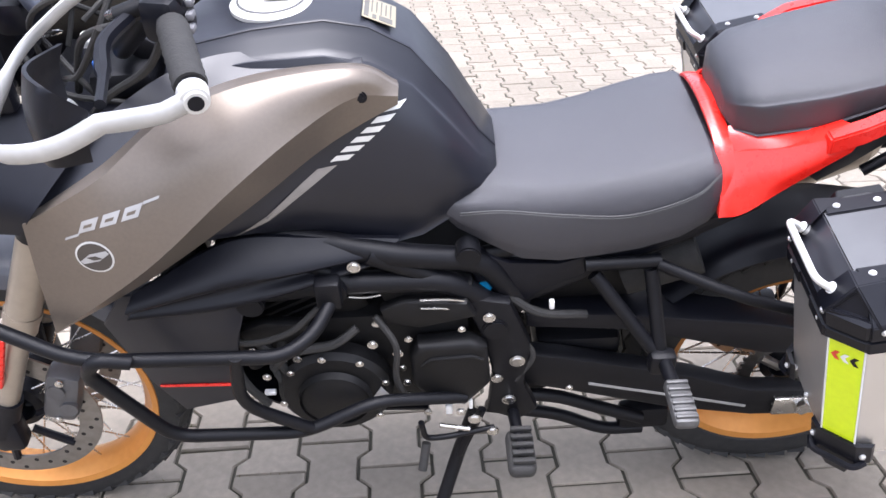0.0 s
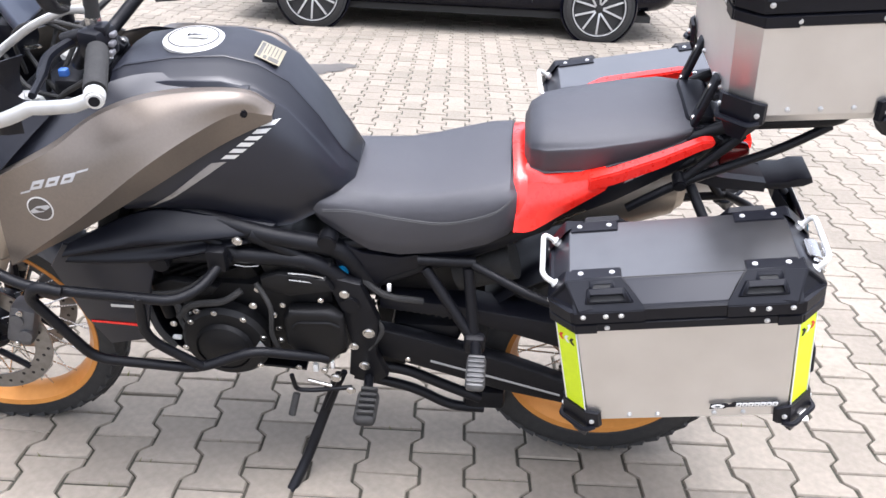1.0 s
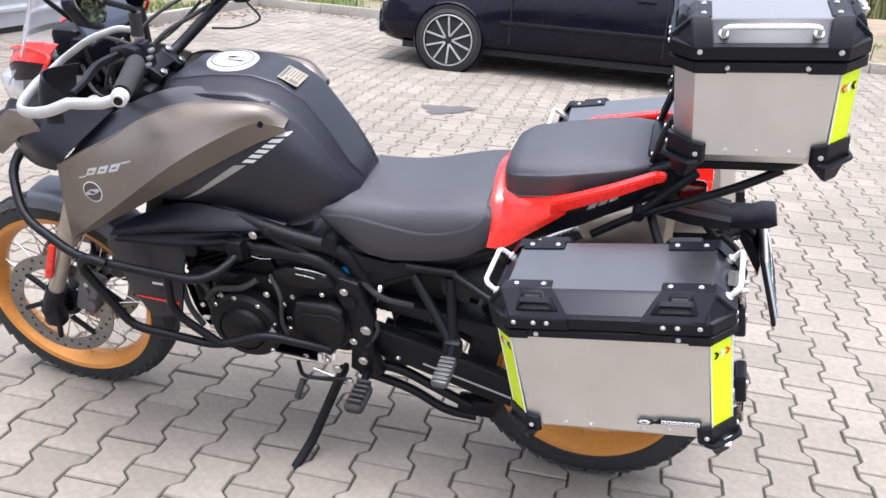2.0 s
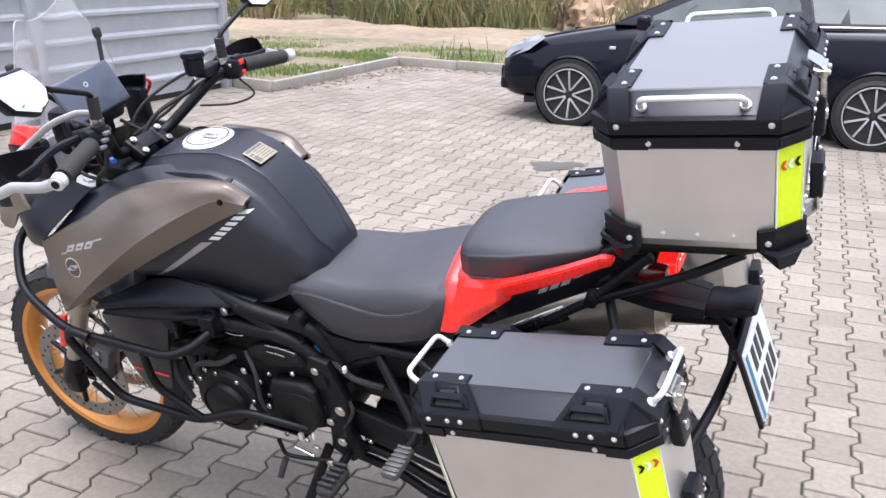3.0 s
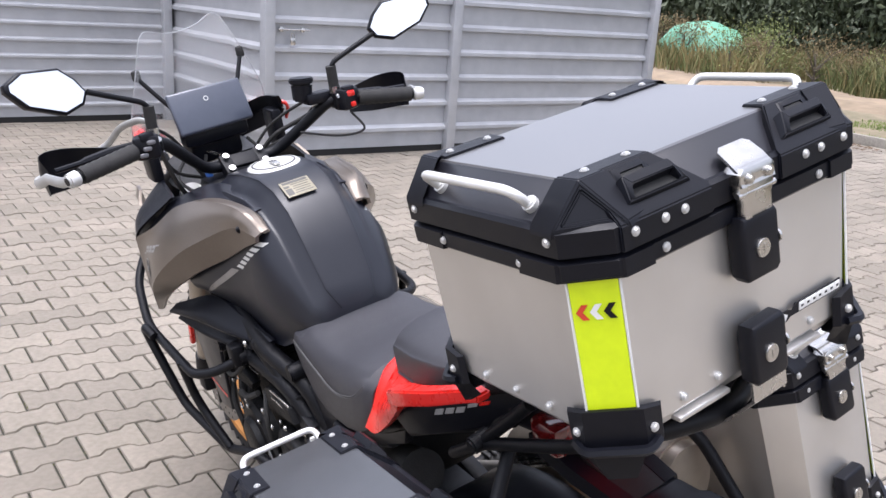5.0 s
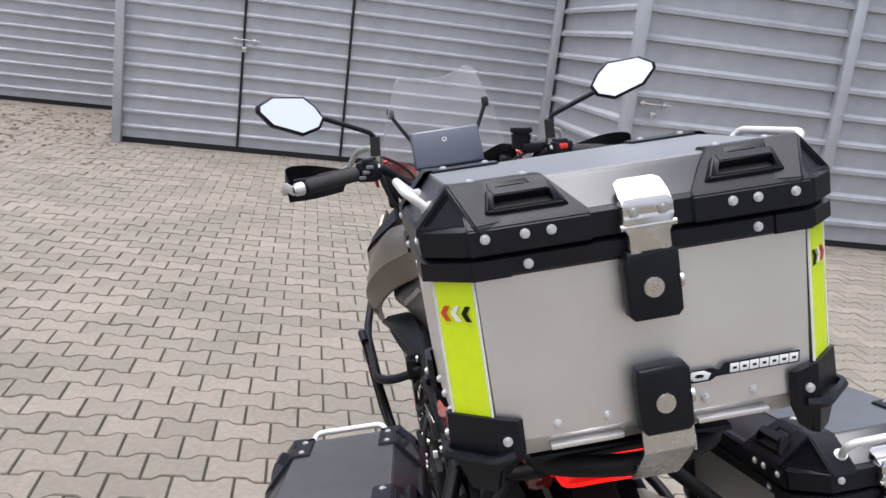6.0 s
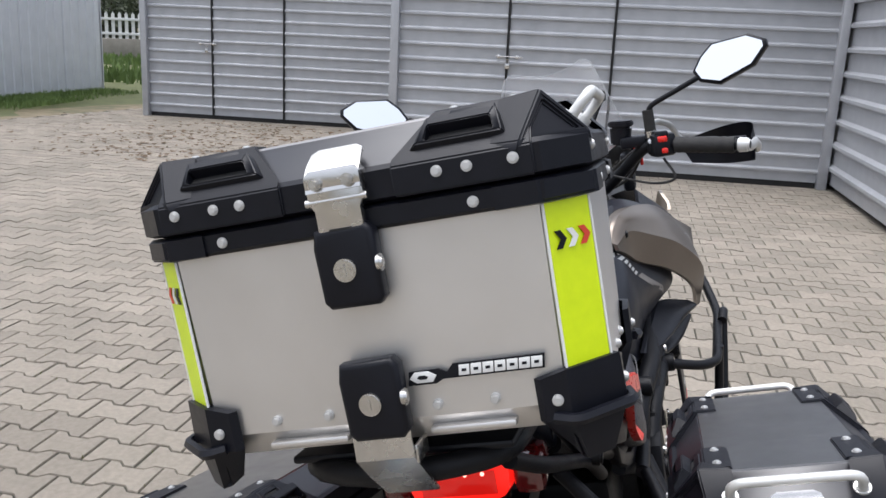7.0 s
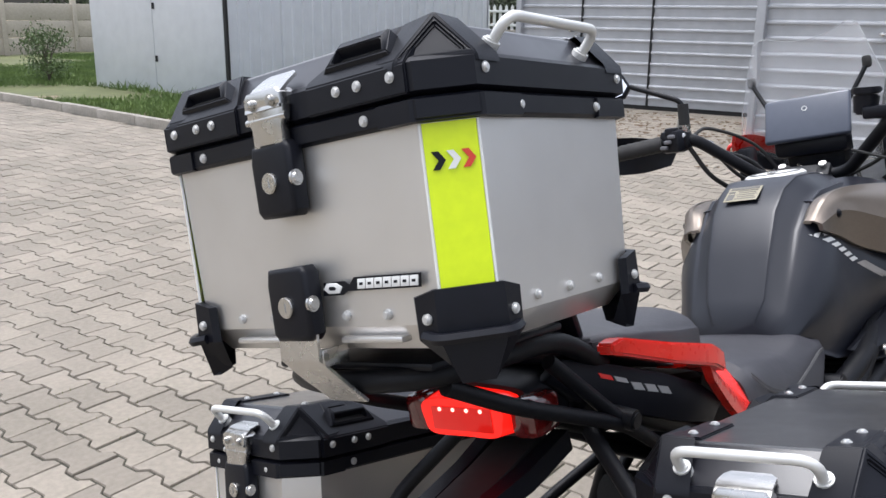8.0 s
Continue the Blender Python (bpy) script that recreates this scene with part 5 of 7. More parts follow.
    # a slanted word mark drawn as plain blocks
    for k in range(3):
        bx, bz = -0.384 + 0.031 * k, 0.877 + 0.0082 * k
        lay("decal_block", [(bx, bz), (bx + 0.024, bz + 0.0062), (bx + 0.033, bz + 0.0235), (bx + 0.009, bz + 0.0173)], M_decal, 0.0010)
        lay("decal_gap", [(bx + 0.0085, bz + 0.0075), (bx + 0.0205, bz + 0.0105), (bx + 0.0230, bz + 0.0150), (bx + 0.0110, bz + 0.0120)], M_bronze, 0.0015)
    lay("decal_block", [(-0.404, 0.868), (-0.384, 0.874), (-0.382, 0.878), (-0.402, 0.872)], M_decal, 0.0010)
    lay("decal_block", [(-0.290, 0.914), (-0.268, 0.920), (-0.266, 0.924), (-0.288, 0.918)], M_decal, 0.0010)

# ---- seats
def seat_half(zb, w, zt, soft=0.5):
    return [(0.0, zb), (w * 0.86, zb), (w * 0.99, zb + 0.014), (w, zb + (zt - zb) * 0.42), (w * 0.95, zb + (zt - zb) * 0.70), (w * 0.84, zt - 0.015), (w * 0.70, zt - 0.006), (w * 0.35, zt - 0.001), (0.0, zt)]


SEAT = [(0.085, 0.755, 0.112, 0.785), (0.12, 0.728, 0.132, 0.798), (0.17, 0.700, 0.142, 0.806), (0.22, 0.672, 0.147, 0.805), (0.28, 0.668, 0.152, 0.806), (0.34, 0.680, 0.158, 0.816), (0.40, 0.695, 0.164, 0.831), (0.46, 0.716, 0.166, 0.846), (0.50, 0.738, 0.160, 0.853), (0.515, 0.752, 0.150, 0.845)]
M_thread = stuff("grey_thread", (0.085, 0.085, 0.085), None, 0.8)
seat = part("rider_seat", loft([section(r[0], seat_half(r[1], r[2], r[3])) for r in SEAT]), M_seat, bike, "black stitched rider seat")
for s in (-1, 1):
    for drop in (0.0, 0.0045):
        part("stitching", sweep(crom([(0.125, s * 0.1335, 0.765 - drop), (0.19, s * 0.1455, 0.775 - drop), (0.28, s * 0.1535, 0.768 - drop), (0.38, s * 0.1625, 0.768 - drop), (0.47, s * 0.1655, 0.800 - drop), (0.508, s * 0.156, 0.832 - drop)], 8), 0.0010, 5), M_thread, seat)
PILL = [(0.526, 0.872, 0.060, 0.896, 0.906), (0.537, 0.862, 0.092, 0.908, 0.928), (0.566, 0.863, 0.114, 0.916, 0.945), (0.65, 0.880, 0.126, 0.933, 0.961), (0.73, 0.910, 0.128, 0.952, 0.972), (0.79, 0.936, 0.122, 0.964, 0.976), (0.83, 0.948, 0.106, 0.968, 0.974), (0.848, 0.956, 0.078, 0.965, 0.967)]
def pillion_half(zb, w, zc, zt):
    return [(0.0, zb), (w * 0.92, zb), (w * 0.985, zb + 0.004), (w, zb + 0.012), (w, zc - 0.006), (w * 0.97, zc), (w * 0.88, zc + (zt - zc) * 0.40), (w * 0.70, zc + (zt - zc) * 0.75), (w * 0.4, zt - 0.001), (0.0, zt)]


part("pillion_seat", loft([section(r[0], pillion_half(*r[1:])) for r in PILL]), M_seat, bike, "black padded pillion seat")

# ---- tail
def fin(x, z):
    return max(0.0, x - 0.64) * 0.30


for s in (-1, 1):
    flank = [((0.522, 0.112, 0.834), (0.550, 0.123, 0.846), (0.600, 0.143, 0.862), (0.690, 0.178, 0.907)),
             ((0.515, 0.146, 0.796), (0.548, 0.153, 0.806), (0.600, 0.166, 0.833), (0.684, 0.179, 0.891)),
             ((0.511, 0.169, 0.759), (0.548, 0.168, 0.764), (0.606, 0.168, 0.810), (0.676, 0.178, 0.873))]
    red = part("tail_panel", patch([[(x, s * y, z) for x, y, z in r] for r in flank], 6, 0.012, (0, -s, 0)), M_red, bike, "glossy red tail panel")
    rail = [[(x, s * y, z) for y, z in ((w0, z0), (w1, z0), (w1, z1), (w0, z1))] for x, w0, w1, z0, z1 in ((0.645, 0.150, 0.176, 0.866, 0.894), (0.690, 0.158, 0.185, 0.889, 0.917), (0.770, 0.146, 0.172, 0.920, 0.945), (0.845, 0.128, 0.152, 0.951, 0.972), (0.866, 0.126, 0.148, 0.958, 0.970))]
    if s > 0:
        rail = [[(x, y + 0.006, z + 0.009 * max(0.0, 0.80 - x) / 0.15) for x, y, z in r] for r in rail]
    bm = loft(rail if s < 0 else [r[::-1] for r in rail])
    bmesh.ops.bevel(bm, geom=bm.edges[:], offset=0.003, segments=2, affect="EDGES", clamp_overlap=True)
    part("grab_fin", bm, M_red, red)
    part("seat_lip", patch([[(x, s * y, z) for x, y, z in r] for r in (((0.530, 0.084, 0.866), (0.600, 0.096, 0.874), (0.674, 0.100, 0.892)), ((0.530, 0.098, 0.857), (0.600, 0.120, 0.868), (0.678, 0.128, 0.894)), ((0.530, 0.114, 0.835), (0.600, 0.143, 0.861), (0.690, 0.162, 0.904)))], 5, 0.006, (0, 0, -1)), M_red, red)
    under = part("tail_underpanel", slab([(0.62, 0.830), (0.66, 0.862), (0.72, 0.894), (0.79, 0.924), (0.87, 0.954), (0.90, 0.935), (0.86, 0.900), (0.78, 0.860), (0.70, 0.824), (0.65, 0.808)], s * 0.152 - 0.008, s * 0.152 + 0.008, 0.004, shift=lambda x, z: -s * fin(x, z)), M_black, bike)
    for k in range(3):
        x0, z0 = 0.716 + 0.021 * k, 0.866 + 0.0085 * k
        part("decal_block", slab([(x0, z0), (x0 + 0.016, z0 + 0.006), (x0 + 0.021, z0 + 0.017), (x0 + 0.005, z0 + 0.011)], s * 0.1606 - 0.0006, s * 0.1606 + 0.0006, shift=lambda x, z: -s * fin(x, z)), M_decal, under)
    part("decal_block", slab([(0.782, 0.899), (0.800, 0.907), (0.803, 0.914), (0.785, 0.906)], s * 0.1606 - 0.0006, s * 0.1606 + 0.0006, shift=lambda x, z: -s * fin(x, z)), M_decal, under)
    part("decal_block", slab([(0.804, 0.909), (0.822, 0.917), (0.825, 0.924), (0.807, 0.916)], s * 0.1606 - 0.0006, s * 0.1606 + 0.0006, shift=lambda x, z: -s * fin(x, z)), M_red, under)
    # seat rail cover
    part("rail_cover", slab([(0.13, 0.700), (0.20, 0.662), (0.28, 0.655), (0.44, 0.700), (0.525, 0.738), (0.60, 0.782), (0.585, 0.745), (0.50, 0.700), (0.33, 0.632), (0.255, 0.598), (0.21, 0.560), (0.17, 0.545), (0.15, 0.60)], s * 0.128 - 0.010, s * 0.128 + 0.010, 0.005), M_black, bike)
    part("frame_screw", join(cyl((0.159, s * 0.130, 0.612), (0.159, s * 0.142, 0.612), 0.013, n=18, bevel=0.002), cyl((0.159, s * 0.139, 0.612), (0.159, s * 0.1435, 0.612), 0.006, n=6)), M_blue, bike, "blue anodised screw")
part("seat_collar", patch([[(x0 + 0.004, -0.146 + k, 0.794 + k), (x0 + 0.002, -0.124 + k, 0.828), (x0, -0.088 + k, 0.856), (x0 - 0.004, 0.0, 0.870 - k), (x0, 0.088 - k, 0.856), (x0 + 0.002, 0.124 - k, 0.828), (x0 + 0.004, 0.146 - k, 0.794 + k)] for x0, k in ((0.506, -0.004), (0.517, -0.008), (0.533, -0.004))], 5, 0.006, (0, 0, -1)), M_red, bike, "glossy red collar behind the rider seat")
part("tail_core", loft([section(0.545, [(0, 0.800), (0.08, 0.805), (0.092, 0.845), (0, 0.855)]), section(0.70, [(0, 0.838), (0.085, 0.842), (0.098, 0.880), (0, 0.886)]), section(0.86, [(0, 0.885), (0.08, 0.890), (0.09, 0.93), (0, 0.935)])]), M_black, bike)
tail = part("tail_unit", loft([section(0.80, [(0, 0.86), (0.07, 0.865), (0.085, 0.90), (0.075, 0.935), (0, 0.945)]), section(0.90, [(0, 0.872), (0.06, 0.876), (0.080, 0.905), (0.07, 0.940), (0, 0.948)]), section(0.925, [(0, 0.876), (0.056, 0.880), (0.070, 0.902), (0.066, 0.932), (0, 0.940)])]), M_black, bike)
lamp = part("tail_lamp", loft([section(0.916, [(0, 0.880), (0.048, 0.881), (0.060, 0.900), (0.060, 0.928), (0, 0.936)]), section(0.958, [(0, 0.886), (0.046, 0.887), (0.057, 0.902), (0.055, 0.925), (0, 0.931)])]), M_tail, bike, "lit red tail lamp")
part("lamp_lens", box((0.9575, 0.0, 0.906), (0.004, 0.088, 0.028), 0.001), M_tailin, lamp, "darker red inner lens")
for k in range(4):
    part("lamp_dot", cyl((0.955, -0.030 + 0.020 * k, 0.917), (0.9605, -0.030 + 0.020 * k, 0.917), 0.0024, n=10), M_taildot, lamp)
for s in (-1, 1):
    part("lamp_side", box((0.922, s * 0.078, 0.906), (0.056, 0.036, 0.046), 0.010), M_redlens, lamp, "dark smoked lamp end")
# number plate carrier with a plate whose characters are plain bars
part("plate_arm", loft([[(1.035, y, z) for y, z in ((-0.03, 0.775), (0.03, 0.775), (0.03, 0.805), (-0.03, 0.805))], [(1.085, y, z) for y, z in ((-0.05, 0.70), (0.05, 0.70), (0.05, 0.75), (-0.05, 0.75))]]), M_black, bike)
hood = part("plate_hood", slab([(1.000, 0.817), (1.020, 0.823), (1.052, 0.825), (1.070, 0.835), (1.098, 0.837), (1.103, 0.826), (1.086, 0.816), (1.030, 0.805), (1.002, 0.807)], -0.044, 0.044, 0.004), M_black, bike, "black mudguard tip over the plate")
for s in (-1, 1):
    part("hood_arm", loft([[(x, s * y + dy, z + dz) for dy, dz in ((-0.013, -h), (0.013, -h), (0.011, h), (-0.011, h))] for x, y, z, h in ((0.84, 0.050, 0.845, 0.012), (0.92, 0.044, 0.824, 0.012), (1.010, 0.036, 0.813, 0.010))]), M_black, hood)
part("hood_core", slab([(0.84, 0.858), (0.93, 0.836), (1.01, 0.822), (1.01, 0.808), (0.93, 0.814), (0.84, 0.838)], -0.030, 0.030, 0.005), M_dark, hood)
for s in (-1, 1):
    part("plate_lamp_stalk", cyl((1.045, s * 0.020, 0.800), (1.062, s * 0.020, 0.786), 0.008, n=10), M_black, hood)
plate = part("number_plate", box((0, 0, 0), (0.008, 0.19, 0.155), 0.004), M_white, bike, "white number plate in a black holder")
plate.matrix_basis = pose(1.112, 0.0, 0.695, 0, -18, 0)
part("plate_holder", box((-0.006, 0, 0.004), (0.010, 0.208, 0.185), 0.004), M_black, plate)
part("country_band", box((0.0046, -0.086, 0.0), (0.001, 0.014, 0.14)), M_blue, plate)
for z, n in ((0.036, 3), (-0.036, 4)):
    for k in range(n):
        part("plate_bar", box((0.0046, -0.045 + 0.036 * k, z), (0.001, 0.024, 0.050), 0.0003), stuff("plate_ink", (0.03, 0.03, 0.03), None, 0.6), plate)
part("rear_hugger", patch([[(RX + (RR + 0.03) * math.cos(radians(d)), y, RZ + (RR + 0.03 - (0.03 if abs(y) > 0.08 else 0)) * math.sin(radians(d))) for d in (70, 95, 120, 145)] for y in (-0.09, -0.06, 0, 0.06, 0.09)], 4, 0.004, (0, 0, -1)), M_black, bike)

# ---- frame, engine, swingarm
def bar(nm, pts, r=0.016, mt=None, par=None, lb="", fr=0.04):
    return part(nm, sweep(fillet(pts, fr), r, 12), mt or M_frame, par or bike, lb)


for s in (-1, 1):
    bar("frame_tube", [(-0.34, s * 0.05, 0.92), (-0.20, s * 0.15, 0.77), (0.02, s * 0.165, 0.715), (0.16, s * 0.135, 0.67), (0.22, s * 0.125, 0.56)], 0.020)
    bar("frame_tube", [(-0.26, s * 0.17, 0.655), (-0.06, s * 0.175, 0.672), (0.10, s * 0.16, 0.655), (0.19, s * 0.14, 0.56)], 0.019)
    bar("frame_tube", [(-0.19, s * 0.16, 0.765), (-0.05, s * 0.178, 0.67)], 0.015)
    bar("frame_tube", [(-0.02, s * 0.172, 0.725), (0.14, s * 0.15, 0.62)], 0.015)
    bar("frame_tube", [(-0.36, s * 0.06, 0.86), (-0.27, s * 0.13, 0.62), (-0.24, s * 0.14, 0.46)], 0.017)
    bar("subframe_tube", [(0.16, s * 0.12, 0.67), (0.52, s * 0.125, 0.735), (0.85, s * 0.09, 0.90)], 0.013)
    bar("subframe_tube", [(0.20, s * 0.12, 0.56), (0.50, s * 0.12, 0.70)], 0.012)
    part("pivot_plate", slab([(0.12, 0.62), (0.20, 0.60), (0.235, 0.50), (0.225, 0.40), (0.25, 0.33), (0.215, 0.30), (0.16, 0.33), (0.17, 0.43), (0.155, 0.52)], s * 0.155 - 0.014, s * 0.155 + 0.014, 0.006), M_frame, bike)
    for x, z, r in ((0.212, 0.466, 0.013), (0.198, 0.365, 0.012), (0.177, 0.424, 0.010), (0.165, 0.575, 0.010), (-0.04, 0.718, 0.010)):
        part("frame_bolt", rivet((x, s * (0.172 if x > 0 else 0.192), z), (0, s, 0), r * 0.85), M_steel, bike, "bright frame bolt")
    part("frame_boss", cyl((0.135, s * 0.13, 0.70), (0.135, s * 0.165, 0.70), 0.020, n=18, bevel=0.003), M_frame, bike)
    part("frame_boss", cyl((0.175, s * 0.13, 0.545), (0.175, s * 0.175, 0.545), 0.022, n=18, bevel=0.003), M_frame, bike)
core = part("engine", box((-0.03, 0, 0.46), (0.34, 0.30, 0.22), 0.03), M_engine, bike, "black twin-cylinder engine")
part("cylinder_block", box((-0.16, 0, 0.60), (0.22, 0.26, 0.22), 0.03, m=pose(0, 0, 0, 0, -25, 0)), M_engine, core)
part("oil_sump", box((0.02, 0, 0.345), (0.26, 0.2, 0.08), 0.03), M_engine, core)
part("gearbox", box((0.10, 0, 0.53), (0.2, 0.24, 0.14), 0.03), M_engine, core)
for s in (-1, 1):
    part("crankcase_cover", join(lathe([(0.0, -0.030), (0.052, -0.030), (0.060, -0.024), (0.062, -0.016), (0.088, -0.014), (0.098, -0.004), (0.100, 0.02)], 44, closed=False), lathe([(0.064, -0.018), (0.060, -0.030), (0.057, -0.018)], 44)), M_engine, core, "round engine cover").matrix_basis = pose(-0.102, s * 0.190, 0.438, 0, 0, 0 if s < 0 else 180)
    part("sprocket_cover", slab([(0.045, 0.535), (0.13, 0.54), (0.16, 0.52), (0.165, 0.435), (0.12, 0.378), (0.06, 0.395), (0.03, 0.44), (0.03, 0.51)], s * 0.175 - 0.02, s * 0.175 + 0.02, 0.012, seg=3), M_engine, core)
    part("cover_crease", sweep([(0.05, s * 0.194, 0.492), (0.065, s * 0.196, 0.508), (0.135, s * 0.196, 0.512), (0.152, s * 0.194, 0.500)], 0.004, 6), M_engine, core)
    spots = [(-0.102 + 0.092 * math.cos(a), s * 0.205, 0.438 + 0.092 * math.sin(a)) for a in (0.3, 1.0, 1.7, 2.4, 3.3, 4.1, 5.6)]
    for p in spots + [(0.03, s * 0.178, 0.54), (0.015, s * 0.178, 0.47), (0.02, s * 0.178, 0.40), (-0.02, s * 0.178, 0.58), (-0.18, s * 0.178, 0.50)]:
        part("case_screw", rivet(p, (0, s, 0), 0.0055), M_steel, core)
    for k in range(6):
        if s < 0:
            part("cylinder_fin", box((-0.165 + 0.01 * k, 0, 0.56 + 0.022 * k), (0.225, 0.285, 0.006), 0.002, m=pose(0, 0, 0, 0, -25, 0)), M_engine, core)
    part("side_cover", slab([(-0.02, 0.66), (0.14, 0.645), (0.15, 0.60), (0.10, 0.575), (0.0, 0.60)], s * 0.15 - 0.015, s * 0.15 + 0.015, 0.008), M_engine, core)
for k in range(3):
    part("hose", sweep(crom([(-0.24 + 0.03 * k, -0.165, 0.56), (-0.19, -0.19, 0.52 - 0.05 * k), (-0.16 + 0.02 * k, -0.185, 0.42)], 6), 0.008, 8), M_rubber, core)
# small fasteners, plugs, leads and brackets round the engine
for x, z, r in ((-0.27, 0.543, 5), (-0.225, 0.55, 5), (-0.213, 0.484, 6), (-0.155, 0.524, 6), (-0.028, 0.55, 7), (0.012, 0.526, 7), (0.022, 0.453, 6), (0.119, 0.576, 5), (0.053, 0.371, 6), (0.111, 0.366, 7), (0.167, 0.307, 9), (0.11, 0.307, 6), (0.135, 0.345, 10), (0.30, 0.418, 5)):
    part("engine_bolt", rivet((x, -0.196, z), (0, -1, 0), r * 0.001), M_steel, core)
for x, z, w, h in ((-0.276, 0.494, 0.010, 0.022), (-0.216, 0.436, 0.020, 0.008), (0.09, 0.368, 0.012, 0.022), (0.129, 0.379, 0.007, 0.020), (0.264, 0.615, 0.008, 0.016)):
    part("pale_plug", box((x, -0.188, z), (w, 0.010, h), 0.002), M_white, core, "pale plastic cable plug")
part("warning_triangle", slab([(-0.036, 0.434), (-0.008, 0.434), (-0.022, 0.458)], -0.2085, -0.2065), M_decal, core, "small pale triangular sticker")
for k, pts in enumerate((((-0.30, -0.17, 0.60), (-0.24, -0.20, 0.575), (-0.16, -0.205, 0.595), (-0.10, -0.19, 0.64)), ((-0.27, -0.18, 0.56), (-0.25, -0.20, 0.48), (-0.22, -0.20, 0.42)), ((-0.02, -0.18, 0.60), (0.01, -0.20, 0.55), (0.005, -0.20, 0.47), (0.02, -0.19, 0.40)), ((0.19, -0.14, 0.60), (0.25, -0.15, 0.56), (0.33, -0.145, 0.545)), ((0.20, -0.15, 0.52), (0.24, -0.16, 0.47), (0.21, -0.165, 0.41)), ((-0.05, -0.19, 0.585), (-0.09, -0.205, 0.565), (-0.16, -0.20, 0.545), (-0.20, -0.19, 0.50)))):
    part("hose", sweep(crom(pts, 7), 0.0075 if k % 2 else 0.0055, 8), M_rubber, core)
part("ignition_cover", slab([(-0.215, 0.545), (-0.12, 0.560), (-0.10, 0.585), (-0.20, 0.600), (-0.25, 0.580)], -0.185, -0.160, 0.008), M_engine, core)
part("airbox_cover", slab([(0.03, 0.632), (0.13, 0.622), (0.145, 0.590), (0.05, 0.570), (-0.005, 0.585), (-0.01, 0.615)], -0.186, -0.160, 0.008), M_engine, core)
for k in range(2):
    part("steel_line", sweep(crom([(0.055, -0.19, 0.640 - 0.018 * k), (0.095, -0.185, 0.634 - 0.020 * k), (0.125, -0.178, 0.622 - 0.022 * k)], 5), 0.0022, 6), M_steel, core, "thin bright metal line")
part("steel_line", sweep(crom([(-0.055, -0.19, 0.655), (-0.03, -0.19, 0.652), (-0.005, -0.188, 0.654)], 5), 0.0020, 6), M_steel, core)
part("linkage_clamp", box((-0.082, -0.205, 0.682), (0.040, 0.030, 0.052), 0.006), M_frame, bike)
part("battery_box", box((0.33, 0, 0.585), (0.20, 0.18, 0.12), 0.015), M_engine, bike)
part("brake_canister", sweep([(0.40, -0.075, 0.575), (0.52, -0.085, 0.625)], 0.042, 18), M_rubber, bike)
part("radiator", box((-0.335, 0, 0.66), (0.045, 0.34, 0.30), 0.008, m=pose(0, 0, 0, 0, 18, 0)), M_dark, bike)
part("skid_plate", patch([[(-0.30, y, 0.50), (-0.27, y, 0.38), (-0.18, y, 0.315), (0.05, y, 0.295)] for y in (-0.13, -0.06, 0.06, 0.13)], 5, 0.006, (0, 0, 1)), M_black, bike)

for s in (-1, 1):
    arm = part("swingarm", slab([(0.21, 0.452), (0.30, 0.432), (0.40, 0.405), (0.53, 0.366), (0.65, 0.318), (0.775, 0.308), (0.79, 0.240), (0.66, 0.244), (0.50, 0.278), (0.38, 0.318), (0.28, 0.350), (0.20, 0.375)], s * 0.122 - 0.020, s * 0.122 + 0.020, 0.010), M_frame, bike)
    part("swingarm_line", slab([(0.345, 0.366), (0.52, 0.316), (0.645, 0.279), (0.645, 0.273), (0.52, 0.310), (0.345, 0.360)], s * 0.1425 - 0.0006, s * 0.1425 + 0.0006), M_decal, arm)
    part("axle_block", join(box((0.735, s * 0.146, 0.278), (0.085, 0.012, 0.045), 0.004), cyl((RX, s * 0.14, RZ - 0.008), (RX, s * 0.164, RZ - 0.008), 0.016, n=6)), M_steel, arm, "steel axle adjuster")
part("chain_guard", slab([(0.23, 0.532), (0.40, 0.520), (0.64, 0.480), (0.80, 0.440), (0.845, 0.390), (0.66, 0.402), (0.52, 0.446), (0.40, 0.482), (0.23, 0.500)], -0.128, -0.055, 0.008), M_black, bike)
part("swingarm_bridge", box((0.33, 0, 0.405), (0.16, 0.20, 0.06), 0.02), M_frame, bike)
for s in (-1, 1):
    bar("linkage_rod", [(0.18, s * 0.125, 0.320), (0.28, s * 0.12, 0.312), (0.37, s * 0.115, 0.262), (0.46, s * 0.11, 0.215)], 0.013)
    bar("linkage_rod", [(0.16, s * 0.105, 0.268), (0.30, s * 0.10, 0.228), (0.39, s * 0.10, 0.172), (0.47, s * 0.09, 0.160)], 0.0125)
    part("link_plate", slab([(0.19, 0.335), (0.25, 0.330), (0.28, 0.290), (0.24, 0.268), (0.20, 0.285)], s * 0.075 - 0.01, s * 0.075 + 0.01, 0.005), M_frame, bike)
    part("link_bolt", rivet((0.26, s * 0.086, 0.275), (0, s, 0), 0.009), M_steel, bike)
    part("link_bolt", rivet((0.215, s * 0.086, 0.305), (0, s, 0), 0.007), M_steel, bike)
part("chain_guide", box((0.47, -0.088, 0.20), (0.10, 0.035, 0.06), 0.012), M_frame, bike)
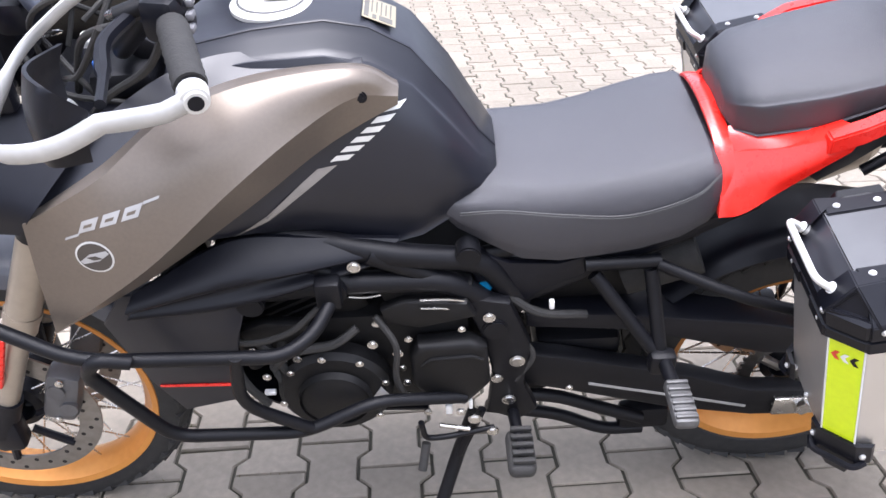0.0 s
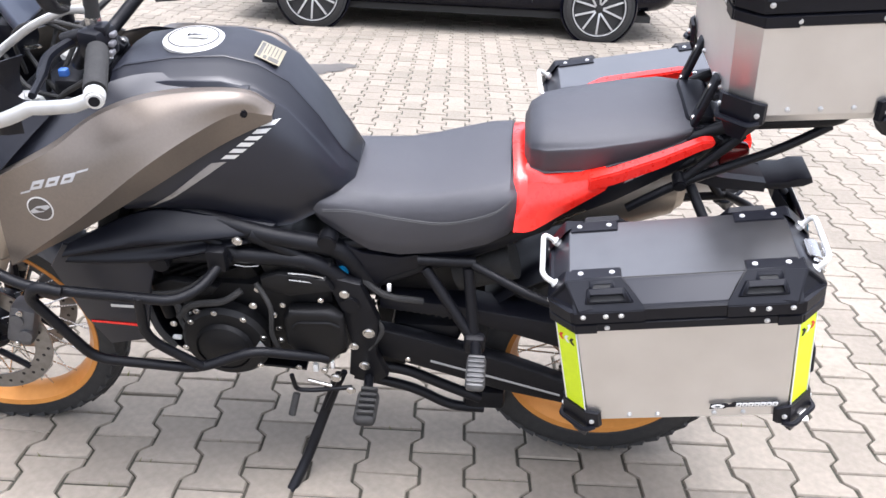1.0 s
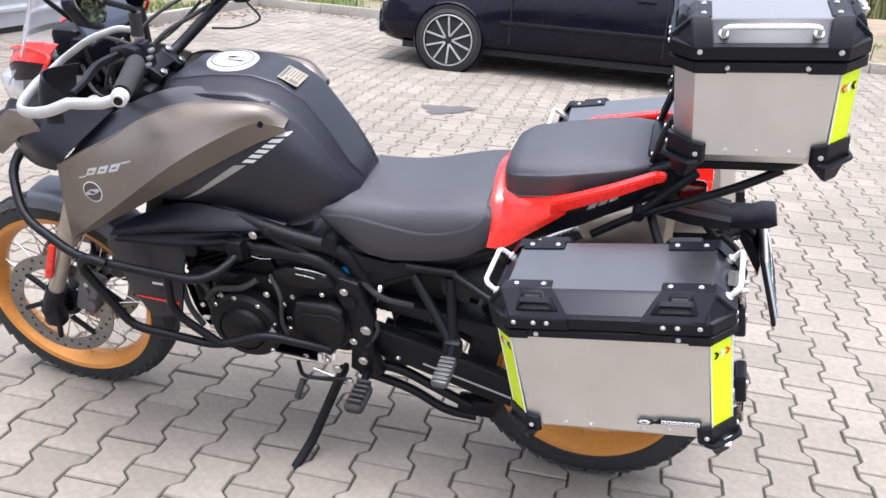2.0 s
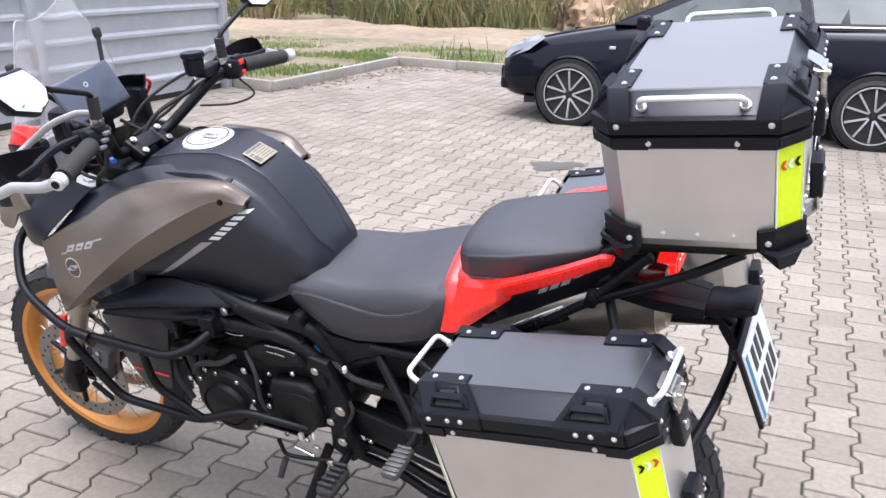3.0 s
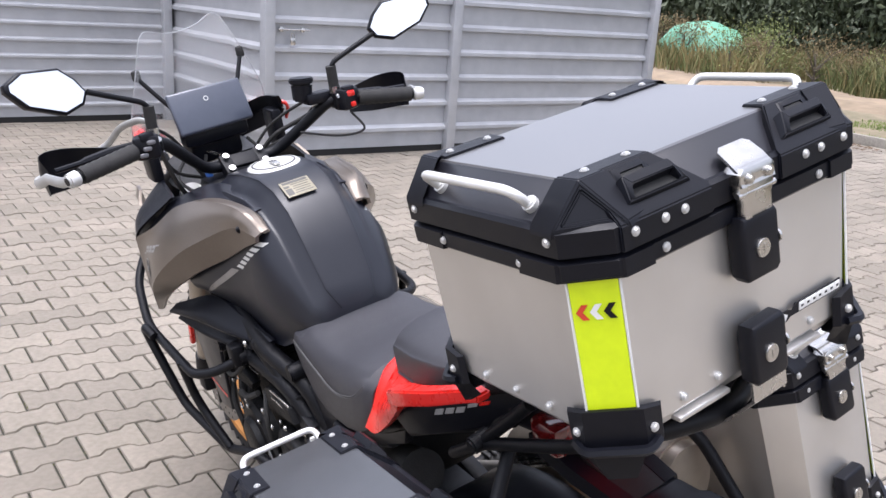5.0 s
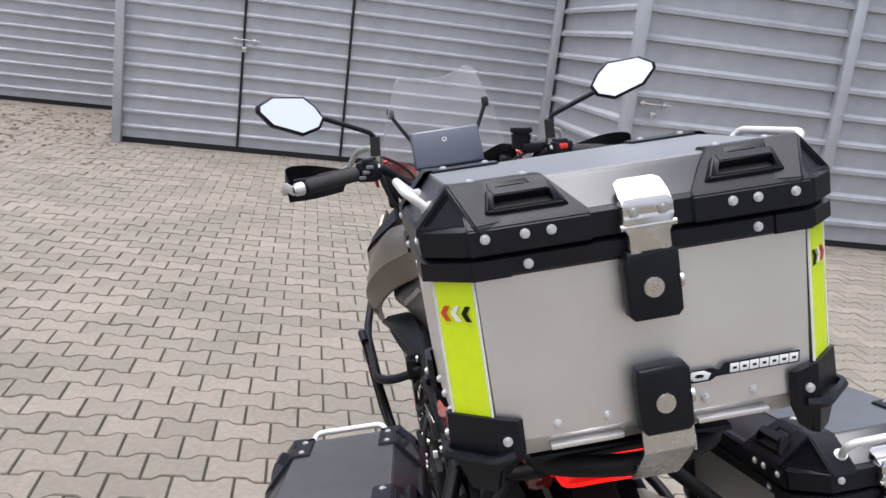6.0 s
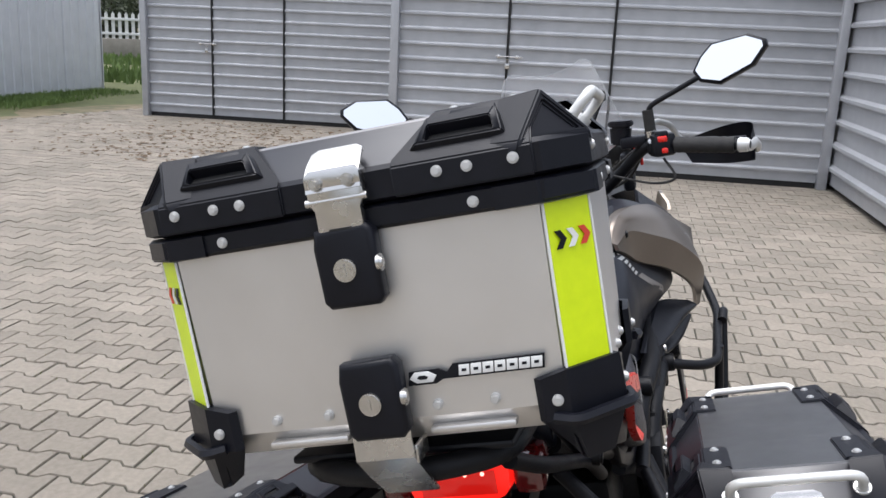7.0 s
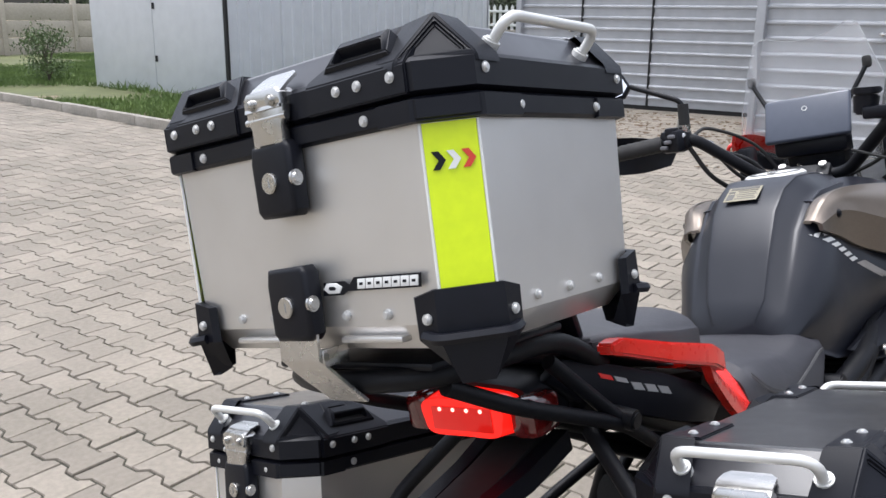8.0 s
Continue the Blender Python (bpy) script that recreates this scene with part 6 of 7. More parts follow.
# drive chain: separate links along both runs
lk = []
for za, zb in ((0.475, 0.398), (0.345, 0.202)):
    n = 34
    for k in range(n):
        t = (k + 0.5) / n
        x = 0.20 + (RX - 0.20) * t
        z = za + (zb - za) * t
        lk.append(box((x, -0.078 + (0.004 if k % 2 else -0.004), z), (0.017, 0.005, 0.013), 0.003, 1, m=pose(0, 0, 0, 0, math.degrees(math.atan2(za - zb, RX - 0.20)), 0)))
        lk.append(cyl((x, -0.088, z), (x, -0.068, z), 0.004, n=6))
tagged(part("drive_chain", join(*lk), M_chain, bike, "oiled drive chain"), kind="stuff")
part("shock_absorber", sweep([(0.30, 0.0, 0.40), (0.24, 0.0, 0.62)], 0.022, 12), M_frame, bike)

# ---- foot controls and side stand
for s in (-1, 1):
    peg = part("rider_peg", sweep([(0.205, s * 0.16, 0.325), (0.215, s * 0.275, 0.330)], 0.011, 10), M_frame, bike)
    part("peg_rubber", join(box((0.212, s * 0.255, 0.318), (0.050, 0.092, 0.032), 0.014, 3), *[box((0.215, s * (0.22 + 0.017 * k), 0.341), (0.038, 0.008, 0.010), 0.002) for k in range(5)]), M_rubber, peg)
    br = part("pillion_bracket", join(sweep(fillet([(0.335, s * 0.150, 0.640), (0.445, s * 0.215, 0.500), (0.425, s * 0.155, 0.650)], 0.012), 0.012, 10), sweep([(0.32, s * 0.148, 0.66), (0.44, s * 0.15, 0.662)], 0.012, 10), box((0.445, s * 0.22, 0.502), (0.045, 0.03, 0.045), 0.01)), M_frame, bike)
    pp = part("pillion_peg", sweep([(0.445, s * 0.19, 0.508), (0.450, s * 0.275, 0.510)], 0.012, 10), M_frame, br)
    part("peg_tread", join(box((0.452, s * 0.320, 0.515), (0.040, 0.088, 0.022), 0.009), *[box((0.452, s * (0.286 + 0.0135 * k), 0.527), (0.034, 0.007, 0.006), 0.002) for k in range(6)]), stuff("worn_grey_rubber", (0.10, 0.10, 0.10), (0.05, 0.05, 0.05), 0.5, metal=0.3), br, "ribbed grey pillion peg")
    # side case carrier tubes
    bar("case_rack", [(0.435, s * 0.155, 0.66), (0.56, s * 0.20, 0.62), (0.70, s * 0.215, 0.58), (1.02, s * 0.21, 0.62)], 0.010)
    bar("case_rack", [(0.84, s * 0.09, 0.86), (0.90, s * 0.20, 0.76), (1.0, s * 0.21, 0.62)], 0.010)
    bar("case_rack", [(1.02, s * 0.21, 0.62), (1.05, s * 0.10, 0.66), (1.06, 0, 0.67)], 0.010)
    part("case_mount", box((0.64, s * 0.222, 0.71), (0.03, 0.02, 0.12), 0.005), M_black, bike)
stand = bar("side_stand", [(0.135, -0.15, 0.31), (0.10, -0.18, 0.22), (0.055, -0.235, 0.10), (0.02, -0.30, 0.045)], 0.013, None, None, "black steel side stand", 0.05)
part("stand_foot", box((0.015, -0.315, 0.040), (0.060, 0.045, 0.014), 0.005, m=pose(0, 0, 0, -LEAN - 4, 0, 25)), M_frame, stand)
part("stand_spring", sweep([(0.15, -0.17, 0.34), (0.105, -0.185, 0.23)], 0.008, 8), M_frame, stand)
lever = bar("shift_lever", [(0.17, -0.19, 0.312), (0.085, -0.205, 0.310), (0.045, -0.212, 0.316), (0.040, -0.214, 0.365)], 0.0055, fr=0.015)
part("lever_tip", sweep([(0.046, -0.214, 0.306), (0.036, -0.240, 0.262)], 0.0085, 10), M_rubber, lever)
bar("shift_rod", [(0.072, -0.2, 0.337), (0.125, -0.2, 0.322)], 0.0045, M_steel)
bar("brake_pedal", [(0.20, 0.18, 0.34), (0.05, 0.21, 0.31), (0.0, 0.23, 0.315)], 0.008)

# ---- exhaust on the far side
part("silencer", join(loft([[(0.46 + 0.42 * t, 0.175 + 0.062 * math.cos(a), 0.50 + 0.17 * t + 0.075 * math.sin(a)) for a in [2 * math.pi * k / 24 for k in range(24)]] for t in (0.0, 0.3, 0.6, 0.9, 1.0)]), loft([[(0.87 + 0.03 * t, 0.175 + (0.062 - 0.012 * t) * math.cos(a), 0.665 + 0.012 * t + (0.075 - 0.012 * t) * math.sin(a)) for a in [2 * math.pi * k / 24 for k in range(24)]] for t in (0.0, 1.0)])), M_fork, bike, "brushed steel silencer")
shield = part("heat_shield", box((0, 0, 0), (0.215, 0.012, 0.040), 0.005, m=pose(0, 0, 0, 0, -31, 0)), M_steel, bike, "slotted chrome heat shield")
shield.matrix_basis = pose(0.590, 0.118, 0.588)
for k in range(3):
    part("shield_slot", box((0, -0.0066, 0.012 - 0.012 * k), (0.150, 0.001, 0.0035), 0.0004, m=pose(0, 0, 0, 0, -31, 0)), M_dark, shield)
bar("exhaust_pipe", [(-0.25, 0.10, 0.45), (-0.20, 0.13, 0.33), (0.20, 0.16, 0.32), (0.40, 0.17, 0.42), (0.50, 0.175, 0.52)], 0.024, M_disc)

# ---- crash bars
for s in (-1, 1):
    bar("crash_bar", [(-0.072, s * 0.195, 0.672), (-0.105, s * 0.262, 0.648), (-0.150, s * 0.296, 0.640), (-0.44, s * 0.315, 0.672), (-0.59, s * 0.285, 0.745), (-0.655, s * 0.202, 0.838), (-0.60, s * 0.10, 0.90)], 0.0112, None, None, "black tubular crash bar", 0.05)
    bar("crash_bar", [(-0.36, s * 0.322, 0.672), (-0.405, s * 0.330, 0.690), (-0.43, s * 0.325, 0.655), (-0.35, s * 0.300, 0.470), (-0.15, s * 0.265, 0.420), (-0.03, s * 0.235, 0.455), (0.12, s * 0.19, 0.40)], 0.0112, None, None, "black tubular crash bar", 0.035)
    bar("crash_bar", [(-0.215, s * 0.305, 0.655), (-0.235, s * 0.290, 0.53), (-0.14, s * 0.265, 0.43)], 0.0105, None, None, "black tubular crash bar", 0.05)
    part("bar_clamp", cyl((-0.075, s * 0.165, 0.674), (-0.075, s * 0.205, 0.674), 0.020, n=14, bevel=0.002), M_frame, bike)
    part("bar_clamp", cyl((-0.205, s * 0.16, 0.665), (-0.205, s * 0.215, 0.665), 0.022, n=14, bevel=0.003), M_frame, bike)

# ---- nose, screen, dash
for s in (-1, 1):
    part("nose_panel", patch([[(x, s * y - 0.012, z) for x, y, z in r] for r in (
        ((-0.34, 0.18, 1.00), (-0.45, 0.17, 1.02), (-0.58, 0.12, 1.00), (-0.70, 0.05, 0.965)),
        ((-0.42, 0.26, 0.925), (-0.52, 0.235, 0.935), (-0.64, 0.16, 0.92), (-0.76, 0.05, 0.90)),
        ((-0.46, 0.265, 0.880), (-0.54, 0.235, 0.87), (-0.66, 0.15, 0.855), (-0.76, 0.04, 0.85)))], 5, 0.008, (0, -s, 0)), M_black, bike)
    part("nose_fin", patch([[(x, s * y, z) for x, y, z in r] for r in (
        ((-0.545, 0.222, 0.985), (-0.60, 0.215, 0.985), (-0.665, 0.200, 0.935), (-0.708, 0.190, 0.870)),
        ((-0.52, 0.235, 0.962), (-0.60, 0.222, 0.955), (-0.650, 0.205, 0.910), (-0.700, 0.188, 0.855)),
        ((-0.50, 0.236, 0.945), (-0.58, 0.220, 0.925), (-0.635, 0.200, 0.885), (-0.690, 0.180, 0.845)))], 5, 0.008, (0, -s, 0)), M_bronze, bike, "bronze nose fin")
    part("headlamp_cheek", patch([[(x, s * y - 0.020, z) for x, y, z in r] for r in (
        ((-0.458, 0.193, 1.109), (-0.546, 0.177, 1.102), (-0.648, 0.093, 1.054)),
        ((-0.464, 0.196, 1.102), (-0.55, 0.180, 1.096), (-0.65, 0.095, 1.048)),
        ((-0.490, 0.190, 1.070), (-0.57, 0.168, 1.050), (-0.66, 0.086, 1.010)))], 5, 0.008, (0, -s, 0)), M_black, bike, "black headlamp cheek")
    part("cheek_cover", patch([[(x, s * y - 0.020, z) for x, y, z in r] for r in (
        ((-0.430, 0.178, 1.148), (-0.52, 0.160, 1.140), (-0.63, 0.085, 1.090)),
        ((-0.444, 0.188, 1.130), (-0.533, 0.170, 1.121), (-0.639, 0.090, 1.072)),
        ((-0.458, 0.195, 1.110), (-0.546, 0.179, 1.103), (-0.648, 0.095, 1.055)))], 5, 0.008, (0, -s, 0)), M_red if s < 0 else M_black, bike)
    part("cheek_rim", sweep(crom([(x, s * y - 0.020, z) for x, y, z in ((-0.63, 0.090, 1.092), (-0.53, 0.166, 1.130), (-0.452, 0.190, 1.127), (-0.452, 0.203, 1.108), (-0.478, 0.203, 1.078))], 8), 0.0048, 8), M_red, bike, "glossy red rim")
    part("cheek_bracket", box((-0.475, s * 0.165 - 0.02, 1.065), (0.07, 0.03, 0.10), 0.01), M_black, bike)
    bar("screen_stay", [(-0.455, s * 0.075 - 0.022, 1.165), (-0.478, s * 0.105 - 0.024, 1.215), (-0.496, s * 0.132 - 0.026, 1.262)], 0.0055)
    part("stay_knob", box((-0.497, s * 0.133 - 0.026, 1.268), (0.016, 0.020, 0.028), 0.006), M_rubber, bike)
part("headlamp", loft([section(-0.62, [(0, 0.93), (0.10, 0.935), (0.13, 0.98), (0.10, 1.03), (0, 1.04)]), section(-0.70, [(0, 0.935), (0.08, 0.94), (0.10, 0.975), (0.08, 1.01), (0, 1.02)]), section(-0.74, [(0, 0.95), (0.05, 0.952), (0.06, 0.975), (0.05, 0.995), (0, 1.0)])]), M_lens, bike)
part("beak", patch([[(-0.70, y, 0.93 - abs(y)), (-0.80, y * 0.8, 0.90 - abs(y)), (-0.87, y * 0.45, 0.855 - abs(y) * 0.5)] for y in (-0.08, -0.03, 0.03, 0.08)], 5, 0.008, (0, 0, -1)), M_black, bike)
def screen_at(u, k):
    """A place on the windscreen: u from edge to edge (-1 to 1), k from foot to top (0 to 3)."""
    x0, z0, hw, back = ((-0.665, 1.035, 0.155, 0.055), (-0.610, 1.140, 0.180, 0.085), (-0.552, 1.262, 0.146, 0.050), (-0.518, 1.347, 0.112, 0.014))[k]
    wave = {0.0: 0.0, 0.4: 0.005, 0.8: 0.021, 1.0: 0.010}[abs(u)] if k == 3 else 0.0
    return (x0 + back * u * u - 0.010 * k * u, u * hw - 0.023, z0 + wave + 0.004 * u)


US = (-1.0, -0.8, -0.4, 0.0, 0.4, 0.8, 1.0)
screen = part("windscreen", patch([[screen_at(u, k) for k in range(4)] for u in US], 6, 0.0035, (1, 0, 0)), M_screen, bike, "clear windscreen with a pale haze in place of reflections")
screen.visible_shadow = False
edge = crom([screen_at(-1.0, k) for k in range(4)], 6) + crom([screen_at(u, 3) for u in US], 6)[1:-1] + crom([screen_at(1.0, k) for k in (3, 2, 1, 0)], 6)
rim_ = part("screen_edge", sweep([Vector(p) + Vector((0.0017, 0, 0)) for p in edge], 0.0011, 6), stuff("frosted_edge", (0.42, 0.43, 0.44), (0.34, 0.35, 0.36), 0.30), screen)
rim_.visible_shadow = False
dash = part("dashboard_display", box((0, 0, 0), (0.016, 0.192, 0.108), 0.007, 3), M_display, bike, "dark dashboard display, switched off")
dash.matrix_basis = pose(-0.438, -0.020, 1.163, 0, -24, 3)
part("display_mark", lathe([(0.0045, -0.0006), (0.0062, -0.0006), (0.0062, 0.0006), (0.0045, 0.0006)], 18), M_silver, dash).matrix_basis = pose(0.0086, -0.004, 0.022, 0, 0, 90)
part("dash_bracket", join(box((-0.50, -0.02, 1.08), (0.08, 0.14, 0.12), 0.02), box((-0.455, -0.02, 1.10), (0.05, 0.17, 0.05), 0.015)), M_black, bike)
part("cockpit_liner", join(box((-0.365, -0.012, 0.945), (0.20, 0.34, 0.05), 0.02), box((-0.40, -0.01, 0.86), (0.14, 0.20, 0.20), 0.03)), M_black, bike)
part("cable_plug", box((-0.363, -0.085, 1.012), (0.018, 0.016, 0.036), 0.004), stuff("blue_plug", (0.03, 0.10, 0.34), (0.02, 0.08, 0.28), 0.5), bike, "blue cable plug")
for k, (p0, p1, p2) in enumerate((((-0.46, -0.10, 1.06), (-0.40, -0.15, 1.02), (-0.33, -0.12, 0.98)), ((-0.44, -0.06, 1.05), (-0.38, -0.10, 0.99), (-0.36, -0.07, 0.92)), ((-0.46, 0.06, 1.06), (-0.39, 0.09, 1.00), (-0.34, 0.06, 0.95)), ((-0.30, -0.20, 1.13), (-0.36, -0.16, 1.05), (-0.42, -0.08, 1.00)), ((-0.30, 0.20, 1.13), (-0.37, 0.15, 1.06), (-0.43, 0.06, 1.02)))):
    part("cable", sweep(crom([p0, p1, p2], 8), 0.0045, 7), M_rubber, bike)

# ---- handlebar
before = set(bike.children)
hbar = part("handlebar", sweep(fillet([(-0.165, -0.400, 1.141), (-0.228, -0.212, 1.164), (-0.338, -0.088, 1.044), (-0.338, 0.088, 1.044), (-0.228, 0.212, 1.164), (-0.165, 0.400, 1.141)], 0.035, 6), 0.0135, 12), M_frame, bike, "black tapered handlebar")
part("bar_riser", join(*[box((0, 0.043 * s, 0), (0.062, 0.030, 0.034), 0.006, m=pose(-0.322, 0, 1.040, 0, 36, 0)) for s in (-1, 1)], box((0, 0, 0.012), (0.040, 0.090, 0.012), 0.004, m=pose(-0.322, 0, 1.040, 0, 36, 0)), box((-0.345, 0, 1.000), (0.09, 0.20, 0.040), 0.012)), M_frame, hbar)
part("key_ring", lathe([(0.016, -0.002), (0.018, 0.0), (0.016, 0.002), (0.014, 0.0)], 20), M_steel, bike).matrix_basis = pose(-0.445, -0.031, 1.056, 60, 0, 20)
for s in (-1, 1):
    a, b = Vector((-0.205, s * 0.272, 1.155)), Vector((-0.165, s * 0.400, 1.141))
    d = (b - a).normalized()
    grip = part("grip", sweep([a + d * 0.13 * k / 16 for k in range(17)], [0.0175 + (0.0012 if k % 2 else 0) for k in range(17)], 16), M_rubber, bike)
    part("bar_end", join(cyl(b + d * 0.002, b + d * 0.026, 0.017, 0.015, n=18, bevel=0.003), cyl(b + d * 0.024, b + d * 0.027, 0.012, n=16)), M_silver, grip, "silver bar end")
    part("bar_end_plug", cyl(b + d * 0.025, b + d * 0.0282, 0.0085, n=14), M_black, grip, "black bar-end plug")
    c = a - d * 0.03
    sw = part("switch_block", join(box(c, (0.045, 0.055, 0.052), 0.010, m=pose(0, 0, 0, 0, 0, s * 18)), box(c + Vector((0.012, 0, 0.022)), (0.02, 0.03, 0.02), 0.005)), M_black, bike)
    if s > 0:
        part("kill_switch", box(c + Vector((0.020, 0.0, 0.014)), (0.014, 0.024, 0.014), 0.004), M_red, sw, "red kill switch")
        part("starter_button", box(c + Vector((0.024, 0.004, -0.012)), (0.008, 0.014, 0.012), 0.003), M_red, sw)
        part("cable", sweep(crom([c + Vector((0.01, 0.0, -0.03)), c + Vector((0.03, 0.02, -0.075)), c + Vector((0.0, -0.03, -0.085)), c + Vector((-0.03, -0.12, -0.06))], 8), 0.003, 6), M_rubber, bike)
        part("brake_reservoir", join(cyl((-0.260, 0.150, 1.166), (-0.261, 0.155, 1.208), 0.0225, 0.026, n=20, bevel=0.004), cyl((-0.261, 0.155, 1.208), (-0.261, 0.156, 1.222), 0.0295, n=20, bevel=0.003), box((-0.247, 0.185, 1.170), (0.04, 0.07, 0.026), 0.006)), M_black, bike)
    else:
        part("switch_buttons", join(*[box(c + Vector((0.026, 0.004 - 0.010 * k, 0.012 - 0.012 * k)), (0.010, 0.018, 0.009), 0.003) for k in range(3)]), stuff("grey_button", (0.14, 0.14, 0.15), None, 0.5), sw)
    lv = part("hand_lever", sweep(crom([c + Vector((-0.045, 0.0, 0.0)), c + Vector((-0.06, s * 0.06, -0.004)), c + Vector((-0.045, s * 0.13, -0.010)), c + Vector((-0.035, s * 0.185, -0.012))], 6), [0.009] * 12 + [0.006] * 7, 8), M_black, bike)
    # hand guard: metal hoop and plastic shell
    way_ = fillet([b + d * 0.016, Vector((-0.205, s * 0.440, 1.116)), Vector((-0.275, s * 0.462, 1.088)), Vector((-0.342, s * 0.452, 1.082)), Vector((-0.368, s * 0.370, 1.090)), Vector((-0.350, s * 0.288, 1.122)), Vector((-0.283, s * 0.268, 1.168)), Vector((-0.235, s * 0.236, 1.182)), Vector((-0.212, s * 0.224, 1.176))], 0.030, 4)
    way_ = [p + Vector((-0.02, 0, 0.028)) * min(1.0, k / 5) for k, p in enumerate(way_)]
    hoop = part("guard_hoop", sweep(way_, [0.0072 if k < len(way_) * 0.55 else 0.0048 for k in range(len(way_))], 10, flat=1.6), stuff("satin_aluminium", (0.48, 0.48, 0.47), (0.40, 0.40, 0.39), 0.38, metal=0.4), bike, "silver hand guard hoop")
    part("guard_shell", patch([[(x, s * y, z) for x, y, z in r] for r in (
        ((-0.262, 0.440, 1.146), (-0.292, 0.446, 1.176), (-0.328, 0.390, 1.174), (-0.330, 0.285, 1.150)),
        ((-0.268, 0.448, 1.126), (-0.308, 0.448, 1.136), (-0.342, 0.385, 1.132), (-0.338, 0.295, 1.126)),
        ((-0.272, 0.446, 1.092), (-0.314, 0.440, 1.086), (-0.342, 0.385, 1.084), (-0.334, 0.310, 1.096)))], 5, 0.005, (1, 0, 0)), M_black, bike, "black plastic hand guard")
    # mirror
    st = bar("mirror_stem", [(-0.225, s * 0.222, 1.16), (-0.220, s * 0.219, 1.246), (-0.204, s * 0.335, 1.296)], 0.0062, None, None, "", 0.02)
    part("stem_boot", join(sweep([(-0.224, s * 0.221, 1.192), (-0.221, s * 0.219, 1.240)], 0.0125, 12)), M_rubber, st)
    part("stem_nut", sweep([(-0.225, s * 0.222, 1.176), (-0.224, s * 0.221, 1.193)], 0.014, 8), M_steel, st)
    out = [(-0.083, 0.002), (-0.074, -0.024), (-0.034, -0.046), (0.045, -0.034), (0.082, -0.004), (0.083, 0.010), (0.052, 0.036), (-0.028, 0.048), (-0.060, 0.028)]
    out = [(s * x, z) for x, z in out]
    mm = pose(-0.180, s * 0.410 - (0.010 if s > 0 else 0.0), 1.315 + (0.013 if s > 0 else 0.0), 0, 0, 90 - 17 * s) @ pose(0, 0, 0, -13, -s * 14, 0)
    hou = part("mirror_housing", slab(out, 0.0, 0.022, 0.006, seg=3), M_black, st)
    hou.matrix_basis = mm
    gl = part("mirror_glass", slab([(x * 0.90, z * 0.87) for x, z in out], -0.0015, 0.004), M_mirror, st, "clean mirror glass")
    gl.matrix_basis = mm

for k, (q0, q1, q2, q3) in enumerate((((-0.235, -0.20, 1.150), (-0.30, -0.17, 1.120), (-0.37, -0.12, 1.08), (-0.42, -0.06, 0.98)), ((-0.240, -0.21, 1.165), (-0.32, -0.20, 1.175), (-0.42, -0.13, 1.12), (-0.45, -0.07, 1.02)), ((-0.245, 0.20, 1.150), (-0.31, 0.16, 1.115), (-0.38, 0.10, 1.07), (-0.43, 0.04, 0.98)), ((-0.255, 0.17, 1.160), (-0.34, 0.19, 1.15), (-0.43, 0.12, 1.09), (-0.46, 0.05, 1.0)), ((-0.225, -0.215, 1.140), (-0.27, -0.19, 1.07), (-0.34, -0.16, 1.02), (-0.40, -0.12, 0.96)))):
    part("cable", sweep(crom([q0, q1, q2, q3], 8), 0.0042 if k % 2 else 0.0055, 8), M_rubber, bike)
for s in (-1, 1):
    part("perch_clamp", join(box((-0.222, s * 0.225, 1.158), (0.034, 0.030, 0.040), 0.006), cyl((-0.240, s * 0.235, 1.168), (-0.275, s * 0.245, 1.160), 0.011, n=12, bevel=0.002)), M_frame, bike)
    for k in (0, 1):
        part("clamp_bolt", rivet((-0.203, s * (0.218 + 0.014 * k), 1.170 - 0.022 * k), (1, 0, 0.3), 0.0045), M_steel, bike)
        part("riser_bolt", rivet((-0.292 - 0.030 * k, s * 0.043, 1.046 + 0.024 * k), (0.59, 0, 0.81), 0.0065), M_steel, bike)
    part("hose_union", cyl((-0.282, s * 0.205, 1.150), (-0.300, s * 0.190, 1.140), 0.006, n=10), M_steel, bike)
steered(before)

# ---- rear rack under the top case
rk = bar("luggage_rack", [(0.80, -0.095, 0.93), (0.90, -0.105, 0.985), (1.10, -0.10, 1.000), (1.14, 0.0, 1.003), (1.10, 0.10, 1.000), (0.90, 0.105, 0.985), (0.80, 0.095, 0.93)], 0.012, None, None, "black tubular luggage rack")
for x in (0.92, 1.0, 1.08):
    part("rack_cross", sweep([(x, -0.1, 0.99 + (x - 0.92) * 0.06), (x, 0.1, 0.99 + (x - 0.92) * 0.06)], 0.009, 8), M_frame, rk)
part("case_plate", box((1.0, 0, 1.005), (0.22, 0.22, 0.008), 0.003, m=pose(0, 0, 0, 0, -4, 0)), M_black, rk)
for s in (-1, 1):
    bar("rack_strut", [(0.815, s * 0.125, 0.860), (0.925, s * 0.108, 0.966)], 0.009)
    bar("rack_strut", [(0.73, s * 0.125, 0.800), (0.815, s * 0.125, 0.860), (1.0, s * 0.108, 0.940), (1.08, s * 0.095, 0.985)], 0.009)
    part("strut_joint", cyl((0.82, s * 0.11, 0.872), (0.82, s * 0.145, 0.866), 0.013, n=14, bevel=0.003), M_frame, bike)
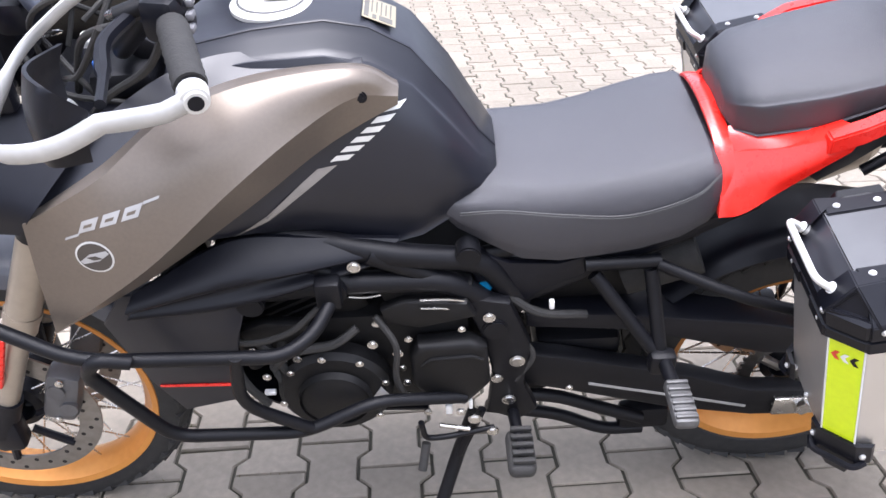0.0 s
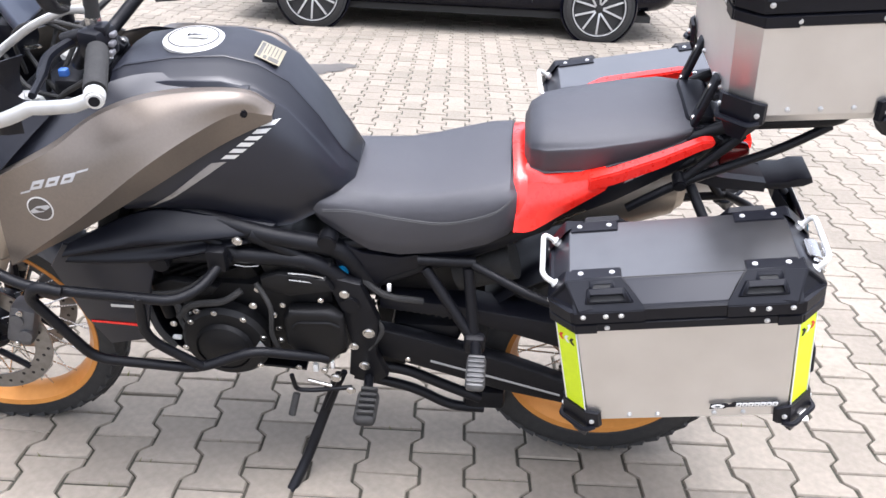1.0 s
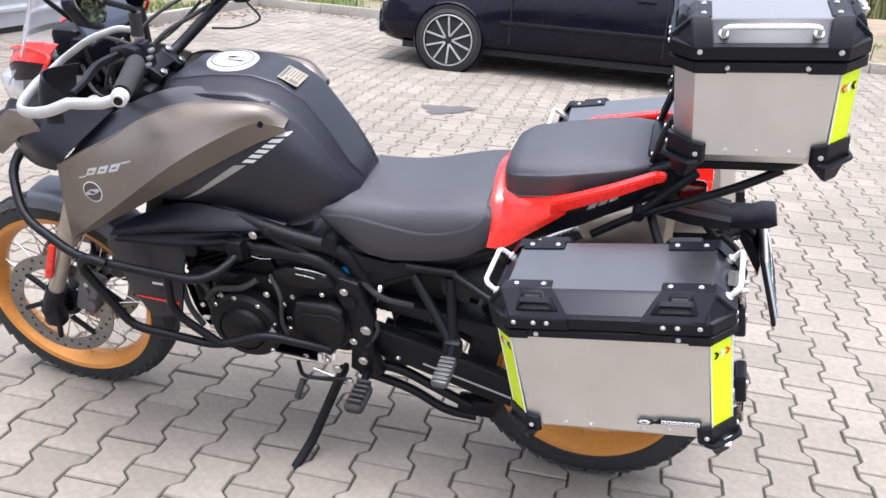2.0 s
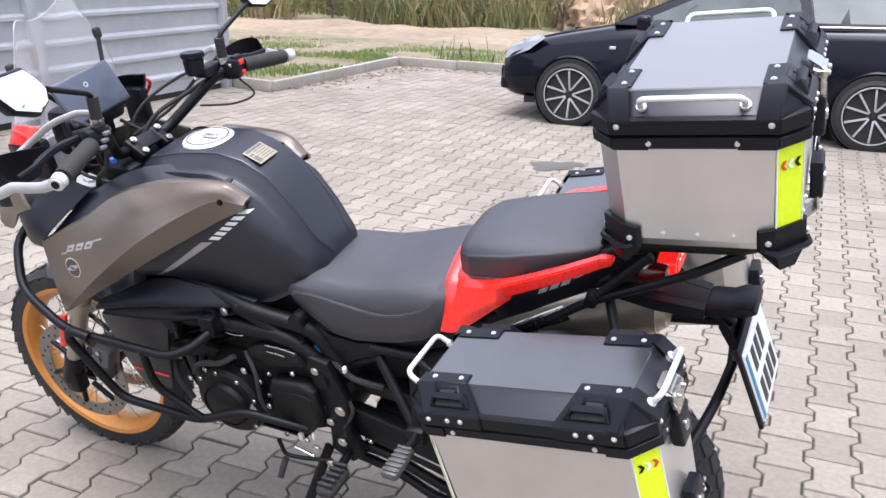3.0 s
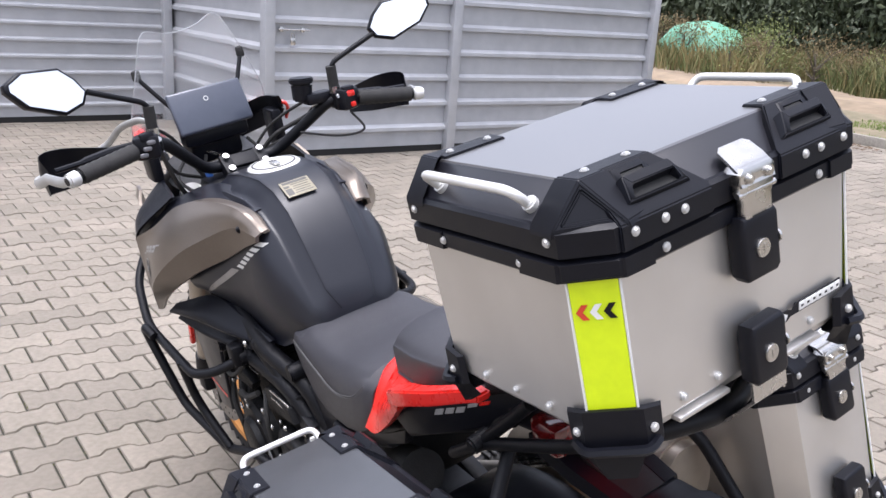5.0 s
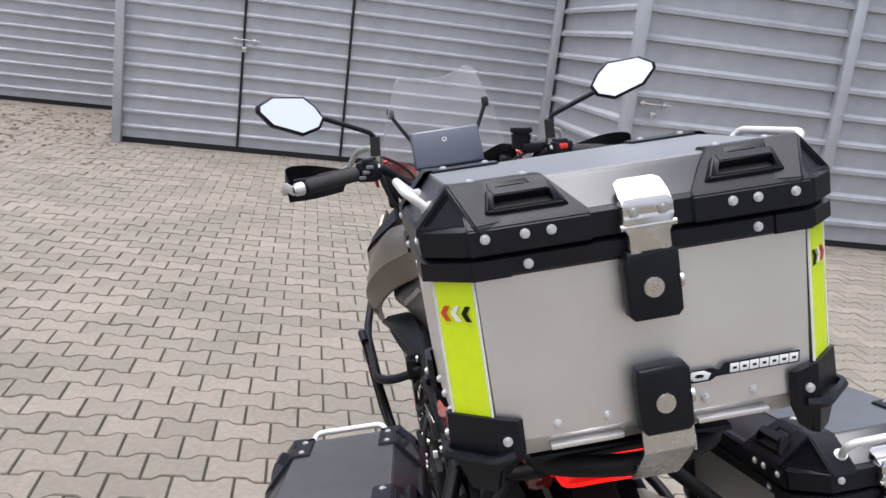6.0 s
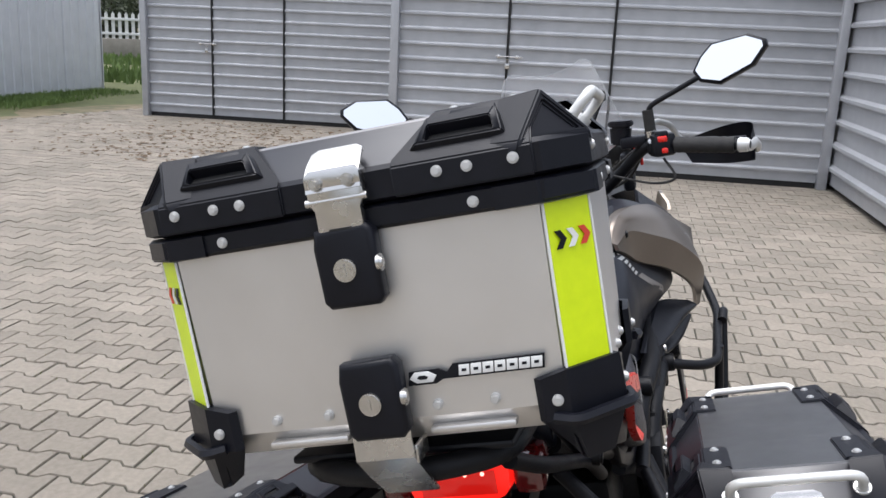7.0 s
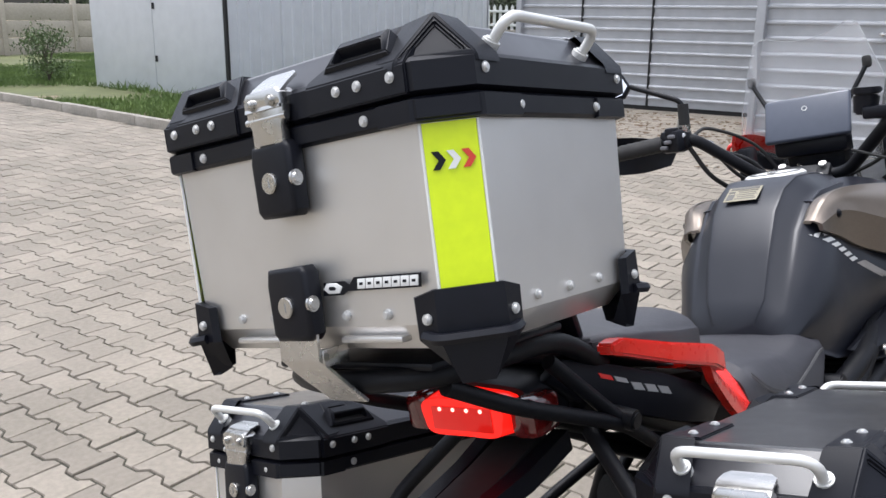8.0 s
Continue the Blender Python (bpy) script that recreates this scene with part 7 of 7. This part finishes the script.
for s in (-1, 1):
    brk = part("rack_bracket", join(box((0, 0, 0), (0.012, 0.030, 0.105), 0.004, m=pose(0, 0, 0, 0, 16, 0)), box((0.012, 0, -0.052), (0.050, 0.030, 0.010), 0.003)), M_black, bike, "black slotted rack bracket")
    brk.matrix_basis = pose(0.848, s * 0.082, 1.018)
    part("bracket_slot", box((-0.0065, 0, 0.004), (0.001, 0.010, 0.042), m=pose(0, 0, 0, 0, 16, 0)), M_dark, brk)
    for z in (-0.036, 0.030):
        part("bracket_bolt", rivet((-0.006 + 0.28 * z, 0, z), (-1, 0, 0.28), 0.005), M_steel, brk)
part("seat_lock_cover", box((0.850, 0.0, 0.965), (0.055, 0.16, 0.040), 0.012), M_black, bike)


# ---------------------------------------------------------------- parked car
M_lampglass = stuff("clear_headlamp_glass", (0.55, 0.58, 0.60), (0.30, 0.32, 0.34), 0.12, coat=1.0, metal=0.5, scale=9)


M_spoke = stuff("machined_alloy", (0.50, 0.50, 0.50), (0.40, 0.40, 0.40), 0.35, metal=0.5)


def car_ring(x, spec, n=6):
    """A body section at x: sill, waist, shoulder and top half widths and heights."""
    zb, wb, zs, ws, zw, ww, zt, wt = spec
    half = [(0.0, zb), (wb, zb), (ws, (zb + zs) / 2), (ws, zs), (ww, zw), (wt, zt - 0.02), (wt * 0.6, zt), (0.0, zt)]
    left = [Vector((x, -y, z)) for y, z in half]
    right = [Vector((x, y, z)) for y, z in half[1:-1]][::-1]
    return left + right


def parked_car():
    # local x runs from the nose (negative) to the tail, the near flank is -y
    ang = 2.8
    m = pose(-0.122, 6.164, 0, 0, 0, ang) @ pose(0, 0.90, 0)
    car = thing("parked_car", "black three-door hatchback parked on the pavers", "car", m)
    S = [(-2.12, (0.30, 0.45, 0.42, 0.52, 0.52, 0.48, 0.56, 0.40)), (-2.06, (0.20, 0.60, 0.45, 0.70, 0.60, 0.66, 0.66, 0.56)), (-1.85, (0.18, 0.74, 0.48, 0.82, 0.70, 0.76, 0.76, 0.64)), (-1.5, (0.18, 0.80, 0.50, 0.87, 0.78, 0.80, 0.84, 0.68)), (-1.0, (0.18, 0.82, 0.52, 0.88, 0.84, 0.83, 0.93, 0.70)), (-0.75, (0.18, 0.82, 0.52, 0.88, 0.88, 0.84, 0.98, 0.70)),
         (0.0, (0.18, 0.82, 0.54, 0.88, 0.92, 0.85, 0.98, 0.74)), (0.9, (0.18, 0.82, 0.55, 0.88, 0.94, 0.85, 1.0, 0.74)), (1.5, (0.20, 0.82, 0.58, 0.88, 0.95, 0.84, 1.02, 0.72)), (1.9, (0.24, 0.76, 0.60, 0.82, 0.95, 0.78, 1.02, 0.66)), (2.1, (0.32, 0.62, 0.60, 0.74, 0.92, 0.70, 0.98, 0.58))]
    body = part("body", loft([car_ring(x, s) for x, s in S]), M_carpaint, car, "glossy black car body")
    bmod = body.modifiers.new("round", "SUBSURF")
    bmod.levels = bmod.render_levels = 2
    R = [(-0.95, 0.94, 0.74, 0.96, 0.70), (-0.45, 0.94, 0.78, 1.18, 0.64), (0.0, 0.94, 0.80, 1.36, 0.58), (0.5, 0.95, 0.80, 1.42, 0.56), (1.0, 0.96, 0.79, 1.40, 0.55), (1.45, 0.97, 0.76, 1.30, 0.55), (1.95, 0.97, 0.68, 1.05, 0.58)]
    rings = []
    for x, zb, wb, zt, wt in R:
        half = [(0, zb), (wb, zb), (wb - 0.01, zb + 0.02), (wt + 0.02, zt - 0.05), (wt - 0.05, zt), (0, zt + 0.015)]
        rings.append([Vector((x, -y, z)) for y, z in half] + [Vector((x, y, z)) for y, z in half[1:-1]][::-1])
    part("cabin", loft(rings), M_carpaint, car)

    def onroof(x, f):
        for (a, b) in zip(R, R[1:]):
            if a[0] <= x <= b[0]:
                t = (x - a[0]) / (b[0] - a[0])
                zb, wb, zt, wt = [a[i] + (b[i] - a[i]) * t for i in range(1, 5)]
                lo, hi = (wb - 0.01, zb + 0.02), (wt + 0.02, zt - 0.05)
                return lo[0] + (hi[0] - lo[0]) * f, lo[1] + (hi[1] - lo[1]) * f
        return 0, 0
    for s in (-1, 1):
        def pane(nm, pts, mt=M_glass, lb="opaque grey window with mottled painted reflections"):
            bm = bmesh.new()
            vs = []
            for x, f in pts:
                y, z = onroof(x, f)
                vs.append(bm.verts.new((x, s * (y + 0.004), z)))
            fc = bm.faces.new(vs)
            ex = bmesh.ops.extrude_face_region(bm, geom=[fc])
            for v in [v for v in ex["geom"] if isinstance(v, bmesh.types.BMVert)]:
                v.co.y += s * 0.004
            part(nm, bm, mt, car, lb)
        pane("door_window", [(-0.74, 0.10), (-0.3, 0.88), (0.0, 0.95), (0.52, 0.96), (0.62, 0.5), (0.66, 0.1), (0.0, 0.08)])
        pane("pillar_trim", [(0.53, 0.96), (0.66, 0.96), (0.75, 0.1), (0.668, 0.1), (0.628, 0.5)], M_black, "black centre pillar")
        pane("rear_window", [(0.76, 0.10), (0.67, 0.96), (1.0, 0.95), (1.4, 0.82), (1.72, 0.35), (1.5, 0.14)])
        part("chrome_strip", sweep([(x, s * (onroof(x, 0.02)[0] + 0.008), onroof(x, 0.02)[1]) for x in (-0.72, -0.2, 0.4, 1.0, 1.6)], 0.008, 6), M_steel, car)
        part("sill_moulding", box((0.05, s * 0.885, 0.50), (1.75, 0.02, 0.035), 0.006), M_black, car)
        part("door_seam", join(box((-0.72, s * 0.878, 0.58), (0.008, 0.012, 0.55)), box((0.70, s * 0.878, 0.62), (0.008, 0.012, 0.60))), M_dark, car)
        part("door_handle", box((0.50, s * 0.875, 0.80), (0.17, 0.03, 0.03), 0.010), M_carpaint, car)
        part("side_repeater", box((-0.92, s * 0.872, 0.74), (0.06, 0.012, 0.03), 0.004), M_lens, car)
        mir = part("door_mirror", box((-0.62, s * 0.98, 0.98), (0.12, 0.20, 0.13), 0.035, 3), M_carpaint, car)
        part("mirror_foot", box((-0.62, s * 0.86, 0.95), (0.08, 0.10, 0.04), 0.01), M_black, mir)
        part("headlamp", loft([[Vector((x, s * y, z)) for x, y, z in r] for r in (((-2.07, 0.48, 0.58), (-2.04, 0.66, 0.57), (-2.00, 0.68, 0.68), (-2.02, 0.50, 0.70)), ((-1.80, 0.62, 0.68), (-1.74, 0.825, 0.68), (-1.58, 0.815, 0.80), (-1.70, 0.62, 0.815)))]), M_lampglass, car, "clear glass headlamp")
        part("tail_lamp", box((2.0, s * 0.68, 0.84), (0.16, 0.20, 0.20), 0.03), M_red, car)
        part("fog_recess", box((-2.0, s * 0.60, 0.34), (0.14, 0.22, 0.12), 0.03), M_black, car)
        part("grille_bars", join(*[box((-2.04, s * 0.56, 0.31 + 0.03 * k), (0.10, 0.26, 0.008), 0.002) for k in range(3)]), M_steel, car)
        for x in (-1.305, 1.305):
            arch = part("wheel_arch", lathe([(0.335, -0.10), (0.352, -0.02), (0.338, 0.0), (0.320, -0.02), (0.315, -0.10)], 40, (x, 0, 0.300)), M_carpaint, car)
            arch.matrix_basis = Matrix.Translation((0, s * 0.885, 0)) @ Matrix.Diagonal((1, -1, 1, 1))
            well = part("wheel_well", lathe([(0.322, -0.20), (0.322, 0.004), (0.0, 0.004), (0.0, -0.20)], 36, (x, 0, 0.300)), M_dark, car)
            well.matrix_basis = pose(0, s * 0.888, 0, 0, 0, 0) if s > 0 else pose(0, -0.888 + 0.196, 0)
            w = part("wheel", lathe([(0.315, -0.10), (0.318, 0.0), (0.315, 0.10), (0.282, 0.11), (0.258, 0.10), (0.258, -0.10), (0.282, -0.11)], 48), M_rubber, car, "black tyre with a two-tone alloy rim")
            w.matrix_basis = pose(x, s * 0.80, 0.292, 0, 0, 0 if s < 0 else 180) @ Matrix.Diagonal((0.918, 1.0, 0.918, 1.0))
            part("rim_ring", lathe([(0.252, -0.114), (0.248, -0.116), (0.240, -0.106), (0.236, 0.06), (0.259, 0.06)], 48), M_rimdark, w)
            part("rim_lip", lathe([(0.264, -0.110), (0.260, -0.118), (0.251, -0.117), (0.250, -0.108)], 48), M_spoke, w, "pale machined rim edge")
            part("brake_drum", lathe([(0.14, -0.03), (0.14, 0.0), (0.0, 0.0), (0.0, -0.03)], 32), M_disc, w)
            for k in range(5):
                for dd in (-1, 1):
                    a0, a1 = radians(72 * k + dd * 5), radians(72 * k + dd * 19)
                    p0 = Vector((0.040 * math.cos(a0), -0.098, 0.040 * math.sin(a0)))
                    p1 = Vector((0.250 * math.cos(a1), -0.108, 0.250 * math.sin(a1)))
                    d = (p1 - p0).normalized()
                    n = Vector((-d.z, 0, d.x))
                    out = [p0 - n * 0.009, p1 - n * 0.0095, p1 + n * 0.0095, p0 + n * 0.009]
                    part("spoke", loft([[q + Vector((0, 0.03, 0)) for q in out], [q for q in out], [q.lerp(sum(out, Vector()) / 4, 0.12) - Vector((0, 0.004, 0)) for q in out]]), M_spoke, w, "pale machined wheel spoke")
            part("hub_cap", lathe([(0.0, -0.112), (0.030, -0.110), (0.034, -0.09), (0.0, -0.09)], 24, closed=False), M_rimdark, w)
    part("windscreen", loft([[Vector((-0.92, -0.66, 0.965)), Vector((-0.92, 0.66, 0.965)), Vector((-0.92, 0.66, 0.972)), Vector((-0.92, -0.66, 0.972))], [Vector((-0.06, -0.55, 1.345)), Vector((-0.06, 0.55, 1.345)), Vector((-0.06, 0.55, 1.353)), Vector((-0.06, -0.55, 1.353))]]), M_glass, car)
    part("bonnet_seam", sweep([(-1.9, -0.55, 0.745), (-1.5, -0.66, 0.835), (-1.0, -0.70, 0.925)], 0.004, 5), M_dark, car)
    part("front_bumper", box((-2.02, 0, 0.42), (0.16, 1.30, 0.20), 0.06, 3), M_carpaint, car)
    part("underside", box((0, 0, 0.2), (3.6, 1.5, 0.06)), M_dark, car)
    return car


parked_car()


# ---------------------------------------------------------------- pavers
PX, PY, X0, Y0, TURN = 0.1383, 0.193, -0.157, 0.092, 4.3


def paver_mesh(ch):
    """A bone-shaped paver, chamfered round its top edge."""
    hx = [(0.0825, 0.1), (0.0825, 0.063), (0.0565, 0.037), (0.0565, -0.037), (0.0825, -0.063), (0.0825, -0.1)]
    sx, sy = PX / 0.139, PY / 0.2
    out = [(x * sx, y * sy) for x, y in hx] + [(-x * sx, y * sy) for x, y in hx[::-1]]
    def ring(inset, z):
        pts = []
        for x, y in out:
            pts.append((x - math.copysign(inset, x), y - (math.copysign(inset, y) if abs(abs(y) - 0.1 * sy) < 1e-6 else 0), z))
        return pts
    rings = [ring(0.0036, -0.012), ring(0.0036, -0.003 if ch else 0.0)] + ([ring(0.0060, 0.0015)] if ch else [])
    verts = [p for r in rings for p in r]
    n = 12
    faces = []
    for a in range(len(rings) - 1):
        for k in range(n):
            faces.append((a * n + k, (a * n + (k + 1) % n), ((a + 1) * n + (k + 1) % n), (a + 1) * n + k))
    t = (len(rings) - 1) * n
    faces += [(t + 0, t + 1, t + 10, t + 11), (t + 1, t + 2, t + 9, t + 10), (t + 2, t + 3, t + 8, t + 9), (t + 3, t + 4, t + 7, t + 8), (t + 4, t + 5, t + 6, t + 7)]
    return verts, [f[::-1] for f in faces]


def inside(x, y):
    hit = False
    for (x1, y1), (x2, y2) in zip(YARD, YARD[1:] + YARD[:1]):
        if (y1 > y) != (y2 > y) and x < (x2 - x1) * (y - y1) / (y2 - y1) + x1:
            hit = not hit
    return hit


def lay_pavers():
    floor = bpy.data.objects["pavement"]
    v1, f1 = paver_mesh(True)
    v0, f0 = paver_mesh(False)
    me = bpy.data.meshes.new("paver")
    me.from_pydata(v1, [], f1)
    me.materials.append(M_paver)
    rnd = random.Random(21)
    ct, st = math.cos(radians(TURN)), math.sin(radians(TURN))
    v1r = [(a * ct - b * st, a * st + b * ct, c) for a, b, c in v1]
    v0r = [(a * ct - b * st, a * st + b * ct, c) for a, b, c in v0]
    near = []
    rest = {True: ([], []), False: ([], [])}
    for i in range(-95, 75):
        for j in range(-95, 60):
            u, v = X0 + i * PX, Y0 + (j + 0.5 + (0.5 if i % 2 else 0.0)) * PY
            x, y = u * ct - v * st, u * st + v * ct
            if not inside(x, y):
                continue
            z = rnd.gauss(0, 0.0011)
            if -0.95 < x < 1.6 and -0.75 < y < 0.42:
                near.append((x, y, z))
                continue
            ch = -4 < x < 4 and -3 < y < 5.5
            verts, faces = rest[ch]
            src, fs = (v1r, f1) if ch else (v0r, f0)
            k = len(verts)
            tx, ty = rnd.gauss(0, 0.008), rnd.gauss(0, 0.008)
            verts.extend((x + a, y + b, z + c + a * tx + b * ty) for a, b, c in src)
            faces.extend(tuple(k + q for q in f) for f in fs)
    near.sort(key=lambda p: abs(p[0] - 0.3) + 1.6 * abs(p[1] + 0.2))
    for k, (x, y, z) in enumerate(near):
        if k < 300:
            ob = new("paver", me)
            ob.parent = floor
            ob.matrix_basis = pose(x, y, z, rnd.gauss(0, 0.4), rnd.gauss(0, 0.4), TURN)
        else:
            verts, faces = rest[True]
            q0 = len(verts)
            verts.extend((x + a, y + b, z + c) for a, b, c in v1r)
            faces.extend(tuple(q0 + q for q in f) for f in f1)
    for ch in (True, False):
        m2 = bpy.data.meshes.new("paver_field")
        m2.from_pydata(*[rest[ch][0], [], rest[ch][1]])
        m2.materials.append(M_paver_field)
        ob = new("paver_field", m2)
        ob.parent = floor
        tagged(ob, "weathered grey bone-shaped concrete pavers", kind="stuff")


def joint_moss():
    """Tiny green and brown tufts that grow out of the joints round the machine."""
    rnd = random.Random(33)
    ct, st = math.cos(radians(TURN)), math.sin(radians(TURN))
    verts, faces = [], []
    for k in range(5200):
        i, j = rnd.randint(-22, 24), rnd.randint(-14, 10)
        if noise.noise(Vector((i * 0.23, j * 0.31, 1.0))) < rnd.uniform(-0.25, 0.45):
            continue
        u = X0 + i * PX + rnd.uniform(-0.07, 0.07)
        v = Y0 + (j + (0.5 if i % 2 else 0.0)) * PY + rnd.gauss(0, 0.003)
        x, y = u * ct - v * st, u * st + v * ct
        h = rnd.uniform(0.003, 0.012)
        a, b = rnd.uniform(0, 6.28), rnd.uniform(0, 6.28)
        w = rnd.uniform(0.0012, 0.003)
        q = len(verts)
        verts += [(x - math.cos(a) * w, y - math.sin(a) * w, -0.004), (x + math.cos(a) * w, y + math.sin(a) * w, -0.004), (x + math.cos(b) * h * 0.6, y + math.sin(b) * h * 0.6, h)]
        faces.append((q, q + 1, q + 2))
    me = bpy.data.meshes.new("joint_moss")
    me.from_pydata(verts, [], faces)
    me.materials.append(stuff("moss", (0.11, 0.13, 0.035), (0.10, 0.075, 0.035), 0.9, scale=3))
    tagged(new("joint_moss", me), "tiny moss and grass tufts in the paver joints", "moss", kind="stuff")


joint_moss()
M_paver_field = M_paver.copy()
M_paver_field.name = "concrete_paver_field"
nt = M_paver_field.node_tree
for nd in nt.nodes:
    if nd.type == "OBJECT_INFO":
        geo = nt.nodes.new("ShaderNodeNewGeometry")
        target = [k.to_socket for k in nd.outputs["Random"].links]
        for s in target:
            nt.links.new(geo.outputs["Random Per Island"], s)
lay_pavers()
